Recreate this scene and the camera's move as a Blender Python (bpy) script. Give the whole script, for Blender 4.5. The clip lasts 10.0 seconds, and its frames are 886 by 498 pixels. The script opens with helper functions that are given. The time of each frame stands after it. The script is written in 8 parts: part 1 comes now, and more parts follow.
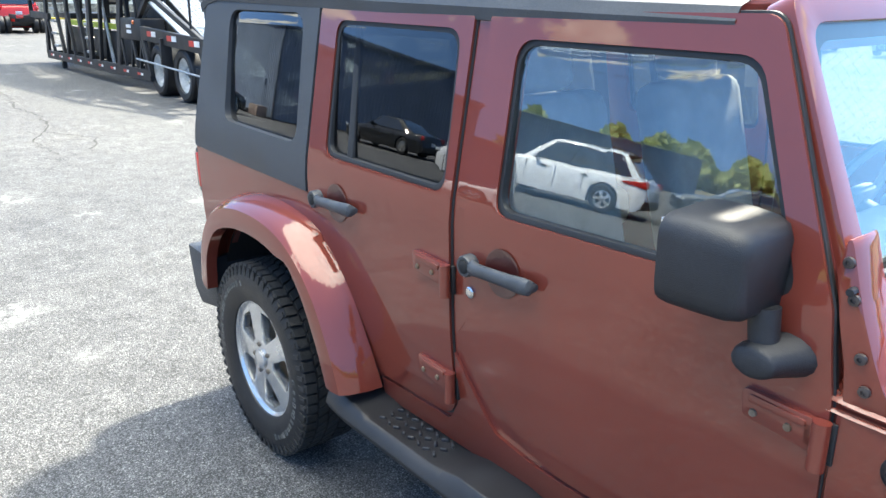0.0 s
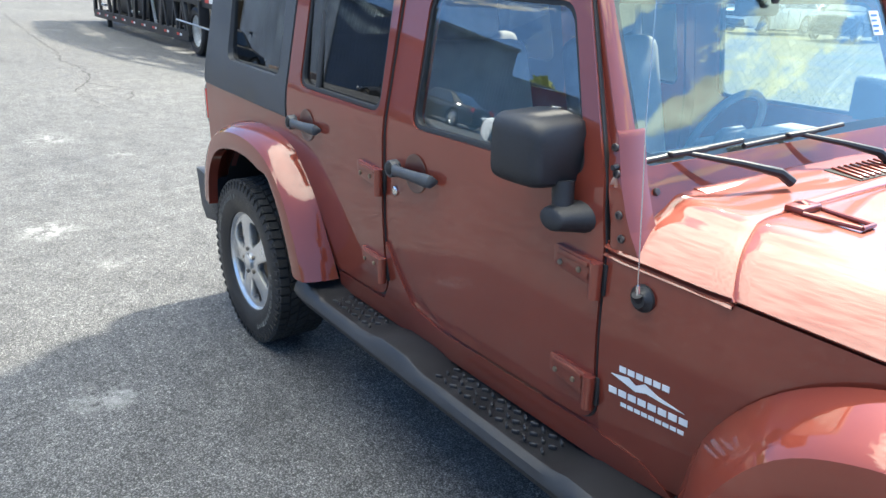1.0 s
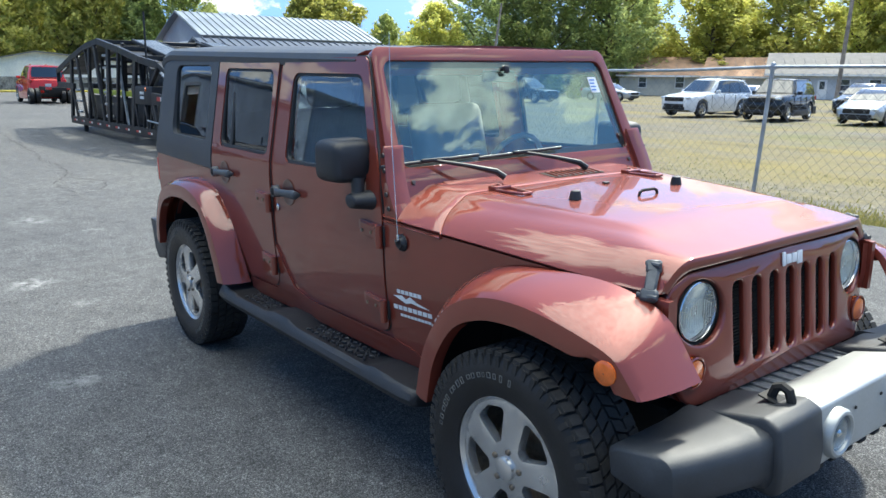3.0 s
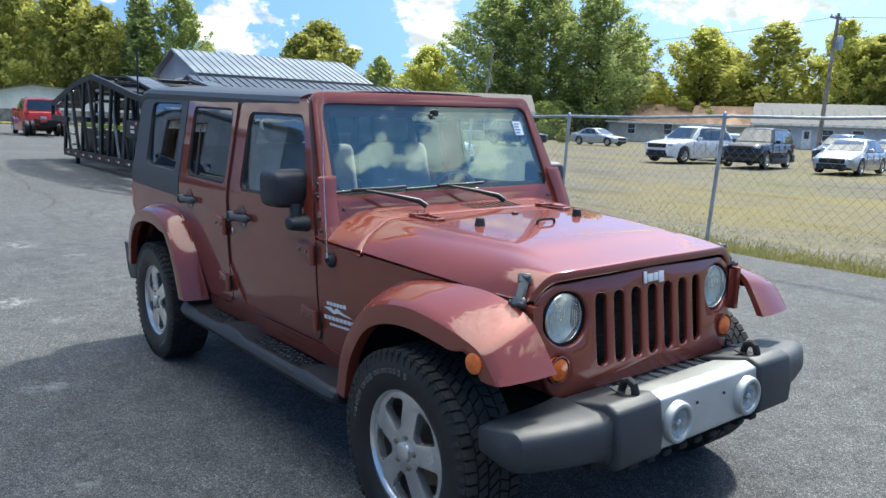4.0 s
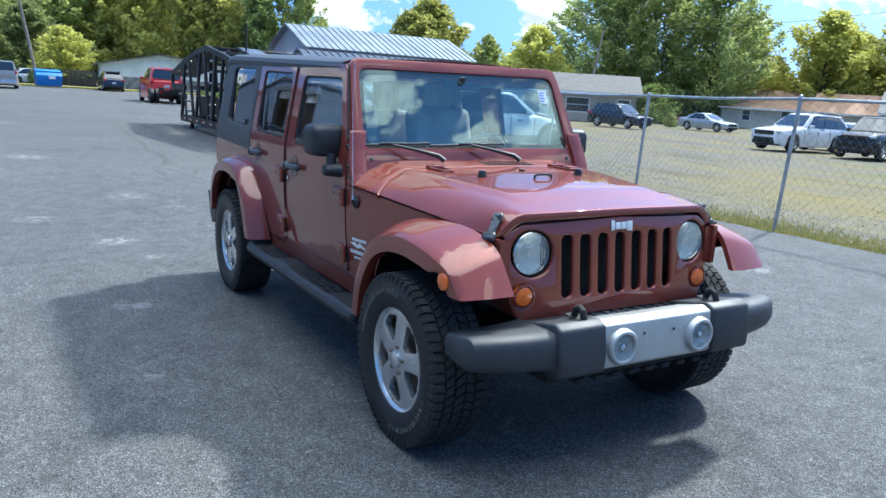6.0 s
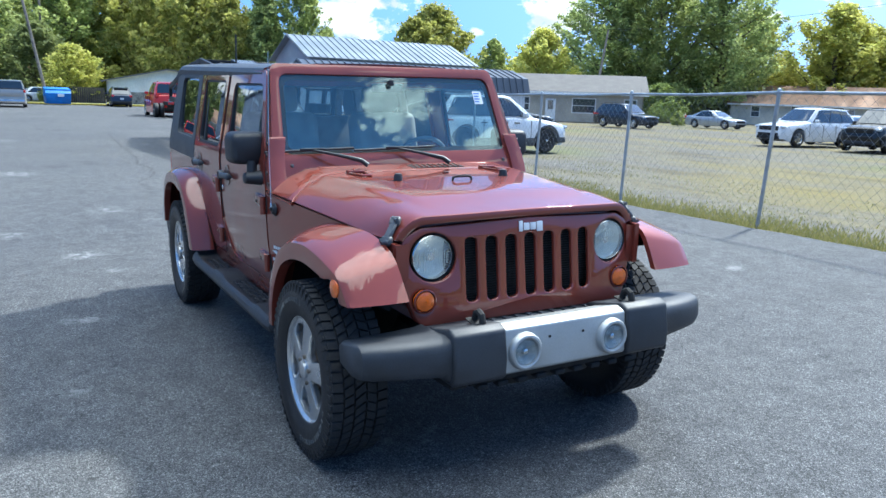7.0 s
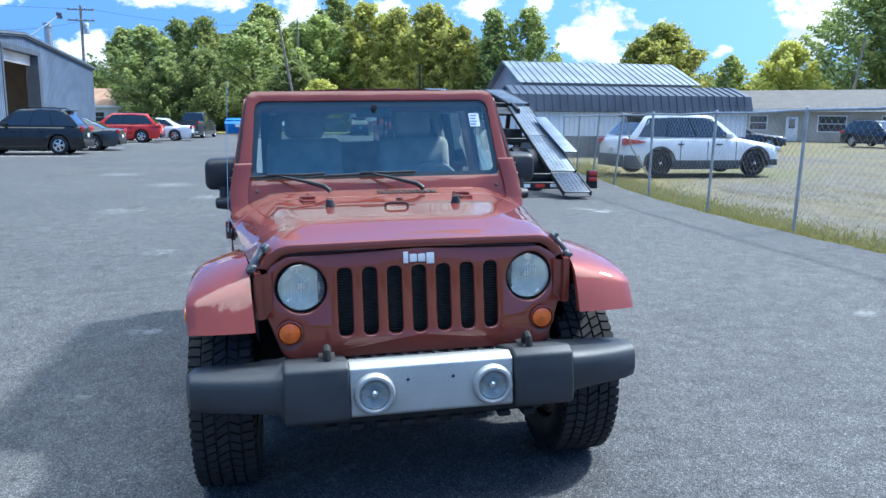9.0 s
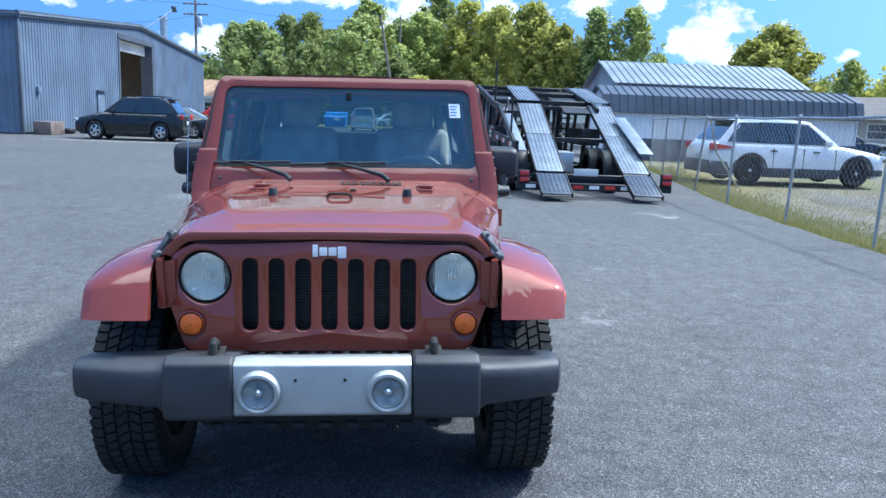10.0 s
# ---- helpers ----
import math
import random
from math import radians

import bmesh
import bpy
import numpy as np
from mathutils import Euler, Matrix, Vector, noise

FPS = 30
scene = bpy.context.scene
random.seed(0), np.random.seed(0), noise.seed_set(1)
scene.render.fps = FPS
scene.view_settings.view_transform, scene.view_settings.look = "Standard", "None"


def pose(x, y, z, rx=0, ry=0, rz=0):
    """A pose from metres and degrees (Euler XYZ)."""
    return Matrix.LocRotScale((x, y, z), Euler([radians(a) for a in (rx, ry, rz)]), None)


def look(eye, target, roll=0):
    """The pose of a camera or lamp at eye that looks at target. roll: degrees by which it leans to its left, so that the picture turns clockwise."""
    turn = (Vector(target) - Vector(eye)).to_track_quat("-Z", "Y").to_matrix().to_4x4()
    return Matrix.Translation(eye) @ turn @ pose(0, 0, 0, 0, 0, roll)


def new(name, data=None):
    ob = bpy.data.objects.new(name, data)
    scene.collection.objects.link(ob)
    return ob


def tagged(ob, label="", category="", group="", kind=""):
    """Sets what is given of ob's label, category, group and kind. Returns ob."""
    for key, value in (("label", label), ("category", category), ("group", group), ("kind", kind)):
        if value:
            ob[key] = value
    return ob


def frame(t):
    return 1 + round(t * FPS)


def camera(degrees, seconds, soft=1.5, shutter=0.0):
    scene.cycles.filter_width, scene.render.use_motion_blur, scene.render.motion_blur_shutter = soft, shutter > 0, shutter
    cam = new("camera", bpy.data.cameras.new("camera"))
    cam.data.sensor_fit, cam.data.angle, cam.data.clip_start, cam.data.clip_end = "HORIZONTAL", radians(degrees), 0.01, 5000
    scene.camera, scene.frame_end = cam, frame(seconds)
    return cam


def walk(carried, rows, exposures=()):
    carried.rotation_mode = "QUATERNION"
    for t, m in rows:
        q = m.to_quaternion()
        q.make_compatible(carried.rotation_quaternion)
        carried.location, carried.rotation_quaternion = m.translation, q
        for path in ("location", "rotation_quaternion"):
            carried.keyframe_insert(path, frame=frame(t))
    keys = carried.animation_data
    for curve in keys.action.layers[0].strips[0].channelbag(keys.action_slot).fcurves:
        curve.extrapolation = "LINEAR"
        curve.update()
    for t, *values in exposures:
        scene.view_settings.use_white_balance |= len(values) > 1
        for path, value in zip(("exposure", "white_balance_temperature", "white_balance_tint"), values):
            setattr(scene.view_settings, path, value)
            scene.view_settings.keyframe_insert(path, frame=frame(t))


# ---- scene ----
cam = camera(60.3, 10.0, soft=1.5)
PATH = [
    (0, (-0.353, -2.013, 1.726), (-1.844, -0.832, 1.108), -0.6),
    (0.5, (-0.022, -2.023, 1.709), (-1.545, -0.923, 1.024), -1.0),
    (1, (0.32, -2.106, 1.678), (-1.208, -1.005, 1.005), 1.5),
    (1.5, (0.679, -2.236, 1.683), (-0.857, -1.136, 1.027), 1.7),
    (2, (1.012, -2.274, 1.663), (-0.585, -1.239, 1.05), 0.5),
    (2.5, (1.34, -2.3, 1.66), (-0.276, -1.232, 1.163), -0.6),
    (3, (1.655, -2.402, 1.616), (0.103, -1.219, 1.175), -0.6),
    (3.2, (1.757, -2.407, 1.611), (0.222, -1.198, 1.185), -0.2),
    (4.3, (2.34, -2.483, 1.62), (0.761, -1.295, 1.315), 0.6),
    (4.5, (2.417, -2.551, 1.605), (0.811, -1.394, 1.316), 0.5),
    (5, (2.544, -2.604, 1.596), (0.89, -1.518, 1.306), 1.4),
    (5.5, (2.685, -2.552, 1.573), (1.013, -1.517, 1.211), 2.3),
    (5.7, (2.777, -2.48, 1.558), (1.095, -1.467, 1.177), 2.6),
    (6.8, (3.062, -2.032, 1.559), (1.34, -1.095, 1.161), 1.0),
    (7, (3.068, -1.915, 1.549), (1.353, -0.96, 1.167), 0.6),
    (7.5, (3.209, -1.589, 1.537), (1.46, -0.692, 1.17), -0.6),
    (8, (3.251, -1.233, 1.536), (1.437, -0.472, 1.175), -1.5),
    (8.5, (3.262, -0.868, 1.54), (1.382, -0.253, 1.241), -1.4),
    (9, (3.358, -0.497, 1.539), (1.423, -0.106, 1.219), -0.8),
    (9.5, (3.278, -0.119, 1.515), (1.322, 0.135, 1.186), -0.4),
    (10, (3.24, 0.223, 1.499), (1.272, 0.364, 1.175), 0.9),
]
# the pavement under the parked car falls away by about a degree; the path is laid out in the car's own axes
LEVEL = pose(0, 0, 0, 1.2, -0.68, 0)
walk(cam, [(t, LEVEL @ look(eye, target, roll)) for t, eye, target, roll in PATH], exposures=[(0, 4.42, 6950, 4), (1.0, 4.1, 6950, 4), (2.0, 3.76, 6800, 3), (3.0, 3.36, 6450, 2), (4.3, 3.08, 6250, 3), (6.0, 3.24, 5650, 2), (8.0, 3.28, 5600, 2), (10, 3.2, 5350, 3)])

# ---- sky and sun ----
SUN_DIR = Vector((-0.30, 0.80, 1.0)).normalized()
elev = math.asin(SUN_DIR.z)
azim = math.atan2(SUN_DIR.x, SUN_DIR.y)
world = bpy.data.worlds.new("sky")
scene.world = world
world.use_nodes = True
wn, wl = world.node_tree.nodes, world.node_tree.links
wn.clear()
w_out = wn.new("ShaderNodeOutputWorld")
w_bg = wn.new("ShaderNodeBackground")
w_sky = wn.new("ShaderNodeTexSky")
w_sky.sky_type, w_sky.sun_disc = "NISHITA", False
w_sky.sun_elevation, w_sky.sun_rotation = elev, azim
w_sky.air_density, w_sky.dust_density, w_sky.ozone_density = 0.7, 0.4, 3.0
w_tc = wn.new("ShaderNodeTexCoord")
# sky heights squeezed into a mid band to fit the view: blue near the horizon
w_up = wn.new("ShaderNodeVectorMath")
w_up.operation = "MULTIPLY_ADD"
w_up.inputs[1].default_value = (1, 1, 0.12)
w_up.inputs[2].default_value = (0, 0, 0.42)
wl.new(w_tc.outputs["Generated"], w_up.inputs[0])
wl.new(w_up.outputs[0], w_sky.inputs["Vector"])
# fair-weather cumulus: each cloud is a soft ellipse in compass and height (degrees, counted from the lot's far end), frayed by noise
LOW_CLOUDS = [(22.5, 6.0, 3.6, 2.6), (26.8, 9.2, 3.6, 1.0), (37.0, 7.0, 2.6, 4.2), (58.0, 8.6, 6.5, 2.4), (50.5, 6.0, 2.2, 1.2), (31.0, 4.7, 1.6, 0.6), (8.0, 7.6, 2.0, 1.6), (13.8, 8.2, 2.2, 1.5), (18.8, 8.0, 1.2, 0.9), (-7.5, 8.2, 5.5, 1.5), (1.5, 7.0, 2.2, 2.4), (-12.5, 4.6, 2.4, 1.2), (-21.0, 7.4, 6.0, 1.3), (-27.0, 8.6, 5.0, 1.2), (42.0, 12.8, 5.5, 1.6)]
HIGH_CLOUDS = [(53, 14.5, 5.5, 2.0), (65, 16.5, 6, 3.2), (29, 13.5, 4, 1.4), (-10, 12.2, 5, 1.3), (8, 13.0, 4, 1.2), (131, 35.5, 6, 4.2), (123, 30, 4, 2.0), (114, 22, 5, 4), (123, 21.5, 3.5, 1.5), (145.5, 43, 4, 2.5), (138, 37.5, 3, 1.6), (92, 24, 7, 3), (-26, 15, 5, 2.0), (-38, 13, 5, 2.2), (-48, 12, 4, 1.5), (-56, 10, 4, 1.6), (-80, 18, 8, 4)]
clouds = LOW_CLOUDS + HIGH_CLOUDS


def w_math(op, *values):
    nd = wn.new("ShaderNodeMath")
    nd.operation = op
    for k, v in enumerate(values):
        if isinstance(v, (int, float)):
            nd.inputs[k].default_value = v
        else:
            wl.new(v, nd.inputs[k])
    return nd.outputs[0]


w_sep = wn.new("ShaderNodeSeparateXYZ")
wl.new(w_tc.outputs["Generated"], w_sep.inputs[0])
w_az = w_math("MULTIPLY", w_math("ARCTAN2", w_sep.outputs[1], w_math("MULTIPLY", w_sep.outputs[0], -1.0)), 180 / math.pi)
w_el = w_math("MULTIPLY", w_math("ARCSINE", w_sep.outputs[2]), 180 / math.pi)
w_dir = wn.new("ShaderNodeCombineXYZ")
wl.new(w_az, w_dir.inputs[0])
wl.new(w_el, w_dir.inputs[1])
w_near = None
for az_, el_, aw, eh in clouds:
    ma, ln_ = wn.new("ShaderNodeVectorMath"), wn.new("ShaderNodeVectorMath")
    ma.operation, ln_.operation = "MULTIPLY_ADD", "LENGTH"
    ma.inputs[1].default_value, ma.inputs[2].default_value = (1 / aw, 1 / eh, 0), (-az_ / aw, -el_ / eh, 0)
    wl.new(w_dir.outputs[0], ma.inputs[0])
    wl.new(ma.outputs[0], ln_.inputs[0])
    w_near = ln_.outputs["Value"] if w_near is None else w_math("SMOOTH_MIN", w_near, ln_.outputs["Value"], 0.25)


def w_puffs(scale, detail, rough):
    mp = wn.new("ShaderNodeMapping")
    mp.inputs["Scale"].default_value = (1, 1, 1.5)
    wl.new(w_tc.outputs["Generated"], mp.inputs["Vector"])
    nz = wn.new("ShaderNodeTexNoise")
    nz.inputs["Scale"].default_value, nz.inputs["Detail"].default_value, nz.inputs["Roughness"].default_value = scale, detail, rough
    wl.new(mp.outputs[0], nz.inputs["Vector"])
    return nz.outputs["Fac"]


# unseen white veil overhead, added to fill the shaded sides with light
w_fill_veil = wn.new("ShaderNodeMapRange")
w_fill_veil.inputs["From Min"].default_value, w_fill_veil.inputs["From Max"].default_value, w_fill_veil.inputs["To Max"].default_value = 51, 60, 2.6
wl.new(w_el, w_fill_veil.inputs["Value"])
w_field = w_math("ADD", w_math("MULTIPLY_ADD", w_puffs(21, 8, 0.62), 3.6, -1.8), w_math("MAXIMUM", w_math("SUBTRACT", 0.92, w_near), w_math("SUBTRACT", w_fill_veil.outputs["Result"], 0.8)))
w_ramp = wn.new("ShaderNodeValToRGB")
w_ramp.color_ramp.elements[0].position, w_ramp.color_ramp.elements[1].position = 0.02, 0.34
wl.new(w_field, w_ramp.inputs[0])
# sunlit heads, greyer bellies
w_shade = wn.new("ShaderNodeValToRGB")
w_shade.color_ramp.elements[0].position, w_shade.color_ramp.elements[1].position = 0.36, 0.62
w_shade.color_ramp.elements[0].color = (2.6, 2.7, 2.8, 1)
w_shade.color_ramp.elements[1].color = (4.6, 4.58, 4.5, 1)
wl.new(w_puffs(24, 5, 0.55), w_shade.inputs[0])
w_mix = wn.new("ShaderNodeMix")
w_mix.data_type = "RGBA"
wl.new(w_ramp.outputs[0], w_mix.inputs["Factor"])
w_sat = wn.new("ShaderNodeHueSaturation")
w_sat.inputs["Saturation"].default_value = 1.10
w_sat.inputs["Value"].default_value = 0.39
w_sat.inputs["Hue"].default_value = 0.500
wl.new(w_sky.outputs[0], w_sat.inputs["Color"])
wl.new(w_sat.outputs[0], w_mix.inputs["A"])
# clouds brighten with height, so the unseen upper sky fills the shade
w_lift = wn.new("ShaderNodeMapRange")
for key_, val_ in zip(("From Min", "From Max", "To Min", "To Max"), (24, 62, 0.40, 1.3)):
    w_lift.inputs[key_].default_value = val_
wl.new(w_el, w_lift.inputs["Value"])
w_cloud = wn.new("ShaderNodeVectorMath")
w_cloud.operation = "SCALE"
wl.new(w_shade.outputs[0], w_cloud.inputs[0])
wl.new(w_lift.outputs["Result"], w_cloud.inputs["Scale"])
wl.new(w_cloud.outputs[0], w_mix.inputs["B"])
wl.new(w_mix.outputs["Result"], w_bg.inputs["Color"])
w_bg.inputs["Strength"].default_value = 0.09
wl.new(w_bg.outputs[0], w_out.inputs["Surface"])

sun_data = bpy.data.lights.new("sun", "SUN")
sun_data.energy, sun_data.angle, sun_data.color = 0.74, radians(4), (1.0, 0.94, 0.85)
sun = new("sun", sun_data)
sun.matrix_world = look((0, 0, 40), Vector((0, 0, 40)) - SUN_DIR)

# ---- mesh helpers ----
def thing(name, m, label, category, group="", kind=""):
    """An empty at the base of a thing, which parents its parts."""
    ob = new(name)
    ob.empty_display_size = 0.2
    ob.matrix_basis = m
    return tagged(ob, label, category, group, kind)


def mesh_from(name, bm, smooth=38):
    lim = radians(smooth)
    bm.normal_update()
    for f in bm.faces:
        f.smooth = True
    for e in bm.edges:
        if len(e.link_faces) != 2 or e.calc_face_angle(0) > lim:
            e.smooth = False
    me = bpy.data.meshes.new(name)
    bm.to_mesh(me)
    bm.free()
    return me


def part(name, bm, material, parent=None, label="", smooth=38):
    """Links a bmesh (or a mesh that is shared) as one mesh object under a thing or a part."""
    me = bm if isinstance(bm, bpy.types.Mesh) else mesh_from(name, bm, smooth)
    if not me.materials:
        me.materials.append(material)
    ob = new(name, me)
    if parent is not None:
        ob.parent = parent
    return tagged(ob, label)


def solid(name, bm, material, label, category, group="", kind="", m=None, smooth=38):
    """A thing that is a single mesh."""
    ob = part(name, bm, material, None, "", smooth)
    if m is not None:
        ob.matrix_basis = m
    return tagged(ob, label, category, group, kind)


def flipped(bm):
    """The same shape on the car's other side."""
    out = bm.copy()
    for v in out.verts:
        v.co.y = -v.co.y
    bmesh.ops.reverse_faces(out, faces=out.faces[:])
    return out


def join(*bms):
    out = bmesh.new()
    for b in bms:
        me = bpy.data.meshes.new("tmp")
        b.to_mesh(me)
        b.free()
        out.from_mesh(me)
        bpy.data.meshes.remove(me)
    return out


def moved(bm, m):
    bm.transform(m)
    return bm


def box(c, s, bevel=0.0, seg=2):
    bm = bmesh.new()
    bmesh.ops.create_cube(bm, size=1.0)
    for v in bm.verts:
        v.co = Vector((v.co.x * s[0] + c[0], v.co.y * s[1] + c[1], v.co.z * s[2] + c[2]))
    if bevel > 0:
        bmesh.ops.bevel(bm, geom=bm.edges[:], offset=bevel, segments=seg, profile=0.5, affect="EDGES")
    return bm


def lathe(profile, seg=32, axis="y", caps=True):
    """Turns (radius, along) pairs round an axis through the origin."""
    bm = bmesh.new()
    rings = []
    for r, a in profile:
        ring = []
        for i in range(seg):
            t = 2 * math.pi * i / seg
            c, s = r * math.cos(t), r * math.sin(t)
            co = {"y": (c, a, s), "x": (a, c, s), "z": (c, s, a)}[axis]
            ring.append(bm.verts.new(co))
        rings.append(ring)
    for p, q in zip(rings, rings[1:]):
        for i in range(seg):
            j = (i + 1) % seg
            bm.faces.new((p[i], p[j], q[j], q[i]))
    if caps:
        for ring in (rings[0], rings[-1]):
            bm.faces.new(ring)
    bmesh.ops.recalc_face_normals(bm, faces=bm.faces[:])
    return bm


def rod(a, b, r, seg=8, r2=None):
    """A round bar from a to b."""
    a, b = Vector(a), Vector(b)
    d = b - a
    bm = bmesh.new()
    bmesh.ops.create_cone(bm, cap_ends=True, segments=seg, radius1=r, radius2=r if r2 is None else r2, depth=d.length)
    bm.transform(Matrix.Translation((a + b) / 2) @ d.to_track_quat("Z", "Y").to_matrix().to_4x4())
    return bm


def beam(a, b, w, h, bevel=0.0):
    """A square bar from a to b, w across and h high."""
    a, b = Vector(a), Vector(b)
    d = b - a
    bm = box((0, 0, 0), (w, h, d.length), bevel, 1)
    bm.transform(Matrix.Translation((a + b) / 2) @ d.to_track_quat("Z", "Y").to_matrix().to_4x4())
    return bm


def tube(pts, r, seg=8):
    """A bent round bar through points."""
    pts = [Vector(p) for p in pts]
    bm = bmesh.new()
    rings = []
    for i, p in enumerate(pts):
        d = (pts[min(i + 1, len(pts) - 1)] - pts[max(i - 1, 0)]).normalized()
        q = d.to_track_quat("Z", "Y")
        rr = r[i] if isinstance(r, (list, tuple)) else r
        rings.append([bm.verts.new(p + q @ Vector((rr * math.cos(2 * math.pi * k / seg), rr * math.sin(2 * math.pi * k / seg), 0))) for k in range(seg)])
    for a, b in zip(rings, rings[1:]):
        for k in range(seg):
            bm.faces.new((a[k], a[(k + 1) % seg], b[(k + 1) % seg], b[k]))
    bm.faces.new(rings[0][::-1])
    bm.faces.new(rings[-1])
    bmesh.ops.recalc_face_normals(bm, faces=bm.faces[:])
    return bm


def loft(sections, closed=False, cap=False):
    """Skins a row of sections with the same number of points."""
    bm = bmesh.new()
    rows = [[bm.verts.new(p) for p in s] for s in sections]
    for a, b in zip(rows, rows[1:]):
        n = len(a)
        for k in range(n if closed else n - 1):
            j = (k + 1) % n
            bm.faces.new((a[k], a[j], b[j], b[k]))
    if cap:
        bm.faces.new(rows[0][::-1])
        bm.faces.new(rows[-1])
    bmesh.ops.recalc_face_normals(bm, faces=bm.faces[:])
    return bm


def thicken(bm, depth, direction):
    """Gives an open sheet a thickness along a direction, with walls round its rims."""
    d = Vector(direction) * depth
    bm.normal_update()
    front = bm.faces[:]
    for f in front:
        if f.normal.dot(d) > 0:
            f.normal_flip()
    rim = [e for e in bm.edges if len(e.link_faces) == 1]
    pairs = [(e.verts[0], e.verts[1], e.link_loops[0].vert == e.verts[0]) for e in rim]
    twin = {v: bm.verts.new(v.co + d) for v in bm.verts[:]}
    for f in front:
        bm.faces.new([twin[v] for v in reversed(f.verts)])
    for a, b, fwd in pairs:
        bm.faces.new((b, a, twin[a], twin[b]) if fwd else (a, b, twin[b], twin[a]))
    return bm


def soften(bm, offset, angle=50, seg=2):
    bm.normal_update()
    es = [e for e in bm.edges if len(e.link_faces) == 2 and e.calc_face_angle(0) > radians(angle)]
    bmesh.ops.bevel(bm, geom=es, offset=offset, segments=seg, profile=0.5, affect="EDGES", clamp_overlap=True)
    return bm


def rounded(pts, radii, n=5):
    """A polygon with rounded corners."""
    out = []
    m = len(pts)
    for i in range(m):
        p0, p, p1 = Vector(pts[i - 1]), Vector(pts[i]), Vector(pts[(i + 1) % m])
        r = radii[i] if isinstance(radii, (list, tuple)) else radii
        if r <= 0:
            out.append(tuple(p))
            continue
        a, b = (p0 - p).normalized(), (p1 - p).normalized()
        half = math.acos(max(-1, min(1, a.dot(b)))) / 2
        k = min(r / math.tan(half), 0.48 * min((p0 - p).length, (p1 - p).length))
        s, e = p + a * k, p + b * k
        for j in range(n + 1):
            t = j / n
            out.append(tuple((1 - t) ** 2 * s + 2 * t * (1 - t) * p + t * t * e))
    return out


def ring2(cx, cz, r, n=28):
    return [(cx + r * math.cos(2 * math.pi * k / n), cz + r * math.sin(2 * math.pi * k / n)) for k in range(n)]


def sheet(loops):
    """A flat sheet in the xz plane: the first loop is its outline, the others are holes."""
    bm = bmesh.new()
    edges = []
    for lp in loops:
        vs = [bm.verts.new((p[0], 0, p[1])) for p in lp]
        edges += [bm.edges.new((vs[i], vs[(i + 1) % len(vs)])) for i in range(len(vs))]
    bmesh.ops.triangle_fill(bm, use_beauty=True, use_dissolve=False, edges=edges)
    return bm


def sliced(bm, lo, hi, step, axis=2):
    no = [0, 0, 0]
    no[axis] = 1
    v = lo
    while v < hi:
        co = [0, 0, 0]
        co[axis] = v
        bmesh.ops.bisect_plane(bm, geom=bm.verts[:] + bm.edges[:] + bm.faces[:], plane_co=co, plane_no=no)
        v += step
    return bm


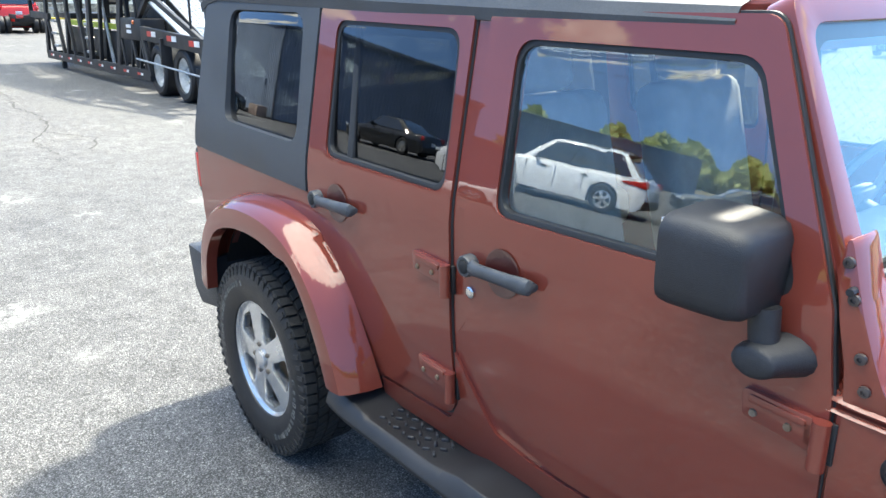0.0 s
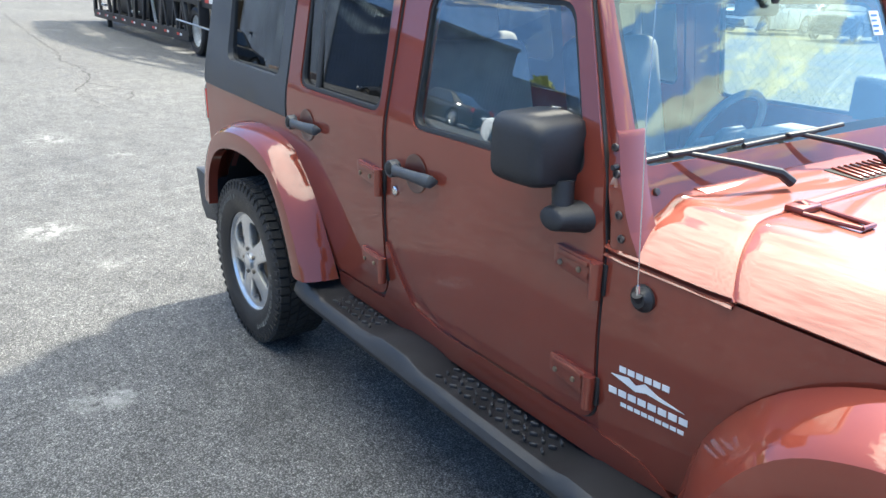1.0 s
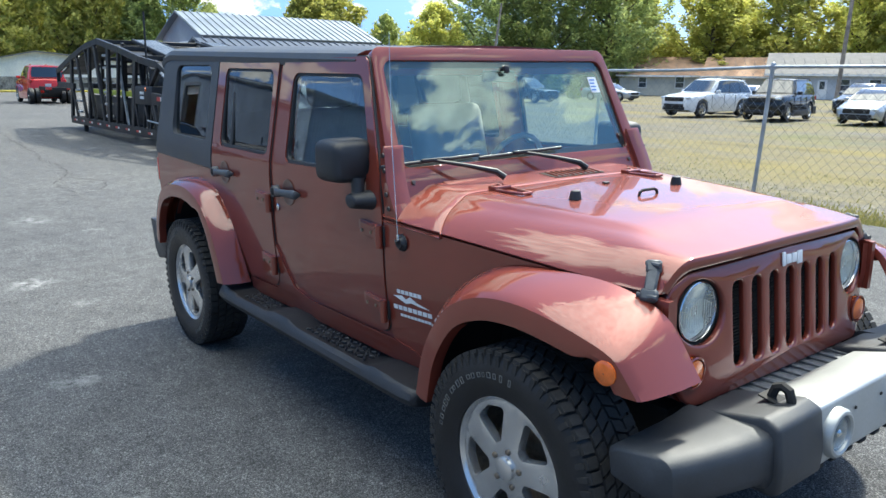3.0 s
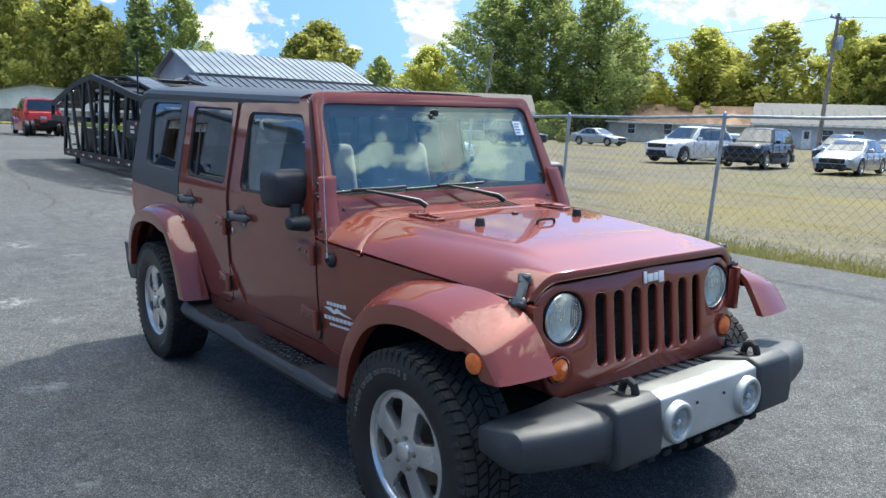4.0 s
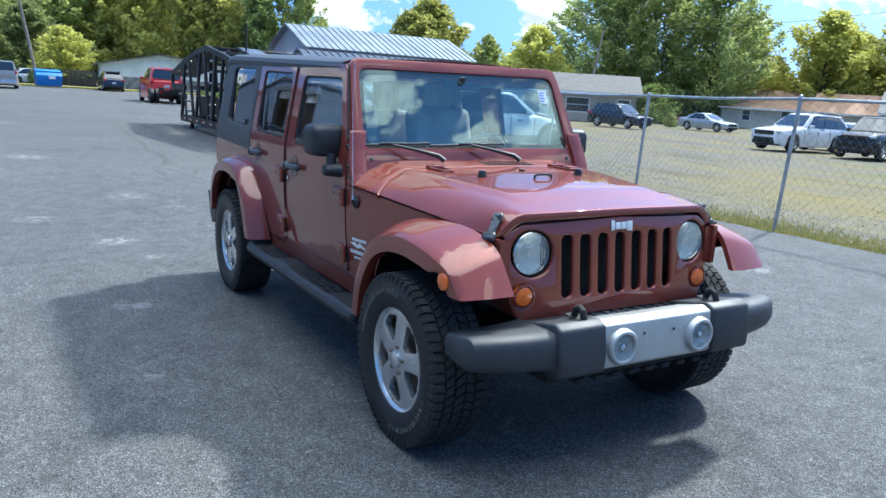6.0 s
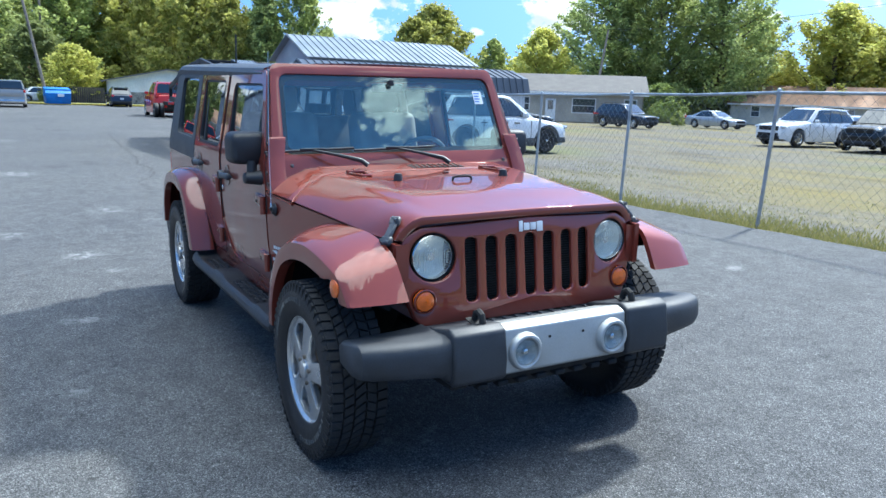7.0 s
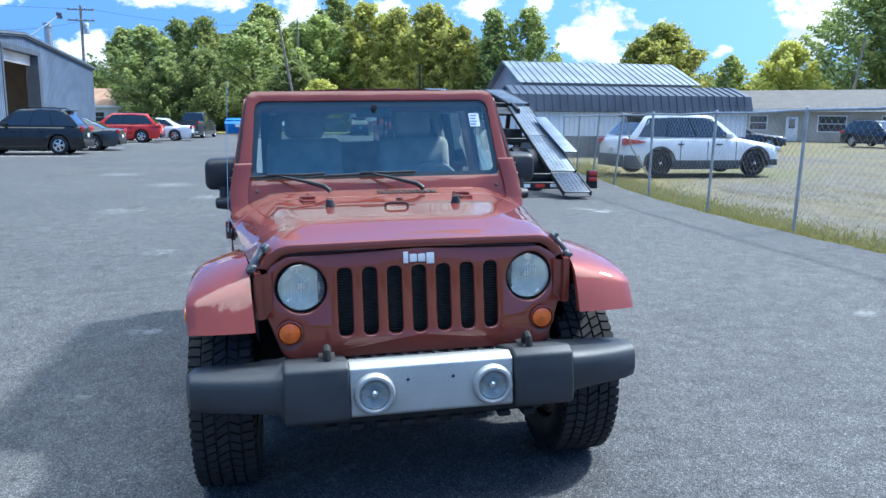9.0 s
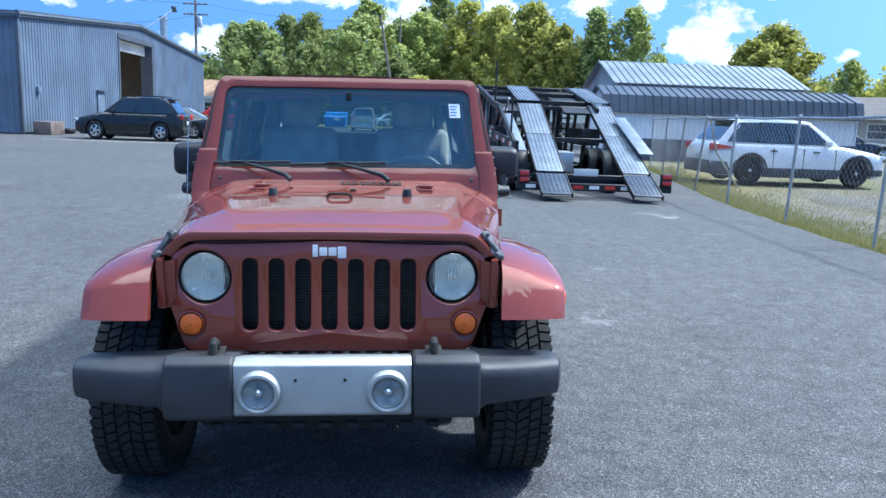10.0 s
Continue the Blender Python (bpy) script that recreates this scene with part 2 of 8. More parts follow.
# ---- materials ----
def surface(name, color, rough=0.5, metal=0.0, var=0.12, scale=2.0, fine=70.0, bump=0.0, bump_scale=250.0, coat=0.0, spec=0.5, second=None, coat_ior=1.5):
    """A painted, plastic, metal, wood or stone surface: colour with coarse and fine variation, uneven gloss, fine relief."""
    m = bpy.data.materials.new(name)
    m.use_nodes = True
    nt = m.node_tree
    n, l = nt.nodes, nt.links
    b = n["Principled BSDF"]
    tc = n.new("ShaderNodeTexCoord")
    big, small = n.new("ShaderNodeTexNoise"), n.new("ShaderNodeTexNoise")
    big.inputs["Scale"].default_value, big.inputs["Detail"].default_value = scale, 5
    small.inputs["Scale"].default_value, small.inputs["Detail"].default_value = fine, 3
    for t in (big, small):
        l.new(tc.outputs["Object"], t.inputs["Vector"])
    mix = n.new("ShaderNodeMix")
    mix.data_type = "RGBA"
    c2 = second or tuple(c * (1 + 1.6 * var) for c in color)
    c1 = color if second else tuple(c * (1 - var) for c in color)
    mix.inputs["A"].default_value, mix.inputs["B"].default_value = (*c1, 1), (*c2, 1)
    ramp = n.new("ShaderNodeMapRange")
    ramp.inputs["From Min"].default_value, ramp.inputs["From Max"].default_value = 0.32, 0.68
    l.new(big.outputs["Fac"], ramp.inputs["Value"])
    l.new(ramp.outputs["Result"], mix.inputs["Factor"])
    mul = n.new("ShaderNodeMix")
    mul.data_type, mul.blend_type = "RGBA", "MULTIPLY"
    mul.inputs["Factor"].default_value = 1.0
    grain = n.new("ShaderNodeMapRange")
    grain.inputs["From Min"].default_value, grain.inputs["From Max"].default_value = 0.3, 0.7
    grain.inputs["To Min"].default_value, grain.inputs["To Max"].default_value = 1 - var * 0.8, 1 + var * 0.4
    l.new(small.outputs["Fac"], grain.inputs["Value"])
    l.new(mix.outputs["Result"], mul.inputs["A"])
    l.new(grain.outputs["Result"], mul.inputs["B"])
    l.new(mul.outputs["Result"], b.inputs["Base Color"])
    gl = n.new("ShaderNodeMapRange")
    gl.inputs["From Min"].default_value, gl.inputs["From Max"].default_value = 0.3, 0.7
    gl.inputs["To Min"].default_value, gl.inputs["To Max"].default_value = max(0.02, rough * 0.85), min(1, rough * 1.15)
    l.new(big.outputs["Fac"], gl.inputs["Value"])
    l.new(gl.outputs["Result"], b.inputs["Roughness"])
    b.inputs["Metallic"].default_value = metal
    b.inputs["Specular IOR Level"].default_value = spec
    if coat:
        b.inputs["Coat Weight"].default_value, b.inputs["Coat Roughness"].default_value, b.inputs["Coat IOR"].default_value = coat, 0.02, coat_ior
    if bump:
        bp = n.new("ShaderNodeBump")
        rel = n.new("ShaderNodeTexNoise")
        rel.inputs["Scale"].default_value, rel.inputs["Detail"].default_value = bump_scale, 4
        l.new(tc.outputs["Object"], rel.inputs["Vector"])
        bp.inputs["Strength"].default_value, bp.inputs["Distance"].default_value = bump, 0.004
        l.new(rel.outputs["Fac"], bp.inputs["Height"])
        l.new(bp.outputs["Normal"], b.inputs["Normal"])
    return m


def glass(name, tint, gloss=0.045, rough=0.0, sheen=(0.95, 0.97, 1.0)):
    """A thin pane: tinted see-through with a sharp reflection that grows towards grazing angles."""
    m = bpy.data.materials.new(name)
    m.use_nodes = True
    n, l = m.node_tree.nodes, m.node_tree.links
    n.remove(n["Principled BSDF"])
    out = n["Material Output"]
    tr, gs, mx, lw = n.new("ShaderNodeBsdfTransparent"), n.new("ShaderNodeBsdfGlossy"), n.new("ShaderNodeMixShader"), n.new("ShaderNodeLayerWeight")
    pw, fr = n.new("ShaderNodeMath"), n.new("ShaderNodeMath")
    tr.inputs["Color"].default_value = (*tint, 1)
    gs.inputs["Color"].default_value = (*sheen, 1)
    gs.inputs["Roughness"].default_value = rough
    lw.inputs["Blend"].default_value = 0.5
    pw.operation, fr.operation = "POWER", "MULTIPLY_ADD"
    pw.inputs[1].default_value = 4.2
    fr.inputs[1].default_value, fr.inputs[2].default_value = 1 - gloss, gloss
    l.new(lw.outputs["Facing"], pw.inputs[0])
    l.new(pw.outputs[0], fr.inputs[0])
    l.new(fr.outputs[0], mx.inputs[0])
    l.new(tr.outputs[0], mx.inputs[1])
    l.new(gs.outputs[0], mx.inputs[2])
    l.new(mx.outputs[0], out.inputs["Surface"])
    return m


PAINT = surface("maroon_paint", (0.195, 0.039, 0.0245), rough=0.45, metal=0.22, var=0.05, scale=3, fine=900, coat=1.0, spec=0.10, coat_ior=1.60)
BLACK_PLASTIC = surface("black_plastic", (0.016, 0.017, 0.020), rough=0.5, var=0.25, scale=6, fine=160, bump=0.25, bump_scale=500)
TOP_PLASTIC = surface("hardtop_plastic", (0.046, 0.050, 0.055), rough=0.5, var=0.2, scale=4, fine=220, bump=0.2, bump_scale=600)
BUMPER_PLASTIC = surface("bumper_plastic", (0.030, 0.033, 0.038), rough=0.5, var=0.22, scale=6, fine=160, bump=0.25, bump_scale=500)
DARK = surface("dark_underside", (0.012, 0.012, 0.012), rough=0.8, var=0.3, scale=5)
RUBBER = surface("tyre_rubber", (0.010, 0.010, 0.011), rough=0.5, var=0.3, scale=9, fine=90, bump=0.3, bump_scale=260)
TREAD = surface("tread_rubber", (0.020, 0.019, 0.018), rough=0.8, var=0.35, scale=12, fine=120, bump=0.4, bump_scale=300)
ALLOY = surface("wheel_alloy", (0.62, 0.62, 0.61), rough=0.24, metal=0.8, var=0.10, scale=9, fine=80)
SILVER = surface("silver_plate", (0.40, 0.41, 0.40), rough=0.42, metal=0.55, var=0.07, scale=5, fine=120)
CHROME = surface("bright_steel", (0.65, 0.65, 0.66), rough=0.18, metal=1.0, var=0.05)
RUST = surface("rusty_brake", (0.19, 0.12, 0.07), rough=0.6, metal=0.6, var=0.4, scale=20, second=(0.30, 0.24, 0.18))
AMBER = surface("amber_lens", (0.72, 0.13, 0.008), rough=0.18, var=0.12, scale=40, fine=250, coat=1.0)
RED_LENS = surface("red_lens", (0.42, 0.015, 0.012), rough=0.2, var=0.1, coat=1.0)
LAMP_BODY = surface("lamp_reflector", (0.62, 0.65, 0.57), rough=0.25, metal=0.5, var=0.12, scale=14, fine=50)
DECAL = surface("silver_decal", (0.68, 0.69, 0.70), rough=0.35, var=0.05, scale=20)
SIDEWALL_MARK = surface("sidewall_mark", (0.13, 0.13, 0.12), rough=0.8, var=0.3, scale=30)
SEAT = surface("grey_seat_cloth", (0.42, 0.41, 0.39), rough=0.9, var=0.15, scale=8, fine=200, bump=0.3)
DASH = surface("dash_plastic", (0.25, 0.25, 0.25), rough=0.7, var=0.15, scale=8)
WINDSHIELD = glass("windshield_glass", (0.90, 0.98, 0.98), 0.085, sheen=(0.82, 1.0, 0.98))
DOOR_GLASS = glass("door_glass", (0.86, 0.91, 0.90), 0.105)
DARK_GLASS = glass("privacy_glass", (0.25, 0.26, 0.26), 0.08)
LENS = glass("lamp_lens", (0.92, 0.95, 0.95), 0.04)
def cloudy(name, color, clear):
    """Aged plastic, part see-through, part milky."""
    m = surface(name, color, rough=0.12, var=0.1, scale=20, coat=1.0)
    n, l = m.node_tree.nodes, m.node_tree.links
    tr, mx = n.new("ShaderNodeBsdfTransparent"), n.new("ShaderNodeMixShader")
    mx.inputs[0].default_value = clear
    l.new(n["Principled BSDF"].outputs[0], mx.inputs[1])
    l.new(tr.outputs[0], mx.inputs[2])
    l.new(mx.outputs[0], n["Material Output"].inputs["Surface"])
    return m


CLOUDY = cloudy("cloudy_lens", (0.76, 0.79, 0.72), 0.80)
CAR_GLASS = surface("car_window", (0.012, 0.016, 0.02), rough=0.05, var=0.1, coat=1.0, spec=0.8)
# ---- ground ----
def ground_z(x, y):
    """The lot's height: level far off, with a slight cross fall where the maroon car stands."""
    d = math.hypot(x + 1.2, y)
    return (0.0118 * x + 0.021 * y) * (1 - smooth_step((d - 4.0) / 8.0))


def smooth_step(t):
    t = max(0.0, min(1.0, t))
    return t * t * (3 - 2 * t)


def asphalt_material():
    m = bpy.data.materials.new("worn_asphalt")
    m.use_nodes = True
    n, l = m.node_tree.nodes, m.node_tree.links
    b = n["Principled BSDF"]
    tc = n.new("ShaderNodeTexCoord")
    def noise_tex(scale, detail=6, rough=0.55, vec=None):
        t = n.new("ShaderNodeTexNoise")
        t.inputs["Scale"].default_value, t.inputs["Detail"].default_value, t.inputs["Roughness"].default_value = scale, detail, rough
        l.new(vec or tc.outputs["Object"], t.inputs["Vector"])
        return t.outputs["Fac"]
    def rng(v, a, b2, c, d):
        r = n.new("ShaderNodeMapRange")
        for k, val in zip(("From Min", "From Max", "To Min", "To Max"), (a, b2, c, d)):
            r.inputs[k].default_value = val
        l.new(v, r.inputs["Value"])
        return r.outputs["Result"]
    def mixc(f, a, c, mode="MIX"):
        x = n.new("ShaderNodeMix")
        x.data_type, x.blend_type = "RGBA", mode
        for k, v in (("Factor", f), ("A", a), ("B", c)):
            if isinstance(v, (tuple, float)):
                x.inputs[k].default_value = (*v, 1) if isinstance(v, tuple) else v
            else:
                l.new(v, x.inputs[k])
        return x.outputs["Result"]
    base = mixc(rng(noise_tex(0.22), 0.35, 0.65, 0, 1), (0.104, 0.106, 0.112), (0.158, 0.157, 0.152))
    base = mixc(rng(noise_tex(1.7, 8, 0.65), 0.35, 0.7, 0, 1), base, (0.128, 0.129, 0.132))
    vor = n.new("ShaderNodeTexVoronoi")
    vor.inputs["Scale"].default_value = 150
    l.new(tc.outputs["Object"], vor.inputs["Vector"])
    stone = rng(vor.outputs["Distance"], 0.08, 0.62, 1.5, 0.35)
    base = mixc(1.0, base, stone, "MULTIPLY")
    vor2 = n.new("ShaderNodeTexVoronoi")
    vor2.inputs["Scale"].default_value = 190
    l.new(tc.outputs["Object"], vor2.inputs["Vector"])
    sepc = n.new("ShaderNodeSeparateColor")
    l.new(vor2.outputs["Color"], sepc.inputs[0])
    base = mixc(rng(sepc.outputs[0], 0.90, 0.97, 0, 0.7), base, (0.29, 0.285, 0.275))
    base = mixc(1.0, base, rng(noise_tex(48, 3, 0.65), 0.36, 0.64, 0.70, 1.28), "MULTIPLY")
    base = mixc(1.0, base, rng(noise_tex(7, 6, 0.68), 0.35, 0.65, 0.78, 1.20), "MULTIPLY")
    # pale scuffs where salt or paint has dried
    sc = noise_tex(0.9, 7, 0.7)
    scuff = rng(sc, 0.615, 0.74, 0, 0.75)
    gate = rng(noise_tex(0.31, 2), 0.5, 0.58, 0, 1)
    mul = n.new("ShaderNodeMath")
    mul.operation = "MULTIPLY"
    l.new(scuff, mul.inputs[0])
    l.new(gate, mul.inputs[1])
    base = mixc(mul.outputs[0], base, (0.42, 0.42, 0.41))
    # chalky scrapes near the parked car
    for px, py, rad, gain in ((-5.15, -1.42, 0.26, 0.8), (-2.73, -1.60, 0.20, 0.55), (-1.3, -1.75, 0.17, 0.4), (-4.3, -1.2, 0.16, 0.35), (-6.6, -2.1, 0.3, 0.5), (-8.2, -0.9, 0.35, 0.4), (-7.2, -0.5, 0.2, 0.4), (-12.5, -2.0, 0.5, 0.5), (-15.5, -3.2, 0.7, 0.5), (-10.5, -3.4, 0.4, 0.45), (-19.0, -5.0, 0.8, 0.45), (-22.0, -2.5, 0.8, 0.4), (2.2, 3.4, 0.3, 0.35), (0.5, 4.6, 0.5, 0.3)):
        sb = n.new("ShaderNodeVectorMath")
        sb.operation, sb.inputs[1].default_value = "DISTANCE", (px, py, 0)
        l.new(tc.outputs["Object"], sb.inputs[0])
        fall = rng(sb.outputs["Value"], rad * 0.15, rad, gain, 0)
        wear = rng(noise_tex(9, 8, 0.75), 0.45, 0.62, 0, 1)
        mm = n.new("ShaderNodeMath")
        mm.operation = "MULTIPLY"
        l.new(fall, mm.inputs[0])
        l.new(wear, mm.inputs[1])
        base = mixc(mm.outputs[0], base, (0.50, 0.50, 0.49))
    # dark tar stains
    st = rng(noise_tex(0.55, 5, 0.6), 0.30, 0.40, 0.68, 1.0)
    base = mixc(1.0, base, st, "MULTIPLY")
    l.new(base, b.inputs["Base Color"])
    b.inputs["Roughness"].default_value = 0.82
    b.inputs["Specular IOR Level"].default_value = 0.35
    bp = n.new("ShaderNodeBump")
    bp.inputs["Strength"].default_value, bp.inputs["Distance"].default_value = 0.75, 0.006
    hsum = n.new("ShaderNodeMath")
    hsum.operation = "SUBTRACT"
    l.new(noise_tex(60, 5, 0.7), hsum.inputs[0])
    l.new(vor.outputs["Distance"], hsum.inputs[1])
    l.new(hsum.outputs[0], bp.inputs["Height"])
    l.new(bp.outputs["Normal"], b.inputs["Normal"])
    return m


def field_material():
    m = bpy.data.materials.new("gravel_and_dry_grass")
    m.use_nodes = True
    n, l = m.node_tree.nodes, m.node_tree.links
    b = n["Principled BSDF"]
    tc = n.new("ShaderNodeTexCoord")
    mp = n.new("ShaderNodeMapping")
    mp.inputs["Rotation"].default_value, mp.inputs["Scale"].default_value = (0, 0, 0.25), (0.4, 1.0, 1.0)
    l.new(tc.outputs["Object"], mp.inputs["Vector"])
    def nz(scale, detail, vec):
        t = n.new("ShaderNodeTexNoise")
        t.inputs["Scale"].default_value, t.inputs["Detail"].default_value = scale, detail
        t.inputs["Roughness"].default_value = 0.62
        l.new(vec, t.inputs["Vector"])
        return t.outputs["Fac"]
    def rng(v, a, b2, c=0, d=1):
        r = n.new("ShaderNodeMapRange")
        for k, val in zip(("From Min", "From Max", "To Min", "To Max"), (a, b2, c, d)):
            r.inputs[k].default_value = val
        l.new(v, r.inputs["Value"])
        return r.outputs["Result"]
    def mixc(f, a, c, mode="MIX"):
        x = n.new("ShaderNodeMix")
        x.data_type, x.blend_type = "RGBA", mode
        for k, v in (("Factor", f), ("A", a), ("B", c)):
            if isinstance(v, (tuple, float)):
                x.inputs[k].default_value = (*v, 1) if isinstance(v, tuple) else v
            else:
                l.new(v, x.inputs[k])
        return x.outputs["Result"]
    grav = mixc(rng(nz(3.0, 6, tc.outputs["Object"]), 0.35, 0.65), (0.11, 0.102, 0.088), (0.225, 0.208, 0.178))
    vor = n.new("ShaderNodeTexVoronoi")
    vor.inputs["Scale"].default_value = 22
    l.new(tc.outputs["Object"], vor.inputs["Vector"])
    grav = mixc(1.0, grav, rng(vor.outputs["Distance"], 0.05, 0.6, 1.35, 0.6), "MULTIPLY")
    dry = mixc(rng(nz(7.0, 6, tc.outputs["Object"]), 0.35, 0.65), (0.19, 0.145, 0.055), (0.14, 0.13, 0.045))
    dry = mixc(rng(nz(40.0, 4, tc.outputs["Object"]), 0.3, 0.7, 0, 0.6), dry, (0.21, 0.17, 0.08))
    cover = rng(nz(0.23, 7, mp.outputs["Vector"]), 0.42, 0.63)
    fld = mixc(cover, grav, dry)
    fld = mixc(1.0, fld, rng(nz(0.5, 5, mp.outputs["Vector"]), 0.34, 0.46, 0.62, 1.0), "MULTIPLY")
    green = mixc(rng(nz(9.0, 5, tc.outputs["Object"]), 0.3, 0.7), (0.07, 0.10, 0.025), (0.16, 0.17, 0.05))
    fld = mixc(rng(nz(0.12, 4, tc.outputs["Object"]), 0.55, 0.68, 0, 0.55), fld, green)
    l.new(fld, b.inputs["Base Color"])
    b.inputs["Roughness"].default_value = 0.95
    b.inputs["Specular IOR Level"].default_value = 0.2
    bp = n.new("ShaderNodeBump")
    bp.inputs["Strength"].default_value, bp.inputs["Distance"].default_value = 0.9, 0.03
    l.new(nz(14, 6, tc.outputs["Object"]), bp.inputs["Height"])
    l.new(bp.outputs["Normal"], b.inputs["Normal"])
    return m


ASPHALT, FIELD = asphalt_material(), field_material()


def terrain(xs, ys, drop, keep):
    bm = bmesh.new()
    grid = {}
    for i, x in enumerate(xs):
        for j, y in enumerate(ys):
            grid[i, j] = bm.verts.new((x, y, ground_z(x, y) - drop))
    for i in range(len(xs) - 1):
        for j in range(len(ys) - 1):
            if keep((xs[i] + xs[i + 1]) / 2, (ys[j] + ys[j + 1]) / 2):
                bm.faces.new((grid[i, j], grid[i + 1, j], grid[i + 1, j + 1], grid[i, j + 1]))
    bmesh.ops.delete(bm, geom=[v for v in bm.verts if not v.link_faces], context="VERTS")
    return bm


far = [-1500, -600, -300, -180, -120, -90]
xs = far + [-76 + 4 * k for k in range(15)] + [-14 + k for k in range(27)] + [16, 24, 40, 80, 200, 600, 1500]
ys = [-1500, -600, -300, -160, -90, -60, -40, -28, -20] + [-14 + k for k in range(29)] + [18, 24, 32, 44, 60, 80, 110, 160, 300, 600, 1500]
solid("ground", terrain(xs, ys, 0.045, lambda x, y: True), FIELD, "gravel and dry grass ground reaching the horizon", "ground", kind="structure")


def lot_edge(x):
    """Where the asphalt ends along the fence."""
    return float(np.interp(x, [-76, -45, -30, -22, -16, -11.5, -6, -2, 4, 14, 60], [26, 15.5, 10.6, 8.9, 7.75, 6.95, 6.4, 6.25, 6.2, 6.3, 7.0]))


lot = bmesh.new()
lx = [-74 + 4 * k for k in range(15)] + [-14 + 0.5 * k for k in range(57)] + [18, 24, 34, 60]
ly = [-70, -45, -30, -22, -16] + [-12 + 0.75 * k for k in range(24)]
rows = []
rng = random.Random(5)
for x in lx:
    e = lot_edge(x) + rng.uniform(-0.05, 0.05)
    col = [y for y in ly] + [e - 0.25, e]
    rows.append([lot.verts.new((x, y, ground_z(x, y))) for y in col] + [lot.verts.new((x, e + 0.05, ground_z(x, e) - 0.05))])
for a, b in zip(rows, rows[1:]):
    for k in range(len(a) - 1):
        lot.faces.new((a[k], b[k], b[k + 1], a[k + 1]))
solid("pavement", lot, ASPHALT, "worn grey asphalt lot with pale scuffs and cracks", "pavement", kind="structure")

# sealed cracks that wander over the lot
CRACK = surface("crack_tar", (0.035, 0.034, 0.033), rough=0.9, var=0.4, scale=4)


def crack(pts, width, seed):
    r = random.Random(seed)
    line = []
    for p, q in zip(pts, pts[1:]):
        n = max(2, int(math.hypot(q[0] - p[0], q[1] - p[1]) / 0.12))
        for k in range(n):
            t = k / n
            line.append(Vector((p[0] + (q[0] - p[0]) * t + r.gauss(0, 0.025), p[1] + (q[1] - p[1]) * t + r.gauss(0, 0.025), 0)))
    bm = bmesh.new()
    prev = None
    for i, p in enumerate(line[:-1]):
        d = (line[i + 1] - p).normalized()
        s = Vector((-d.y, d.x, 0)) * width * r.uniform(0.25, 1.0)
        z = ground_z(p.x, p.y) + 0.0035
        cur = [bm.verts.new((p.x + s.x, p.y + s.y, z)), bm.verts.new((p.x - s.x, p.y - s.y, z))]
        if prev:
            bm.faces.new((prev[0], prev[1], cur[1], cur[0]))
        prev = cur
    bmesh.ops.recalc_face_normals(bm, faces=bm.faces[:])
    solid("crack", bm, CRACK, "dark wandering crack in the asphalt", "crack", group="cracks in the lot", kind="structure")


crack([(-27.1, 1.0), (-23.2, 0.78), (-18.3, 0.55), (-15.6, 0.48), (-14.3, 0.3), (-13.1, 0.4), (-12.1, 0.3), (-11.6, 0.12), (-11.0, 0.5), (-10.85, 0.6), (-10.3, 0.45), (-9.9, 0.17)], 0.022, 3)
crack([(-11.6, 0.12), (-10.9, -0.15), (-10.2, -0.05), (-9.4, 0.0)], 0.014, 4)
crack([(-24.0, -7.5), (-22.8, -5.0), (-22.5, -3.2)], 0.10, 5)
crack([(-30.0, -6.5), (-29.0, -3.4), (-28.6, -1.5)], 0.12, 6)
crack([(-19.5, -8.0), (-18.0, -5.2), (-17.4, -2.5), (-17.9, 0.2)], 0.03, 8)

# painted bay lines by the building
LINE = surface("faded_line_paint", (0.55, 0.54, 0.50), rough=0.8, var=0.35, scale=3)
for x in (-29.2, -33.6, -38.0, -45.0, -50.0, -54.0):
    solid("bay_line", box((x, -11.2, 0.004), (0.10, 5.4, 0.006)), LINE, "faded white parking bay line", "marking", group="parking bay lines", kind="structure")
YLINE = surface("yellow_kerb_paint", (0.50, 0.38, 0.06), rough=0.8, var=0.3, scale=3)
solid("kerb", box((-74.2, 0, 0.07), (0.25, 60, 0.16), 0.03), YLINE, "low kerb with faded yellow paint", "kerb", kind="structure")
VERGE = surface("verge_grass", (0.10, 0.13, 0.03), rough=0.95, var=0.3, scale=1.5, fine=30, second=(0.20, 0.19, 0.07), bump=0.8, bump_scale=30)
solid("verge", box((-76.6, 0, 0.05), (4.6, 70, 0.16), 0.05), VERGE, "strip of mown grass behind the kerb", "verge", kind="structure")

# grass along the fence: many blades
def blades(name, count, area, hmin, hmax, mat, label, seed, density=None):
    r = random.Random(seed)
    verts, faces = [], []
    while len(faces) < count:
        x, y = area(r)
        h = r.uniform(hmin, hmax)
        a = r.uniform(0, math.pi)
        w = r.uniform(0.006, 0.014)
        lx_, ly_ = r.gauss(0, 0.4) * h, r.gauss(0, 0.4) * h
        z = ground_z(x, y) - 0.05
        i = len(verts)
        verts += [(x - w * math.cos(a), y - w * math.sin(a), z), (x + w * math.cos(a), y + w * math.sin(a), z), (x + lx_, y + ly_, z + h)]
        faces.append((i, i + 1, i + 2))
    me = bpy.data.meshes.new(name)
    me.from_pydata(verts, [], faces)
    me.materials.append(mat)
    return tagged(new(name, me), label, "grass", kind="stuff")


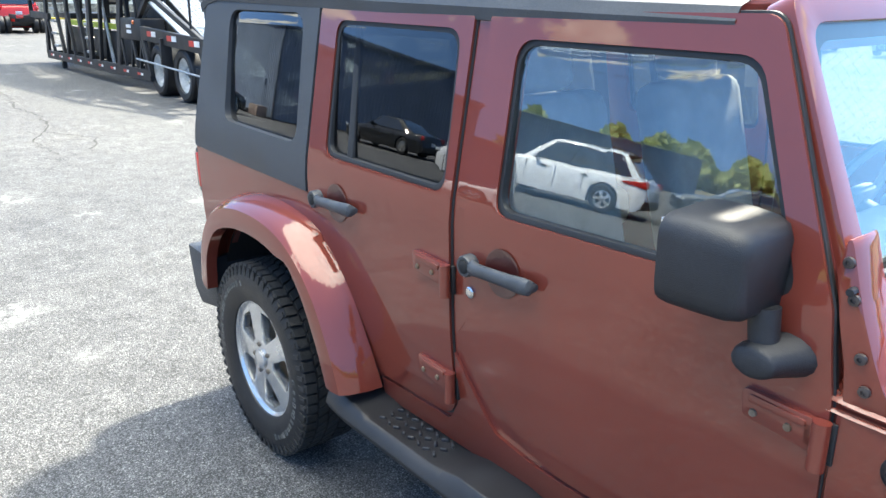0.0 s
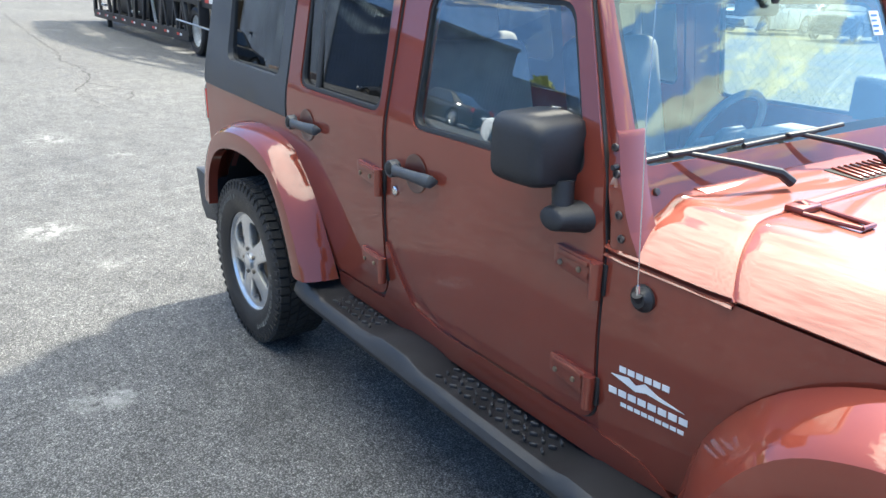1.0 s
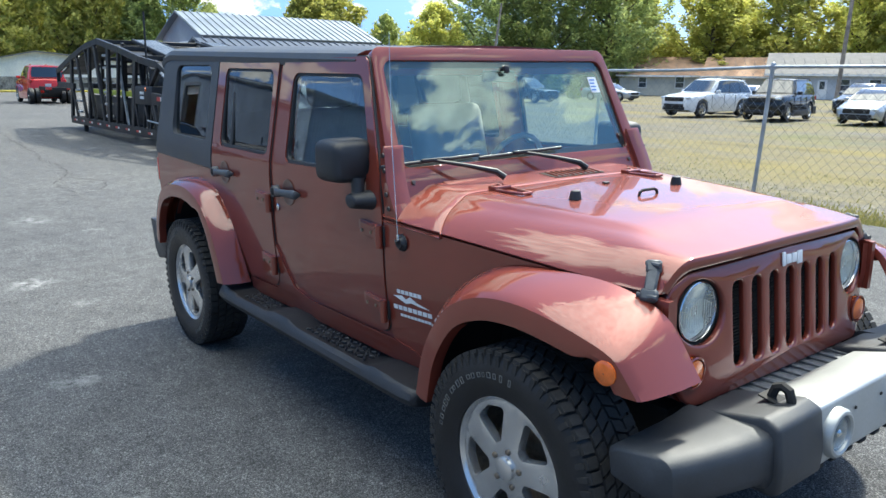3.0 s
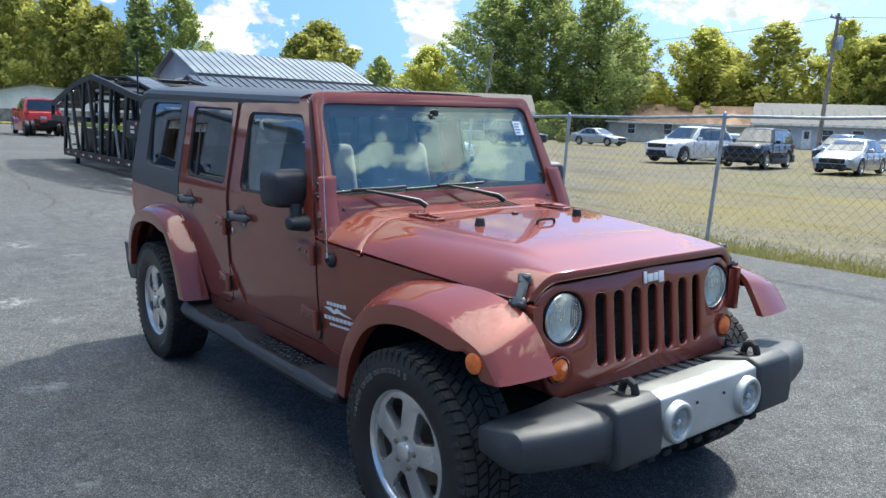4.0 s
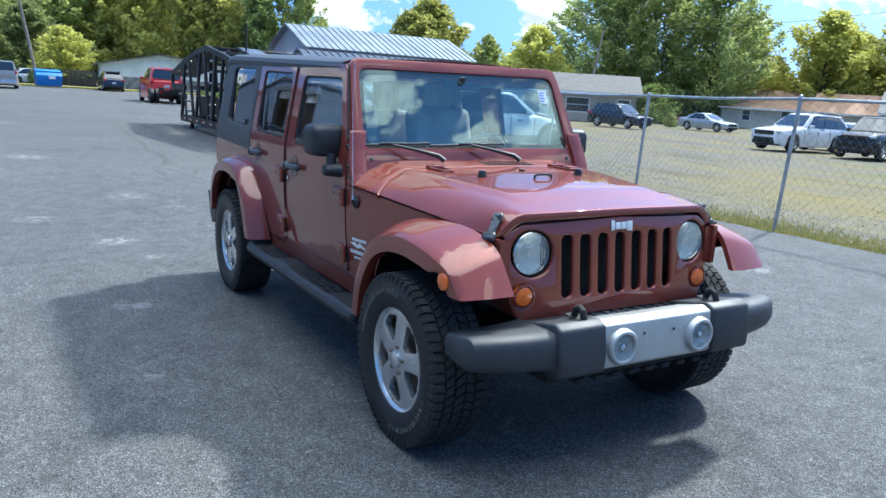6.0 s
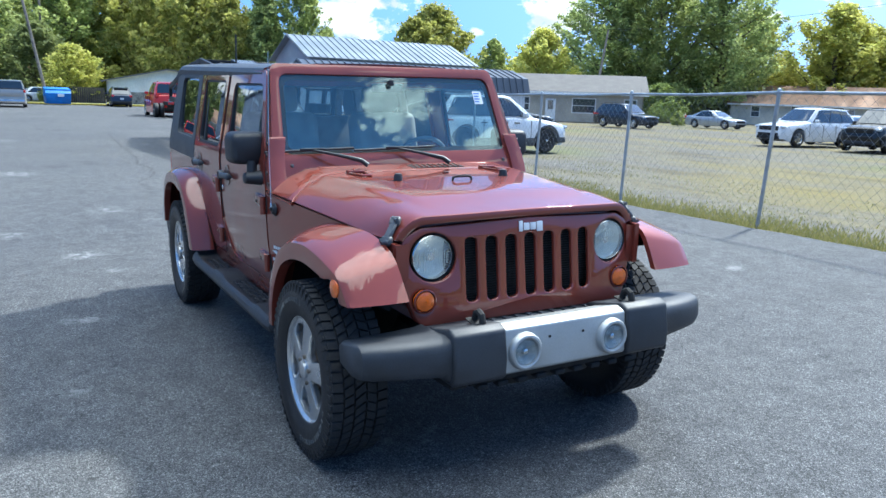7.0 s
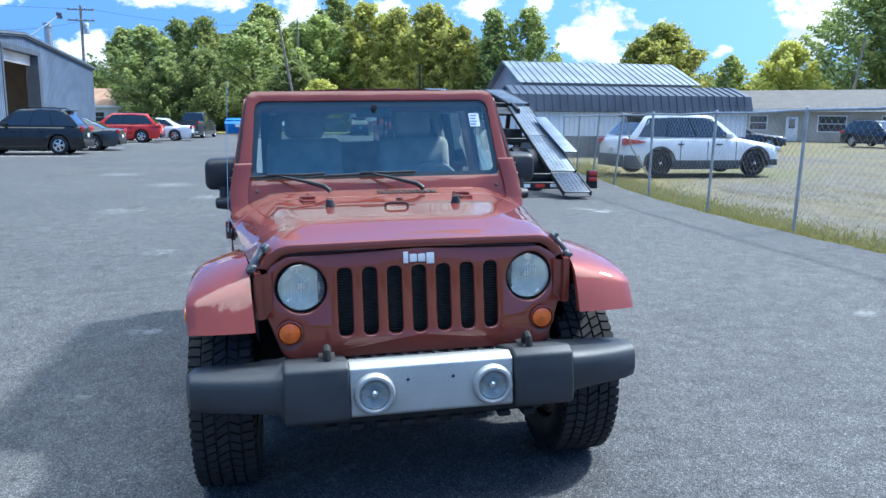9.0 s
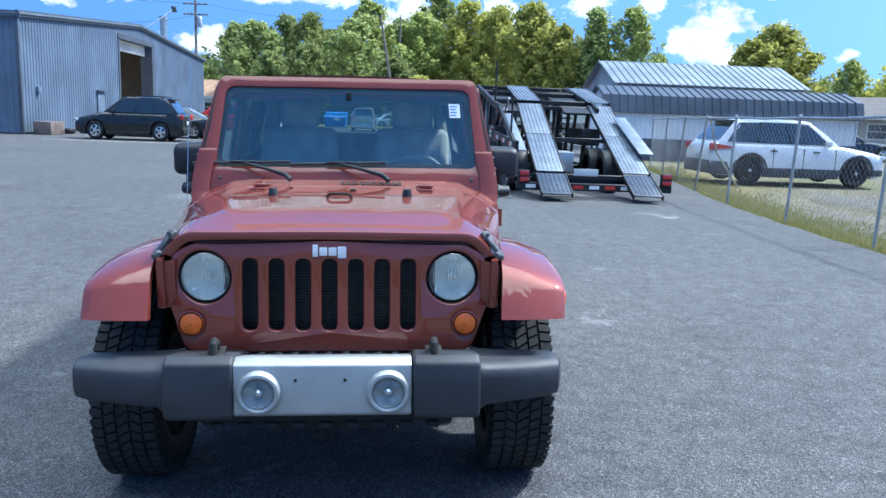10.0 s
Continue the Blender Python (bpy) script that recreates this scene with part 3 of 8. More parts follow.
def leafy(name, c1, c2, trans=0.25):
    m = bpy.data.materials.new(name)
    m.use_nodes = True
    n, l = m.node_tree.nodes, m.node_tree.links
    b = n["Principled BSDF"]
    g = n.new("ShaderNodeNewGeometry")
    oi = n.new("ShaderNodeObjectInfo")
    mx = n.new("ShaderNodeMix")
    mx.data_type = "RGBA"
    mx.inputs["A"].default_value, mx.inputs["B"].default_value = (*c1, 1), (*c2, 1)
    l.new(g.outputs["Random Per Island"], mx.inputs["Factor"])
    hs = n.new("ShaderNodeHueSaturation")
    vr = n.new("ShaderNodeMapRange")
    vr.inputs["To Min"].default_value, vr.inputs["To Max"].default_value = 0.75, 1.25
    l.new(oi.outputs["Random"], vr.inputs["Value"])
    l.new(vr.outputs["Result"], hs.inputs["Value"])
    l.new(mx.outputs["Result"], hs.inputs["Color"])
    l.new(hs.outputs["Color"], b.inputs["Base Color"])
    b.inputs["Roughness"].default_value = 0.6
    b.inputs["Specular IOR Level"].default_value = 0.25
    if trans:
        tl = n.new("ShaderNodeBsdfTranslucent")
        ms = n.new("ShaderNodeMixShader")
        ms.inputs[0].default_value = trans
        l.new(hs.outputs["Color"], tl.inputs["Color"])
        l.new(b.outputs[0], ms.inputs[1])
        l.new(tl.outputs[0], ms.inputs[2])
        l.new(ms.outputs[0], n["Material Output"].inputs["Surface"])
    return m


GRASS = leafy("fence_grass", (0.21, 0.22, 0.06), (0.40, 0.35, 0.14), 0.45)


def strip(r):
    x = r.uniform(-24, 5)
    e = lot_edge(x)
    return x, e + abs(r.gauss(0, 0.60)) + 0.02 - 0.06 * r.random()


blades("grass_strip", 34000, strip, 0.03, 0.11, GRASS, "uneven green and yellow grass along the fence", 11)


def field_tufts(r):
    x = r.uniform(-26, 6)
    y = lot_edge(x) + 0.5 + 5 * r.random() ** 1.8
    if noise.noise((x * 0.5, y * 0.6, 2.0)) + 0.5 * noise.noise((x * 1.7, y * 1.9, 5.0)) + r.gauss(0, 0.3) < 0.1:
        return field_tufts(r)
    return x, y


blades("dry_tufts", 9000, field_tufts, 0.02, 0.05, leafy("dry_grass", (0.36, 0.33, 0.17), (0.28, 0.30, 0.12), 0.45), "short dry grass growing through gravel", 12)
# ---- the maroon off-road car ----
def hw(x, z):
    """Half the car's width at a place on its skin."""
    w = 0.80
    if z < 0.95:
        w -= 0.05 * ((0.95 - z) / 0.45) ** 2
    if z > 1.2:
        w -= (z - 1.2) * 0.185
    if x > -0.8:
        w -= (x + 0.8) * 0.135
    return w


def skin(loops, off=0.0, thick=0.025, edge=0.006):
    """A pressed side panel that follows the car's flank."""
    bm = sliced(sheet(loops), 0.45, 1.8, 0.06)
    bm = sliced(bm, -3.6, 0.5, 0.25, 0)
    for v in bm.verts:
        v.co.y = -(hw(v.co.x, v.co.z) + off)
    thicken(bm, thick, (0, 1, 0))
    return soften(bm, edge, 60)


def upright(bm):
    """The panes stand a little steeper than the door skins and bow outwards slightly."""
    sliced(bm, -3.5, -0.8, 0.06, 0)
    xs_ = [v.co.x for v in bm.verts]
    cx = (min(xs_) + max(xs_)) / 2
    for v in bm.verts:
        v.co.y += -(v.co.z - 1.45) * 0.035 - 0.004 + (v.co.x - cx) ** 2 / 40.0 + (v.co.z - 1.46) ** 2 / 22.0
    return bm


def curve2(pts, n):
    """Samples a smooth curve through points of any dimension."""
    pts = [np.array(p, float) for p in pts]
    out = []
    for i in range(n):
        t = i / (n - 1) * (len(pts) - 1)
        k = min(int(t), len(pts) - 2)
        f = t - k
        p0, p1, p2, p3 = pts[max(k - 1, 0)], pts[k], pts[k + 1], pts[min(k + 2, len(pts) - 1)]
        out.append(0.5 * (2 * p1 + (p2 - p0) * f + (2 * p0 - 5 * p1 + 4 * p2 - p3) * f * f + (3 * p1 - p0 - 3 * p2 + p3) * f ** 3))
    return out


def both(name, bm, material, parent, label="", smooth=38):
    """The same part on the car's two sides."""
    other = flipped(bm)
    return part(name, bm, material, parent, label, smooth), part(name, other, material, parent, label, smooth)


def arc(cx, cz, r, a0, a1, n=16):
    return [(cx + r * math.cos(radians(a0 + (a1 - a0) * k / n)), cz + r * math.sin(radians(a0 + (a1 - a0) * k / n))) for k in range(n + 1)]


jeep = thing("off_road_car", LEVEL, "maroon four-door off-road car with a dark hardtop, parked on asphalt", "car")

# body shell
# black of the window seals, also used for strips that imitate shade in gaps
SEAL_AND_GAP_SHADE = surface("window_seal", (0.018, 0.019, 0.02), rough=0.6, var=0.2)
part("chassis", join(box((-1.5, 0, 0.50), (3.6, 0.95, 0.16), 0.03), box((-1.47, 0.42, 0.46), (4.0, 0.08, 0.14), 0.01), box((-1.47, -0.42, 0.46), (4.0, 0.08, 0.14), 0.01),
     rod((0, -0.7, 0.39), (0, 0.7, 0.39), 0.045, 12), rod((-2.946, -0.7, 0.39), (-2.946, 0.7, 0.39), 0.05, 12), box((-0.25, 0, 0.78), (0.9, 0.86, 0.44), 0.04)), DARK, jeep)
part("floor_pan", box((-2.05, 0, 0.62), (2.75, 1.46, 0.05), 0.01), DASH, jeep)
part("firewall", box((-0.80, 0, 0.87), (0.04, 1.44, 0.52), 0.01), DASH, jeep)
for y in (-1, 1):
    # wheel housings
    for cx, a0, a1 in ((0.0, 52, 186), (-2.946, -6, 176)):
        sec = [[(cx + 0.50 * math.cos(radians(a)), yy, 0.43 + 0.54 * math.sin(radians(a))) for a in np.linspace(a0, a1, 16)] for yy in (y * 0.50, y * 0.80)]
        part("wheel_housing", join(loft(sec), loft([[(p[0], y * 0.50, p[2]) for p in sec[0]], [(cx, y * 0.50, 0.45) for p in sec[0]]])), DARK, jeep)

front_door_loop = rounded([(-1.795, 1.705), (-1.055, 1.70), (-0.862, 1.235), (-0.838, 1.08), (-0.838, 0.588), (-1.56, 0.583), (-1.795, 0.86)], [0.03, 0.05, 0.1, 0.05, 0.085, 0.28, 0.28], 8)
front_glass_loop = rounded([(-1.685, 1.226), (-0.92, 1.232), (-1.075, 1.630), (-1.69, 1.642)], [0.05, 0.04, 0.07, 0.06], 6)
rear_door_loop = rounded([(-2.612, 1.722), (-1.855, 1.705), (-1.855, 0.568), (-2.275, 0.562), (-2.40, 0.83), (-2.612, 1.07)], [0.03, 0.03, 0.11, 0.02, 0.2, 0.15], 8)
rear_glass_loop = rounded([(-2.505, 1.255), (-1.885, 1.243), (-1.90, 1.660), (-2.51, 1.675)], [0.05, 0.05, 0.06, 0.05], 6)
quarter_glass_loop = rounded([(-3.30, 1.282), (-2.70, 1.266), (-2.725, 1.694), (-3.32, 1.705)], [0.06, 0.06, 0.07, 0.07], 6)


def shrunk(loop, k):
    c = np.mean(loop, axis=0)
    d = np.array(loop) - c
    s = 1 - k / np.abs(d).max(axis=0)
    return [tuple(p) for p in c + d * s]


body_loop = [(-0.832, 0.47), (-0.832, 1.10), (-1.2, 1.20), (-2.60, 1.24), (-2.60, 1.06), (-2.39, 0.82), (-2.27, 0.47)]
both("body_side", skin([body_loop], -0.007, 0.02, 0.002), PAINT, jeep, "", 18)
both("rocker_panel", skin([rounded([(-2.27, 0.465), (-0.60, 0.475), (-0.70, 0.55), (-0.832, 0.574), (-1.54, 0.570), (-1.70, 0.60), (-1.84, 0.80), (-1.845, 0.64), (-1.90, 0.553), (-2.262, 0.548)], [0.01, 0.01, 0.03, 0.03, 0.1, 0.05, 0.0, 0.05, 0.05, 0.01])], 0.004, 0.03, 0.002), PAINT, jeep, "", 18)
both("centre_pillar", skin([[(-1.848, 0.84), (-1.802, 0.90), (-1.802, 1.70), (-1.848, 1.70)]], -0.0065, 0.03, 0.003), PAINT, jeep, "", 18)
arch_r = arc(-2.946, 0.42, 0.52, 22, 165)
quarter_loop = [(-3.60, 1.140), (-2.622, 1.112), (-2.618, 1.075), (-2.41, 0.83), (-2.285, 0.56)] + arch_r + [(-3.45, 0.50), (-3.60, 0.55)]
both("rear_quarter", skin([quarter_loop], 0, 0.025), PAINT, jeep, "", 18)
arch_f = arc(0.0, 0.42, 0.53, 46, 165)
fender_loop = [(-0.828, 0.50), (-0.828, 1.072), (0.395, 0.985), (0.395, 0.802)] + arch_f + [(-0.60, 0.50)]
both("fender_side", skin([fender_loop], 0, 0.025), PAINT, jeep, "", 18)

both("fender_apron", join(loft([[(0.372, -y, 0.80), (0.380, -y, 0.87), (0.378, -y, zt)] for y, zt in ((0.575, 0.985), (0.61, 0.978), (0.645, 0.965))])), PAINT, jeep)

HANDLE = surface("handle_plastic", (0.055, 0.060, 0.066), rough=0.5, var=0.2, scale=20, fine=200)
for side in (-1, 1):
    def sided(bm):
        return bm if side < 0 else flipped(bm)
    for kind, loop, gl, mat, hx, hz, hinges in (("front_door", front_door_loop, front_glass_loop, DOOR_GLASS, -1.755, 1.082, (1.022, 0.715)), ("rear_door", rear_door_loop, rear_glass_loop, DARK_GLASS, -2.533, 1.108, (1.032, 0.708))):
        d = part(kind, sided(skin([loop, gl], 0.004, 0.045, 0.006)), PAINT, jeep, "", 18)
        # dark ring round the door stands in for the shade in its gap
        part("door_gap_shade", sided(skin([shrunk(loop, -0.0075 if kind == "rear_door" else -0.005), shrunk(loop, 0.012)], -0.0035, 0.012, 0.0015)), SEAL_AND_GAP_SHADE, d, "dark ring for the shade in the door gap")
        part("window_seal", sided(skin([gl, shrunk(gl, 0.014)], -0.002, 0.02, 0.003)), SEAL_AND_GAP_SHADE, d)
        pane = part("window_pane", sided(upright(skin([gl], -0.012, 0.004, 0.0005))), mat, d, "clear side window" if kind == "front_door" else "dark privacy glass")
        pane.visible_shadow = False
        # press button, paddle handle in a round recess, lock
        w = hw(hx, hz) + 0.004
        # the recess is a nearly flat disc; its shade is put into darker maroon
        rec = moved(lathe([(0.001, 0.0), (0.046, 0.001), (0.058, -0.003), (0.063, -0.0025)], 28, "y", False), Matrix.Translation((hx + 0.112, -w - 0.001, hz + 0.006)))
        part("handle_recess", sided(rec), surface("shaded_recess_paint", (0.07, 0.011, 0.009), rough=0.35, coat=0.8), d)
        grip = loft([[(hx + dx, -w - o - 0.015 * math.cos(a), hz + dz + h * math.sin(a)) for a in [k * math.pi / 6 for k in range(12)]] for dx, dz, o, h in
                     ((-0.004, 0.0, 0.014, 0.020), (0.022, 0.0, 0.020, 0.022), (0.042, 0.001, 0.024, 0.018), (0.10, 0.004, 0.026, 0.0175), (0.16, 0.006, 0.027, 0.019), (0.205, 0.007, 0.027, 0.022), (0.226, 0.007, 0.024, 0.020), (0.234, 0.007, 0.016, 0.010))], True, True)
        h = part("door_handle", sided(grip), HANDLE, d, "dark grey plastic paddle handle")
        part("button_housing", sided(moved(lathe([(0.029, 0.0), (0.029, -0.026), (0.026, -0.031), (0.019, -0.031), (0.018, -0.027)], 24), Matrix.Translation((hx - 0.004, -w, hz)))), HANDLE, h)
        part("push_button", sided(moved(lathe([(0.0175, -0.01), (0.0175, -0.033), (0.012, -0.036), (0.002, -0.0365)], 20), Matrix.Translation((hx - 0.004, -w, hz)))), DARK, h)
        if kind == "front_door":
            part("door_lock", sided(moved(lathe([(0.016, 0), (0.016, -0.004), (0.012, -0.007), (0.004, -0.007)], 20), Matrix.Translation((-1.765, -w - 0.001, 1.003)))), CHROME, d, "round steel key lock")
        # strap hinges at the front edge
        x0 = -0.838 if kind == "front_door" else -1.852
        for z in hinges:
            hwz = hw(x0, z) + 0.004
            strap = thicken(sheet([rounded([(x0 - 0.152, z + 0.034), (x0 - 0.012, z + 0.024), (x0 - 0.012, z - 0.040), (x0 - 0.146, z - 0.022)], 0.012, 3)]), 0.018, (0, 1, 0))
            soften(strap, 0.004, 40)
            rib = soften(thicken(sheet([rounded([(x0 - 0.135, z + 0.026), (x0 - 0.03, z + 0.018), (x0 - 0.03, z + 0.004), (x0 - 0.135, z + 0.010)], 0.006, 3)]), 0.010, (0, 1, 0)), 0.003, 40)
            knuckle = join(rod((x0 - 0.004, -hwz - 0.014, z - 0.066), (x0 - 0.004, -hwz - 0.014, z + 0.026), 0.016, 14), box((x0 - 0.02, -hwz - 0.006, z - 0.008), (0.03, 0.016, 0.045), 0.004), moved(rib, Matrix.Translation((0, -hwz - 0.018, 0))))
            # solid dark strip beside the knuckle imitates the shade behind it
            part("hinge_shade_strip", sided(box((x0 + 0.010, -hwz + 0.004, z - 0.018), (0.012, 0.010, 0.080), 0.002)), SEAL_AND_GAP_SHADE, d, "dark strip for the shade behind the hinge knuckle")
            hg = part("hinge", sided(join(moved(strap, Matrix.Translation((0, -hwz - 0.014, 0))), knuckle)), PAINT, d)
            for bx in (-0.125, -0.06):
                part("bolt", sided(moved(lathe([(0.008, 0), (0.007, -0.004), (0.003, -0.0045)], 10), Matrix.Translation((x0 + bx, -hwz - 0.014, z - 0.010)))), RUST if side < 0 else PAINT, hg)
    div = skin([[(-2.385, 1.25), (-2.355, 1.25), (-2.385, 1.68), (-2.415, 1.68)]], -0.006, 0.014, 0.002)
    part("window_divider", sided(div), SEAL_AND_GAP_SHADE, jeep)

# hardtop
for side in (-1, 1):
    panel = skin([rounded([(-3.602, 1.143), (-2.626, 1.116), (-2.622, 1.752), (-3.555, 1.772)], [0.02, 0.005, 0.02, 0.05]), quarter_glass_loop], 0.006, 0.03, 0.012)
    hp = part("hardtop_side", panel if side < 0 else flipped(panel), TOP_PLASTIC, jeep, "dark grey hardtop side", 18)
    pane = upright(skin([quarter_glass_loop], -0.014, 0.004, 0.0005))
    q = part("quarter_window", pane if side < 0 else flipped(pane), DARK_GLASS, hp, "dark privacy glass")
    q.visible_shadow = False
back = part("hardtop_back", join(box((-3.59, 0, 1.19), (0.03, 1.42, 0.10), 0.008), box((-3.59, 0, 1.71), (0.03, 1.42, 0.10), 0.008), box((-3.59, -0.66, 1.45), (0.03, 0.10, 0.44), 0.008), box((-3.59, 0.66, 1.45), (0.03, 0.10, 0.44), 0.008)), TOP_PLASTIC, jeep)
rear_pane = part("rear_window", box((-3.592, 0, 1.45), (0.006, 1.24, 0.44)), glass("rear_glass", (0.66, 0.70, 0.70), 0.045), back, "tinted rear window")
rear_pane.visible_shadow = False


def roof_section(x):
    ze = 1.705 + 0.036 * (-x - 1.1)
    w = 0.712
    if x < -3.45:
        ze -= (x + 3.45) ** 2 * 2.0
    half = [(-w + 0.02, ze - 0.055), (-w, ze - 0.05), (-w - 0.004, ze - 0.02), (-w + 0.012, ze + 0.006), (-w + 0.05, ze + 0.02), (-0.45, ze + 0.034), (-0.40, ze + 0.040), (-0.2, ze + 0.046), (0, ze + 0.048)]
    pts = half + [(-y, z) for y, z in half[-2::-1]]
    return [(x, y, z) for y, z in pts]


part("hardtop_roof", loft([roof_section(x) for x in (-1.142, -1.15, -1.4, -1.8, -2.2, -2.6, -3.0, -3.3, -3.45, -3.55, -3.61)], True, True), TOP_PLASTIC, jeep, "dark grey hardtop roof")
part("windshield_header", loft([[(x, y * k, z - dz) for x, y, z in roof_section(-1.14)] for x, k, dz in ((-1.045, 0.955, 0.03), (-1.058, 0.985, 0.006), (-1.075, 0.995, 0.0), (-1.138, 1.0, 0.0))], True, True), PAINT, jeep)

# windshield


def ws_x(z):
    return -0.847 - 0.443 * (z - 1.262)


def ws_sheet(loops, lift):
    bm = sheet(loops)
    for v in bm.verts:
        y, z = v.co.x, v.co.z
        v.co = Vector((ws_x(z) + 0.914 * lift, y, z + 0.405 * lift))
    return bm


ws_outer = rounded([(-0.772, 1.105), (0.772, 1.105), (0.758, 1.262), (0.692, 1.738), (-0.692, 1.738), (-0.758, 1.262)], [0.02, 0.02, 0.1, 0.05, 0.05, 0.1], 6)
ws_glass = rounded([(-0.690, 1.262), (0.690, 1.262), (0.656, 1.685), (-0.656, 1.685)], [0.04, 0.04, 0.06, 0.06], 6)
wf = ws_sheet([ws_outer, ws_glass], 0.0)
thicken(wf, 0.055, (-0.914, 0, -0.405))
frame_ob = part("windshield_frame", soften(wf, 0.012, 60, 3), PAINT, jeep)
ws_in = shrunk(ws_glass, 0.028)
part("windshield_border", thicken(ws_sheet([ws_glass, ws_in], -0.014), 0.002, (-0.914, 0, -0.405)), SEAL_AND_GAP_SHADE, frame_ob)
wp = part("windshield_pane", thicken(ws_sheet([ws_glass], -0.011), 0.003, (-0.914, 0, -0.405)), WINDSHIELD, frame_ob, "clear windshield glass")
wp.visible_shadow = False
stick = ws_sheet([rounded([(0.55, 1.535), (0.61, 1.535), (0.605, 1.61), (0.545, 1.61)], 0.004, 2)], -0.0095)
stk = part("window_sticker", thicken(stick, 0.001, (-0.914, 0, -0.405)), surface("sticker_white", (0.75, 0.78, 0.8), var=0.05), frame_ob, "small white and blue sticker")
for k in range(4):
    part("sticker_bar", thicken(ws_sheet([[(0.552 - 0.004 * k * 0, 1.545 + 0.016 * k), (0.585 + 0.006 * (k % 2), 1.545 + 0.016 * k), (0.585 + 0.006 * (k % 2), 1.551 + 0.016 * k), (0.552, 1.551 + 0.016 * k)]], -0.0083), 0.0008, (-0.914, 0, -0.405)), surface("sticker_blue", (0.03, 0.16, 0.5), var=0.05), stk)
part("rear_view_mirror", join(box((-1.06, 0.0, 1.615), (0.025, 0.20, 0.05), 0.012), rod((-1.02, 0, 1.66), (-1.05, 0, 1.62), 0.008)), BLACK_PLASTIC, jeep)
part("mirror_mount", box((-1.005, 0.0, 1.645), (0.012, 0.03, 0.035), 0.005), BLACK_PLASTIC, jeep)

# side hinge brackets of the windshield frame, with their bolts
brk = skin([rounded([(-0.822, 1.078), (-0.738, 1.072), (-0.772, 1.135), (-0.822, 1.255), (-0.865, 1.37), (-0.872, 1.30), (-0.83, 1.15)], [0.004, 0.004, 0.02, 0.03, 0.01, 0.01, 0.03])], -0.002, 0.09, 0.008)
bks = both("windshield_bracket", brk, PAINT, jeep)
for bx, bz in ((-0.856, 1.318), (-0.835, 1.262), (-0.806, 1.172), (-0.793, 1.118)):
    for ob, sg in zip(bks, (-1, 1)):
        b = moved(lathe([(0.0105, 0), (0.0095, -0.005), (0.0045, -0.006), (0.004, -0.003)], 12), Matrix.Translation((bx, -hw(bx, bz) + 0.001, bz)))
        part("bolt", b if sg < 0 else flipped(b), surface("dull_bolt", (0.10, 0.085, 0.08), rough=0.45, metal=0.7), ob)
for by in (0.66, 0.715):
    for sg in (-1, 1):
        zb = 1.16 if by > 0.7 else 1.205
        part("bolt", moved(lathe([(0.010, 0), (0.009, 0.005), (0.004, 0.006)], 12, "x"), Matrix.Translation((ws_x(zb) + 0.002, sg * by, zb)) @ pose(0, 0, 0, 0, -24, 0)), surface("dull_bolt", (0.10, 0.085, 0.08), rough=0.45, metal=0.7), frame_ob)


# hood and cowl
def smooth01(t):
    t = max(0.0, min(1.0, t))
    return t * t * (3 - 2 * t)


HOOD_Z = [(-0.84, 1.188), (-0.70, 1.177), (-0.60, 1.170), (-0.28, 1.156), (0.0, 1.142), (0.13, 1.134), (0.17, 1.130), (0.25, 1.1185), (0.33, 1.108), (0.412, 1.096)]


def hood_z(x):
    return float(np.interp(x, [p[0] for p in HOOD_Z], [p[1] for p in HOOD_Z]))


def hood_point(x, u, lift=0.0):
    w = hw(x, 1.0) + 0.004 - 0.03 * smooth01((x - 0.2) / 0.22)
    zb = 1.083 - (x + 0.8) * 0.074
    zc = hood_z(x)
    au = abs(u)
    nose = smooth01((x - 0.05) / 0.30)
    flat, start = 0.12 + 0.05 * nose, 0.66 + 0.14 * nose
    f = flat * au ** 2 + (1 - flat) * max(0.0, (au - start) / (1 - start)) ** 2.3
    z = zc - (zc - zb) * min(f, 1.0)
    edge = 0.80 - 0.10 * smooth01((x + 0.6) / 0.9)
    z += 0.012 * smooth01((edge - au) / 0.07) * smooth01((0.30 - x) / 0.25)
    return Vector((x, u * w, z + lift))


US = [math.copysign(1 - (1 - abs(t)) ** 1.35, t) for t in np.linspace(-1, 1, 61)]


def hood_row(x, bend=0.0):
    row = []
    for u in US:
        p = hood_point(x + bend * max(0, (abs(u) - 0.62) / 0.38) ** 2 - 0.05 * abs(u) ** 3 * smooth01((x - 0.05) / 0.35), u)
        row.append(p)
    a, b = row[0], row[-1]
    return [Vector((a.x, a.y + 0.03, a.z - 0.004))] + row + [Vector((b.x, b.y - 0.03, b.z - 0.004))]


stations = list(np.linspace(-0.60, 0.12, 24)) + [0.15, 0.175, 0.21, 0.26, 0.31, 0.36, 0.385, 0.403]
hood_rows = [hood_row(x, 0.10 * (1 - k / (len(stations) - 1)) ** 2) for k, x in enumerate(stations)]
# the front lip turns down from the crease and runs round both corners
crest = hood_rows[-1]


def lip_row(drop, forward):
    row = []
    for k, p in enumerate(crest):
        q0, q1 = crest[max(0, k - 1)], crest[min(len(crest) - 1, k + 1)]
        run = Vector((0, q1.y - q0.y, q1.z - q0.z)).normalized()
        into = Vector((0, run.z, -run.y))
        w = 1 + 0.12 * smooth01((abs(p.y) / 0.61 - 0.6) / 0.3)
        row.append(p + into * drop * w + Vector((forward, 0, 0)))
    return row


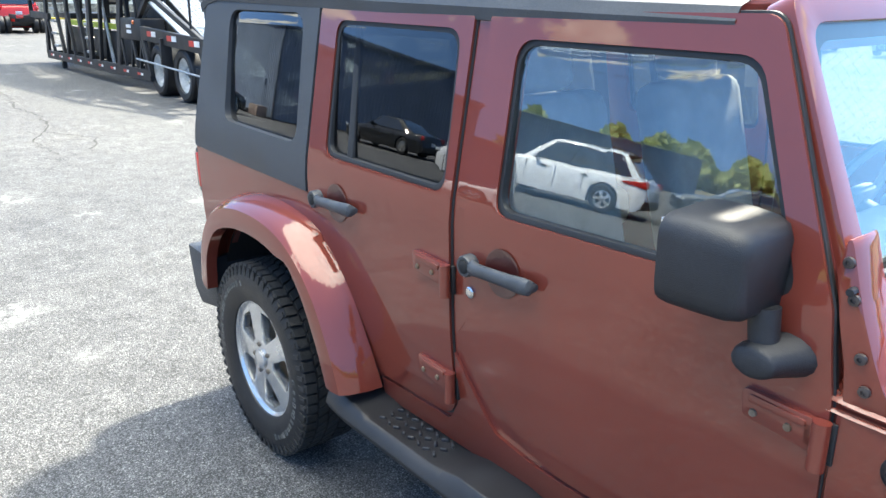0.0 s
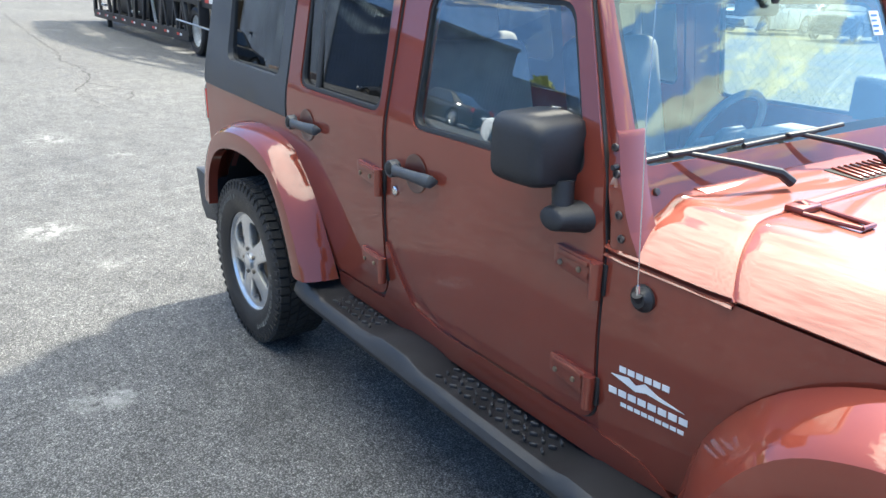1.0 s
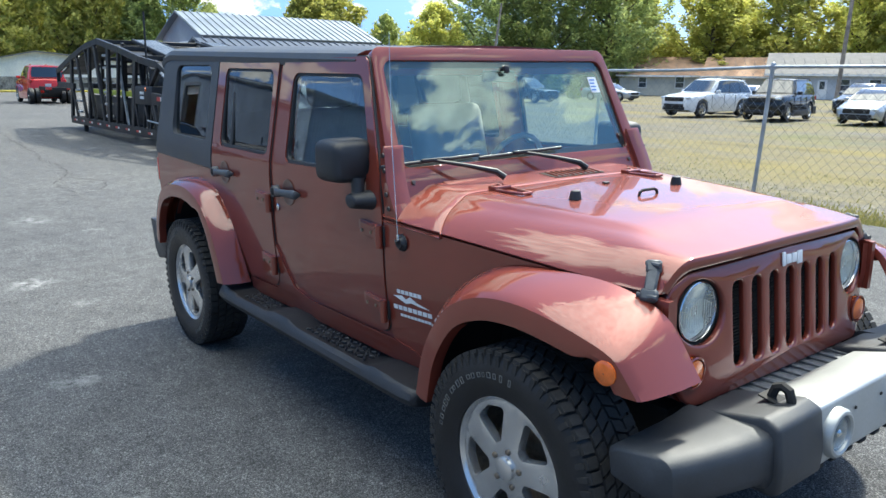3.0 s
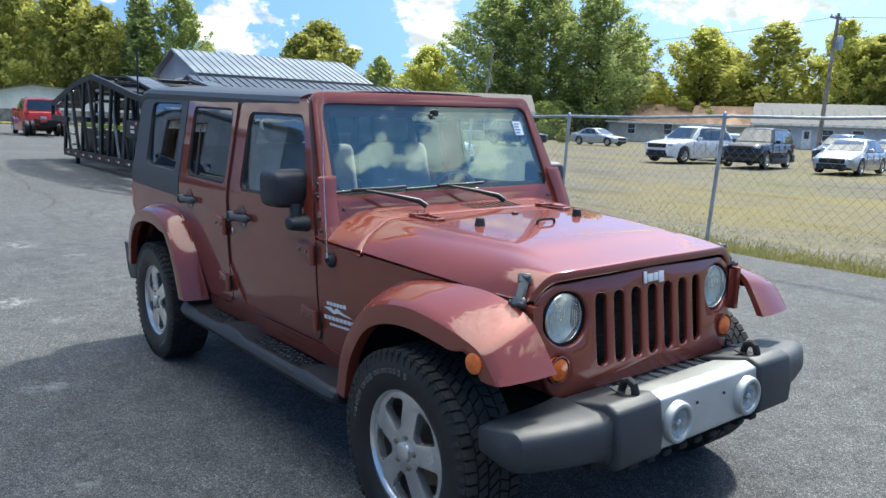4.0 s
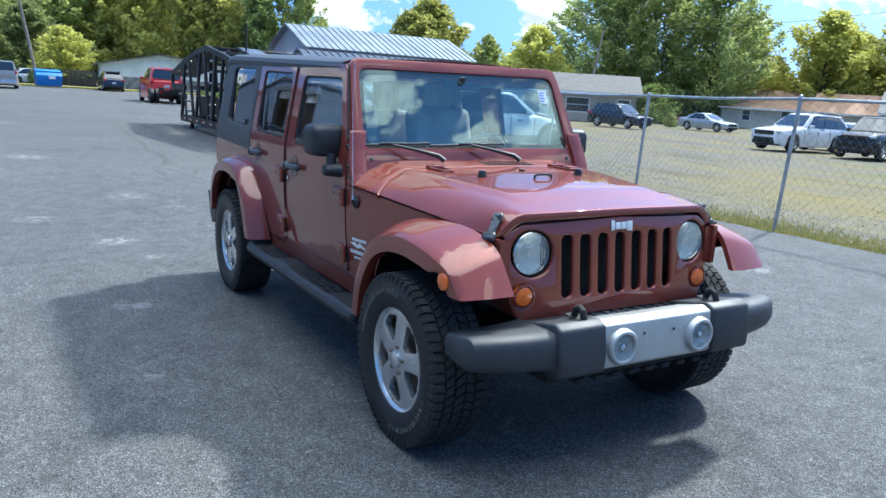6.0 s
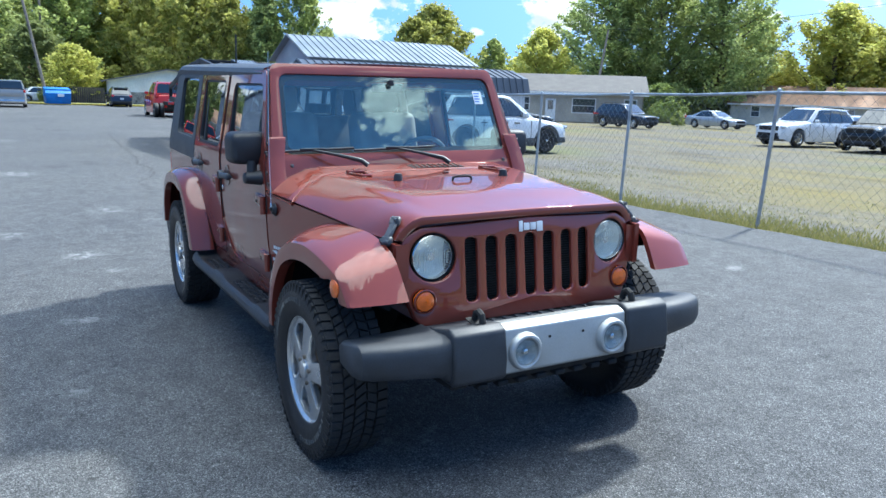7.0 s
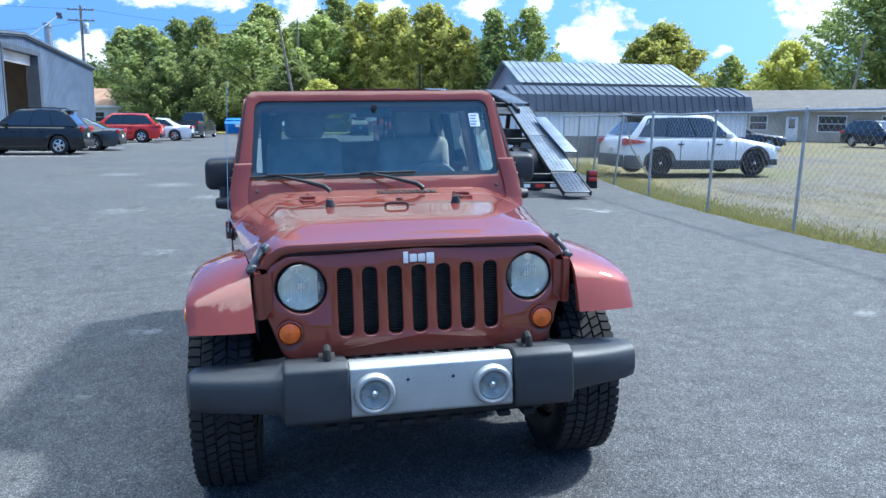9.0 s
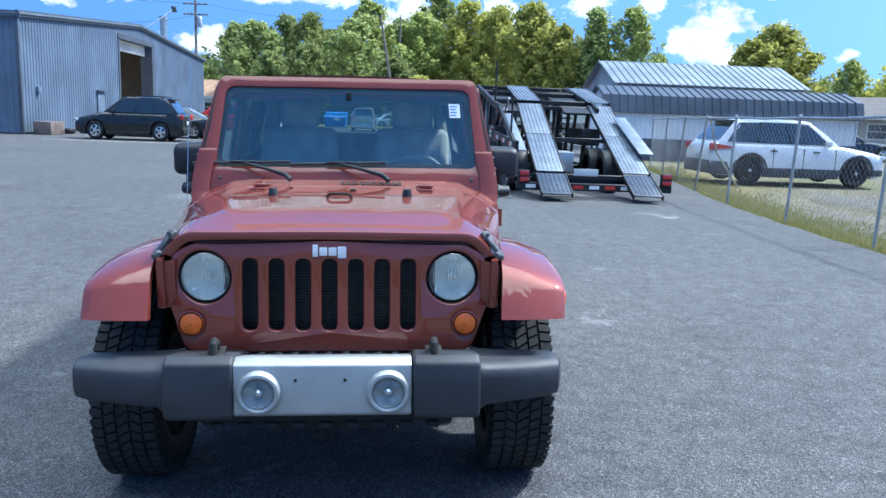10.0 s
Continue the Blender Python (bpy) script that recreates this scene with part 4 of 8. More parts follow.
hood_rows += [lip_row(0.008, 0.003), lip_row(0.020, 0.004), lip_row(0.031, 0.001)]
hood_bm = loft(hood_rows)
bmesh.ops.recalc_face_normals(hood_bm, faces=hood_bm.faces[:])
thicken(hood_bm, 0.014, (-1, 0, -0.25))
part("hood", soften(hood_bm, 0.005, 60), PAINT, jeep)
cow = loft([hood_row(x, 0.10 * (k / 6) ** 1.0) for k, x in enumerate(np.linspace(-0.845, -0.608, 7))])
thicken(cow, 0.02, (0, 0, -1))
cowl = part("cowl", soften(cow, 0.005, 60), PAINT, jeep)
# vent slits
for k in range(9):
    y = 0.0 + 0.033 * k
    part("vent_slat", moved(box((0, 0, 0), (0.10, 0.010, 0.010), 0.004), Matrix.Translation((-0.705, y, hood_z(-0.705) + 0.016)) @ pose(0, 0, 0, 0, 4, -10)), PAINT, cowl)
# thin dark plate below the slats stands in for the shade inside the vent
part("vent_shade_plate", moved(box((0, 0, 0), (0.105, 0.31, 0.004)), Matrix.Translation((-0.705, 0.13, hood_z(-0.705) + 0.0125)) @ pose(0, 0, 0, 0, 4, 0)), DARK, cowl)
part("cowl_strip", moved(box((0, 0, 0), (0.045, 1.04, 0.012), 0.005), Matrix.Translation((-0.80, 0, 1.189)) @ pose(0, 0, 0, 0, 8, 0)), PAINT, cowl)
LATCH = surface("latch_rubber", (0.075, 0.08, 0.085), rough=0.45, var=0.25, scale=20)
# rubber stops, tie-down loop, washer jets, hinges, latches
for y in (-0.305, 0.305):
    z = hood_point(-0.28, y / hw(-0.28, 1.0)).z
    part("hood_stop", join(moved(lathe([(0.024, 0), (0.020, 0.022), (0.017, 0.032), (0.010, 0.034)], 16, "z"), Matrix.Translation((-0.28, y, z)))), BLACK_PLASTIC, jeep, "small black rubber stop")
loop_z = hood_point(-0.185, 0).z
part("tie_down_loop", tube([(-0.185, -0.055, loop_z), (-0.185, -0.05, loop_z + 0.014), (-0.185, -0.035, loop_z + 0.02), (-0.185, 0.035, loop_z + 0.02), (-0.185, 0.05, loop_z + 0.014), (-0.185, 0.055, loop_z)], 0.006), DARK, jeep)
for y in (0.05,):
    part("washer_jet", box((-0.44, y, hood_point(-0.44, y / 0.75).z + 0.004), (0.022, 0.03, 0.010), 0.004), BLACK_PLASTIC, jeep)
for y in (-0.40, 0.40):
    z = hood_point(-0.52, y / 0.76).z
    hh = join(tube([(-0.585, y, z + 0.012), (-0.60, y, z + 0.018), (-0.615, y, z + 0.012)], 0.010), box((-0.595, y, z + 0.010), (0.05, 0.085, 0.018), 0.006),
              tube([(-0.57, y - 0.04, z + 0.006), (-0.44, y - 0.025, z + 0.004)], 0.006), tube([(-0.57, y + 0.04, z + 0.006), (-0.44, y + 0.025, z + 0.004)], 0.006), tube([(-0.44, y - 0.026, z + 0.004), (-0.44, y + 0.026, z + 0.004)], 0.006))
    part("hood_hinge", hh, PAINT, jeep)
for sg in (-1, 1):
    lat = join(beam((0.302, -0.592, 1.084), (0.318, -0.612, 1.052), 0.046, 0.022, 0.006), beam((0.314, -0.606, 1.064), (0.334, -0.650, 1.004), 0.036, 0.018, 0.006),
               beam((0.330, -0.642, 1.012), (0.338, -0.660, 0.978), 0.052, 0.028, 0.008), rod((0.302, -0.664, 0.994), (0.366, -0.656, 0.994), 0.008), rod((0.285, -0.605, 1.076), (0.335, -0.605, 1.076), 0.008))
    part("hood_latch", lat if sg < 0 else flipped(lat), LATCH, jeep, "black rubber hood latch")


for y0 in (-0.28, 0.22):
    piv = Vector((-0.70, y0, 1.205))
    tipm = Vector((ws_x(1.275) + 0.02, y0 - 0.27, 1.285))
    w = part("wiper", tube([piv, piv + Vector((-0.02, -0.03, 0.025)), piv.lerp(tipm, 0.5) + Vector((0, 0, 0.012)), tipm], [0.014, 0.013, 0.009, 0.006]), BLACK_PLASTIC, jeep, "black wiper arm and blade")
    part("wiper_blade", join(tube([(ws_x(1.272) + 0.012, y0 - 0.52, 1.276), (ws_x(1.285) + 0.012, y0 - 0.02, 1.289)], 0.007), box((ws_x(1.28) + 0.022, y0 - 0.26, 1.287), (0.02, 0.14, 0.014), 0.005)), BLACK_PLASTIC, w)


# grille
def gr_x(z):
    return 0.440 - 0.10 * (z - 0.65)


def front_sheet(loops, lift=0.0):
    bm = sheet(loops)
    for v in bm.verts:
        y, z = v.co.x, v.co.z
        v.co = Vector((gr_x(z) + lift - 0.05 * (abs(y) / 0.6) ** 3, y, z))
    return bm


g_out = rounded([(-0.54, 0.635), (0.54, 0.635), (0.610, 0.83), (0.610, 0.935), (0.588, 1.004), (0.515, 1.043), (0.0, 1.062), (-0.515, 1.043), (-0.588, 1.004), (-0.610, 0.935), (-0.610, 0.83)], [0.07, 0.07, 0.12, 0.06, 0.06, 0.06, 0.0, 0.06, 0.06, 0.06, 0.12], 6)
slots = [rounded([(y - 0.0285, 0.722), (y + 0.0285, 0.722), (y + 0.0285, 0.992), (y - 0.0285, 0.992)], 0.0275, 5) for y in [0.0985 * k for k in range(-3, 4)]]
LAMP_Z, LAMP_R = 0.918, 0.100
lamps = [ring2(s * 0.464, LAMP_Z, LAMP_R, 36) for s in (-1, 1)]
sigs = [ring2(s * 0.515, 0.745, 0.046, 24) for s in (-1, 1)]
gbm = front_sheet([g_out] + slots + lamps + sigs)
bmesh.ops.triangulate(gbm, faces=gbm.faces[:])
thicken(gbm, 0.026, (-1, 0, 0))
grille = part("grille", soften(gbm, 0.010, 60, 3), PAINT, jeep)
part("grille_surround", thicken(front_sheet([g_out, shrunk(g_out, 0.035)], -0.040), 0.20, (-1, 0, 0)), PAINT, grille)
RAD = surface("radiator_fins", (0.035, 0.035, 0.033), rough=0.5, metal=0.5, var=0.6, scale=40, fine=300, bump=0.6, bump_scale=220)
radi = part("radiator", box((0.352, 0, 0.86), (0.012, 0.80, 0.34)), RAD, jeep, "black finned radiator behind the slots")
fin_me = mesh_from("fin", box((0, 0, 0), (0.010, 0.80, 0.0035)))
for k in range(30):
    part("fin", fin_me, RAD, radi).location = (0.362, 0, 0.70 + 0.011 * k)
for s in (-1, 1):
    cx = gr_x(LAMP_Z) - 0.05 * (0.464 / 0.6) ** 3
    bez = moved(lathe([(0.101, -0.012), (0.099, -0.022), (0.094, -0.032), (0.089, -0.036)], 40, "x", False), Matrix.Translation((cx, s * 0.464, LAMP_Z)))
    hl = part("headlight", moved(lathe([(0.001, -0.060), (0.03, -0.057), (0.06, -0.048), (0.083, -0.036), (0.089, -0.034)], 40, "x", False), Matrix.Translation((cx, s * 0.464, LAMP_Z))), LAMP_BODY, jeep, "round cloudy headlight")
    part("bezel", bez, DARK, hl)
    part("bulb_shield", moved(lathe([(0.02, -0.05), (0.018, -0.03), (0.002, -0.028)], 18, "x"), Matrix.Translation((cx, s * 0.464, LAMP_Z))), CHROME, hl)
    lens = part("lens", moved(lathe([(0.090, -0.020), (0.085, -0.010), (0.065, 0.001), (0.03, 0.007), (0.002, 0.008)], 40, "x", False), Matrix.Translation((cx, s * 0.464, LAMP_Z))), CLOUDY, hl)
    part("lens_rim", moved(lathe([(0.0935, -0.030), (0.0935, -0.016), (0.0905, -0.013), (0.088, -0.017), (0.088, -0.030)], 40, "x", False), Matrix.Translation((cx, s * 0.464, LAMP_Z))), CHROME, hl)
    lens.visible_shadow = False
    for k in range(-6, 7):
        if abs(k) < 7:
            hgt = math.sqrt(max(0.001, 0.075 ** 2 - (0.0115 * k) ** 2))
            part("flute", moved(box((0, 0, 0), (0.002, 0.0022, hgt * 1.4), 0), Matrix.Translation((cx - 0.018, s * 0.464 + 0.0115 * k, LAMP_Z - 0.2 * hgt))), LAMP_BODY, hl)
    sx = gr_x(0.745) - 0.05 * (0.515 / 0.6) ** 3 + 0.010
    sg = part("turn_signal", moved(lathe([(0.045, -0.02), (0.044, -0.004), (0.040, 0.004), (0.02, 0.008), (0.002, 0.009)], 28, "x", False), Matrix.Translation((sx, s * 0.515, 0.745))), AMBER, jeep, "round amber turn signal")
    part("signal_ring", moved(lathe([(0.046, -0.01), (0.052, 0.004), (0.046, 0.006), (0.044, 0.0)], 28, "x", False), Matrix.Translation((sx, s * 0.515, 0.745))), PAINT, sg)
# nameplate on the grille: four plain pale shapes
for k, (wd, hh, dz) in enumerate(((0.020, 0.046, 0.0), (0.030, 0.032, -0.006), (0.030, 0.032, -0.006), (0.032, 0.044, -0.012))):
    y = (-0.052, -0.022, 0.012, 0.047)[k]
    part("badge_shape", moved(box((0, 0, 0), (0.006, wd, hh), 0.003), Matrix.Translation((gr_x(1.02) + 0.004, y, 1.024 + dz * 0.5)) @ pose(0, 0, 0, 0, -6, 0)), DECAL, grille, "pale silver nameplate shape")


# fenders flares
def flare(crease, attach, centre, lip=0.05, n=44):
    cr, at = curve2(crease, n), curve2(attach, n)
    secs = []
    for c, a in zip(cr, at):
        c, a = Vector(c), Vector(a)
        square = max(0.0, min(1.0, (c.x - centre[0] - 0.30) / 0.15))
        cen = Vector((centre[0], c.y, centre[1] + (c.z - centre[1]) * square))
        inn = (cen - c).normalized()
        out = -inn
        m1 = a.lerp(c, 0.4) + out * 0.010
        m2 = a.lerp(c, 0.85) + out * 0.008
        secs.append([a, m1, m2, c + out * 0.002, c + Vector((0, -0.009, 0)) + inn * 0.006, c + Vector((0, -0.016, 0)) + inn * lip * 0.6, c + Vector((0, -0.014, 0)) + inn * lip, c + Vector((0, 0.03, 0)) + inn * (lip + 0.004), c + Vector((0, 0.034, 0)) + inn * 0.02, a + Vector((0, 0.0, 0)) + inn * 0.03])
    return loft(secs, True, True)


f_crease = [(-0.475, -0.905, 0.495), (-0.415, -0.91, 0.69), (-0.30, -0.905, 0.855), (-0.155, -0.896, 0.930), (0.02, -0.890, 0.952), (0.20, -0.890, 0.938), (0.34, -0.890, 0.912), (0.412, -0.887, 0.886), (0.446, -0.883, 0.852), (0.496, -0.876, 0.785)]
f_attach = [(-0.575, -0.765, 0.495), (-0.525, -0.77, 0.715), (-0.395, -0.755, 0.89), (-0.21, -0.735, 0.988), (0.02, -0.70, 1.014), (0.20, -0.675, 1.012), (0.33, -0.66, 0.982), (0.405, -0.655, 0.945), (0.450, -0.650, 0.892), (0.516, -0.640, 0.785)]
r_crease = [(-3.43, -0.90, 0.60), (-3.37, -0.905, 0.78), (-3.23, -0.91, 0.92), (-3.03, -0.91, 0.985), (-2.78, -0.91, 0.99), (-2.58, -0.91, 0.935), (-2.43, -0.91, 0.81), (-2.335, -0.91, 0.66), (-2.285, -0.905, 0.515)]
r_attach = [(-3.46, -0.78, 0.60), (-3.42, -0.79, 0.815), (-3.27, -0.80, 0.965), (-3.05, -0.80, 1.032), (-2.76, -0.80, 1.037), (-2.54, -0.80, 0.98), (-2.385, -0.80, 0.835), (-2.295, -0.79, 0.67), (-2.25, -0.77, 0.515)]
def raised(crease, up=0.022):
    """Lifts the outer edge between its two ends."""
    k = len(crease) - 1
    return [(x, y, z + up * min(1.0, 3.5 * i / k, 3.5 * (k - i) / k)) for i, (x, y, z) in enumerate(crease)]


ff = both("fender_flare", flare(f_crease, f_attach, (0.0, 0.42), 0.078), PAINT, jeep, "wide maroon fender flare", 24)
both("fender_flare", flare(raised(r_crease, 0.014), r_attach, (-2.946, 0.42), 0.080), PAINT, jeep, "wide maroon fender flare", 24)
for ob, s in zip(ff, (-1, 1)):
    mk = moved(lathe([(0.036, 0.006), (0.035, -0.004), (0.022, -0.009), (0.002, -0.010)], 24, "y", False), Matrix.Translation((0.392, -0.898, 0.838)) @ pose(0, 0, 0, 0, 0, 6))
    part("side_marker", mk if s < 0 else flipped(mk), AMBER, ob, "round amber side marker")
# front inner closing panel between the grille and the flare
both("inner_fender", loft([[(x, -(hw(x, 0.9) - 0.01), z) for z in (0.70, 0.85, 1.0)] for x in (0.02, 0.15, 0.28, 0.335)]), DARK, jeep)


# front bumper
def extrude_y(poly, y0, y1, soft=0.012):
    bm = bmesh.new()
    a = [bm.verts.new((x, y0, z)) for x, z in poly]
    b = [bm.verts.new((x, y1, z)) for x, z in poly]
    n = len(poly)
    for k in range(n):
        bm.faces.new((a[k], a[(k + 1) % n], b[(k + 1) % n], b[k]))
    bm.faces.new(a[::-1])
    bm.faces.new(b)
    bmesh.ops.recalc_face_normals(bm, faces=bm.faces[:])
    return soften(bm, soft, 30, 3) if soft else bm


FOG_BODY = surface("fog_reflector", (0.26, 0.28, 0.28), rough=0.25, metal=0.3, var=0.2, scale=30)
bumper = part("front_bumper", extrude_y([(0.42, 0.50), (0.42, 0.61), (0.62, 0.63), (0.64, 0.50)], -0.52, 0.52, 0.01), BUMPER_PLASTIC, jeep, "black plastic bumper with a silver centre")
plate = part("bumper_plate", extrude_y([(0.52, 0.500), (0.50, 0.652), (0.645, 0.690), (0.692, 0.672), (0.703, 0.50), (0.690, 0.488)], -0.312, 0.305, 0.008), SILVER, bumper, "silver centre plate")
for s in (-1, 1):
    st = extrude_y([(0.46, 0.480), (0.41, 0.630), (0.43, 0.650), (0.655, 0.700), (0.700, 0.680), (0.716, 0.560), (0.712, 0.490), (0.69, 0.474)], -0.545, -0.308, 0.014)
    secs = []
    for y, xf, xr, zt, zb in ((-0.535, 0.692, 0.40, 0.668, 0.488), (-0.57, 0.684, 0.40, 0.660, 0.515), (-0.66, 0.672, 0.41, 0.658, 0.522), (-0.76, 0.648, 0.41, 0.655, 0.524), (-0.83, 0.628, 0.41, 0.654, 0.526), (-0.876, 0.606, 0.41, 0.652, 0.530), (-0.892, 0.572, 0.42, 0.642, 0.542)):
        secs.append([(xr, y, zb + 0.01), (xr - 0.01, y, zt - 0.03), (xr + 0.015, y, zt - 0.012), (xf - 0.055, y, zt + 0.005), (xf - 0.020, y, zt - 0.004), (xf - 0.005, y, zt - 0.018), (xf, y, zt - 0.042), (xf + 0.002, y, zb + 0.035), (xf - 0.014, y, zb), (xf - 0.05, y, zb - 0.008)])
    if s > 0:
        secs = [[(x, y + 0.035 * (-0.535 - y) / 0.357, z) for x, y, z in sec] for sec in secs]
    en = soften(loft(secs, True, True), 0.004, 45)
    for nm, bm in (("bumper_pad", st), ("bumper_end", en)):
        part(nm, bm if s < 0 else flipped(bm), BUMPER_PLASTIC, bumper)
    # the flat dark plate at the hook's foot imitates a shaded slot
    hk = join(tube([(0.585, -0.384, 0.62), (0.585, -0.384, 0.702), (0.594, -0.384, 0.728), (0.614, -0.384, 0.737), (0.634, -0.384, 0.728), (0.643, -0.384, 0.702), (0.644, -0.384, 0.670)], 0.0145), moved(box((0, 0, 0), (0.10, 0.060, 0.006), 0.002), Matrix.Translation((0.605, -0.384, 0.690)) @ pose(0, 0, 0, 0, 12, 0)))
    part("tow_hook", hk if s < 0 else flipped(hk), DARK, bumper, "black steel tow hook on a dark plate for its shaded slot")
    fg = part("fog_light", moved(lathe([(0.001, 0.0), (0.03, 0.003), (0.047, 0.012), (0.052, 0.016)], 32, "x", False), Matrix.Translation((0.699, s * 0.222, 0.578))), FOG_BODY, bumper, "round fog light in a silver bezel")
    part("fog_bezel", moved(lathe([(0.078, 0.0), (0.076, 0.020), (0.070, 0.028), (0.062, 0.030), (0.056, 0.026), (0.052, 0.012), (0.048, 0.006)], 36, "x", False), Matrix.Translation((0.695, s * 0.222, 0.578))), SILVER, fg)
    ln = part("lens", moved(lathe([(0.052, 0.018), (0.04, 0.026), (0.02, 0.030), (0.001, 0.031)], 32, "x", False), Matrix.Translation((0.693, s * 0.222, 0.578))), LENS, fg)
    ln.visible_shadow = False
    part("bulb", moved(lathe([(0.014, 0.0), (0.013, 0.012), (0.006, 0.018)], 14, "x"), Matrix.Translation((0.700, s * 0.222, 0.578))), CHROME, fg)
    part("plate_bolt", moved(lathe([(0.006, 0.0), (0.005, 0.004)], 8, "x"), Matrix.Translation((0.697, s * 0.085 - 0.012, 0.620))), DARK, plate)
part("air_dam", join(extrude_y([(0.48, 0.435), (0.50, 0.49), (0.66, 0.49), (0.64, 0.445)], -0.44, 0.44, 0.008), *[box((0.63, -0.38 + 0.095 * k, 0.437), (0.05, 0.05, 0.025), 0.008) for k in range(9)], box((0.52, 0, 0.415), (0.12, 0.42, 0.05), 0.015)), DARK, bumper)
part("bumper_deck", join(box((0.46, 0, 0.622), (0.14, 0.86, 0.012), 0.003), *[box((0.46, -0.38 + 0.063 * k, 0.631), (0.11, 0.026, 0.010), 0.003) for k in range(13)]), surface("deck_steel", (0.16, 0.17, 0.18), rough=0.4, metal=0.4, var=0.2), bumper)

# rear bumper corner and tail lamps
rb = soften(loft([[(x, y, z) for x, y, z in ((-3.38, yy + 0.05, 0.45), (-3.40, yy + 0.02, 0.69), (-3.64, yy + 0.02, 0.70), (-3.70, yy + 0.05, 0.63), (-3.68, yy + 0.05, 0.47), (-3.60, yy + 0.04, 0.42))] for yy in (-0.90, -0.86, -0.4)], True, True), 0.012, 30)
both("rear_bumper", rb, BUMPER_PLASTIC, jeep)
part("rear_panel", box((-3.585, 0, 0.86), (0.03, 1.52, 0.58), 0.01), PAINT, jeep)
tl = box((-3.612, -0.745, 1.03), (0.055, 0.105, 0.20), 0.012)
tls = both("tail_lamp", tl, BLACK_PLASTIC, jeep)
for ob, s in zip(tls, (-1, 1)):
    part("red_lens", box((-3.618, s * 0.752, 1.03), (0.055, 0.098, 0.16), 0.01), RED_LENS, ob)

# running boards
for s in (-1, 1):
    yo, yi = -0.905, -0.70
    secs = []
    for x, zt, o in ((-2.44, 0.475, 0.03), (-2.42, 0.482, 0.012), (-2.30, 0.484, 0.0), (-2.22, 0.474, 0.0), (-2.18, 0.462, 0.0), (-1.86, 0.460, 0.0), (-1.80, 0.472, 0.0), (-1.74, 0.486, 0.0), (-1.58, 0.486, 0.0), (-1.53, 0.474, 0.0), (-1.48, 0.460, 0.0), (-0.92, 0.456, 0.0), (-0.87, 0.466, 0.0), (-0.82, 0.478, 0.0), (-0.60, 0.468, 0.0), (-0.54, 0.455, 0.01), (-0.525, 0.440, 0.03)):
        secs.append([(x, yi, zt - 0.05), (x, yi, zt), (x, yo + 0.055 + o, zt), (x, yo + 0.03 + o, max(zt, 0.468) + 0.002), (x, yo + 0.008 + o, 0.456), (x, yo + o, 0.432), (x, yo + 0.012 + o, 0.404), (x, yo + 0.05 + o, 0.394)])
    rbm = soften(loft(secs, True, True), 0.004, 50)
    board = part("running_board", rbm if s < 0 else flipped(rbm), BLACK_PLASTIC, jeep, "black plastic running board")
    knobs = []
    for x0, x1 in ((-2.18, -1.86), (-1.47, -0.93)):
        nx = int((x1 - x0) / 0.038)
        for i in range(nx):
            for j in range(4):
                knobs.append(moved(box((0, 0, 0), (0.024, 0.010, 0.014), 0.003, 1), Matrix.Translation((x0 + 0.02 + i * 0.038, -0.725 - 0.036 * j, 0.463)) @ pose(0, 0, 0, 0, 0, 35 if (i + j) % 2 else -35)))
    km = join(*knobs)
    tagged(part("tread_knob", km if s < 0 else flipped(km), BLACK_PLASTIC, board), kind="stuff")
    for x in (-2.1, -1.35, -0.75):
        bkt = box((x, -0.66, 0.45), (0.10, 0.16, 0.05), 0.01)
        part("board_bracket", bkt if s < 0 else flipped(bkt), DARK, board)

# door mirrors
for s in (-1, 1):
    secs = []
    for x, k, dz in ((-1.118, 0.80, 0), (-1.112, 0.97, 0), (-1.09, 1.0, 0), (-1.03, 0.995, 0), (-0.985, 0.96, -0.002), (-0.962, 0.88, -0.004), (-0.95, 0.72, -0.006)):
        lp = rounded([(-0.940, 1.208), (-0.752, 1.200), (-0.752, 1.380), (-0.940, 1.376)], [0.045, 0.035, 0.035, 0.045], 5)
        cy, cz = -0.845, 1.292
        secs.append([(x, cy + (y - cy) * k, cz + (z - cz) * k + dz) for y, z in lp])
    hd = loft(secs, True, True)
    mir = part("door_mirror", hd if s < 0 else flipped(hd), BLACK_PLASTIC, jeep, "black plastic door mirror")
    arm = join(rod((-0.958, -0.835, 1.225), (-0.948, -0.840, 1.150), 0.028, 16, 0.026), soften(loft([[(-0.925 + r * math.cos(a) * 1.25 - 0.02 * (y < -0.85), y, 1.138 + r * 0.9 * math.sin(a)) for a in [k * math.pi / 8 for k in range(16)]] for y, r in ((-0.885, 0.02), (-0.880, 0.032), (-0.86, 0.036), (-0.81, 0.042), (-0.795, 0.048))], True, True), 0.004, 50))
    part("mirror_arm", arm if s < 0 else flipped(arm), BLACK_PLASTIC, mir)
    mg = box((-1.119, -0.845, 1.292), (0.004, 0.145, 0.145), 0.001)
    part("mirror_glass", mg if s < 0 else flipped(mg), CHROME, mir, "mirror glass")

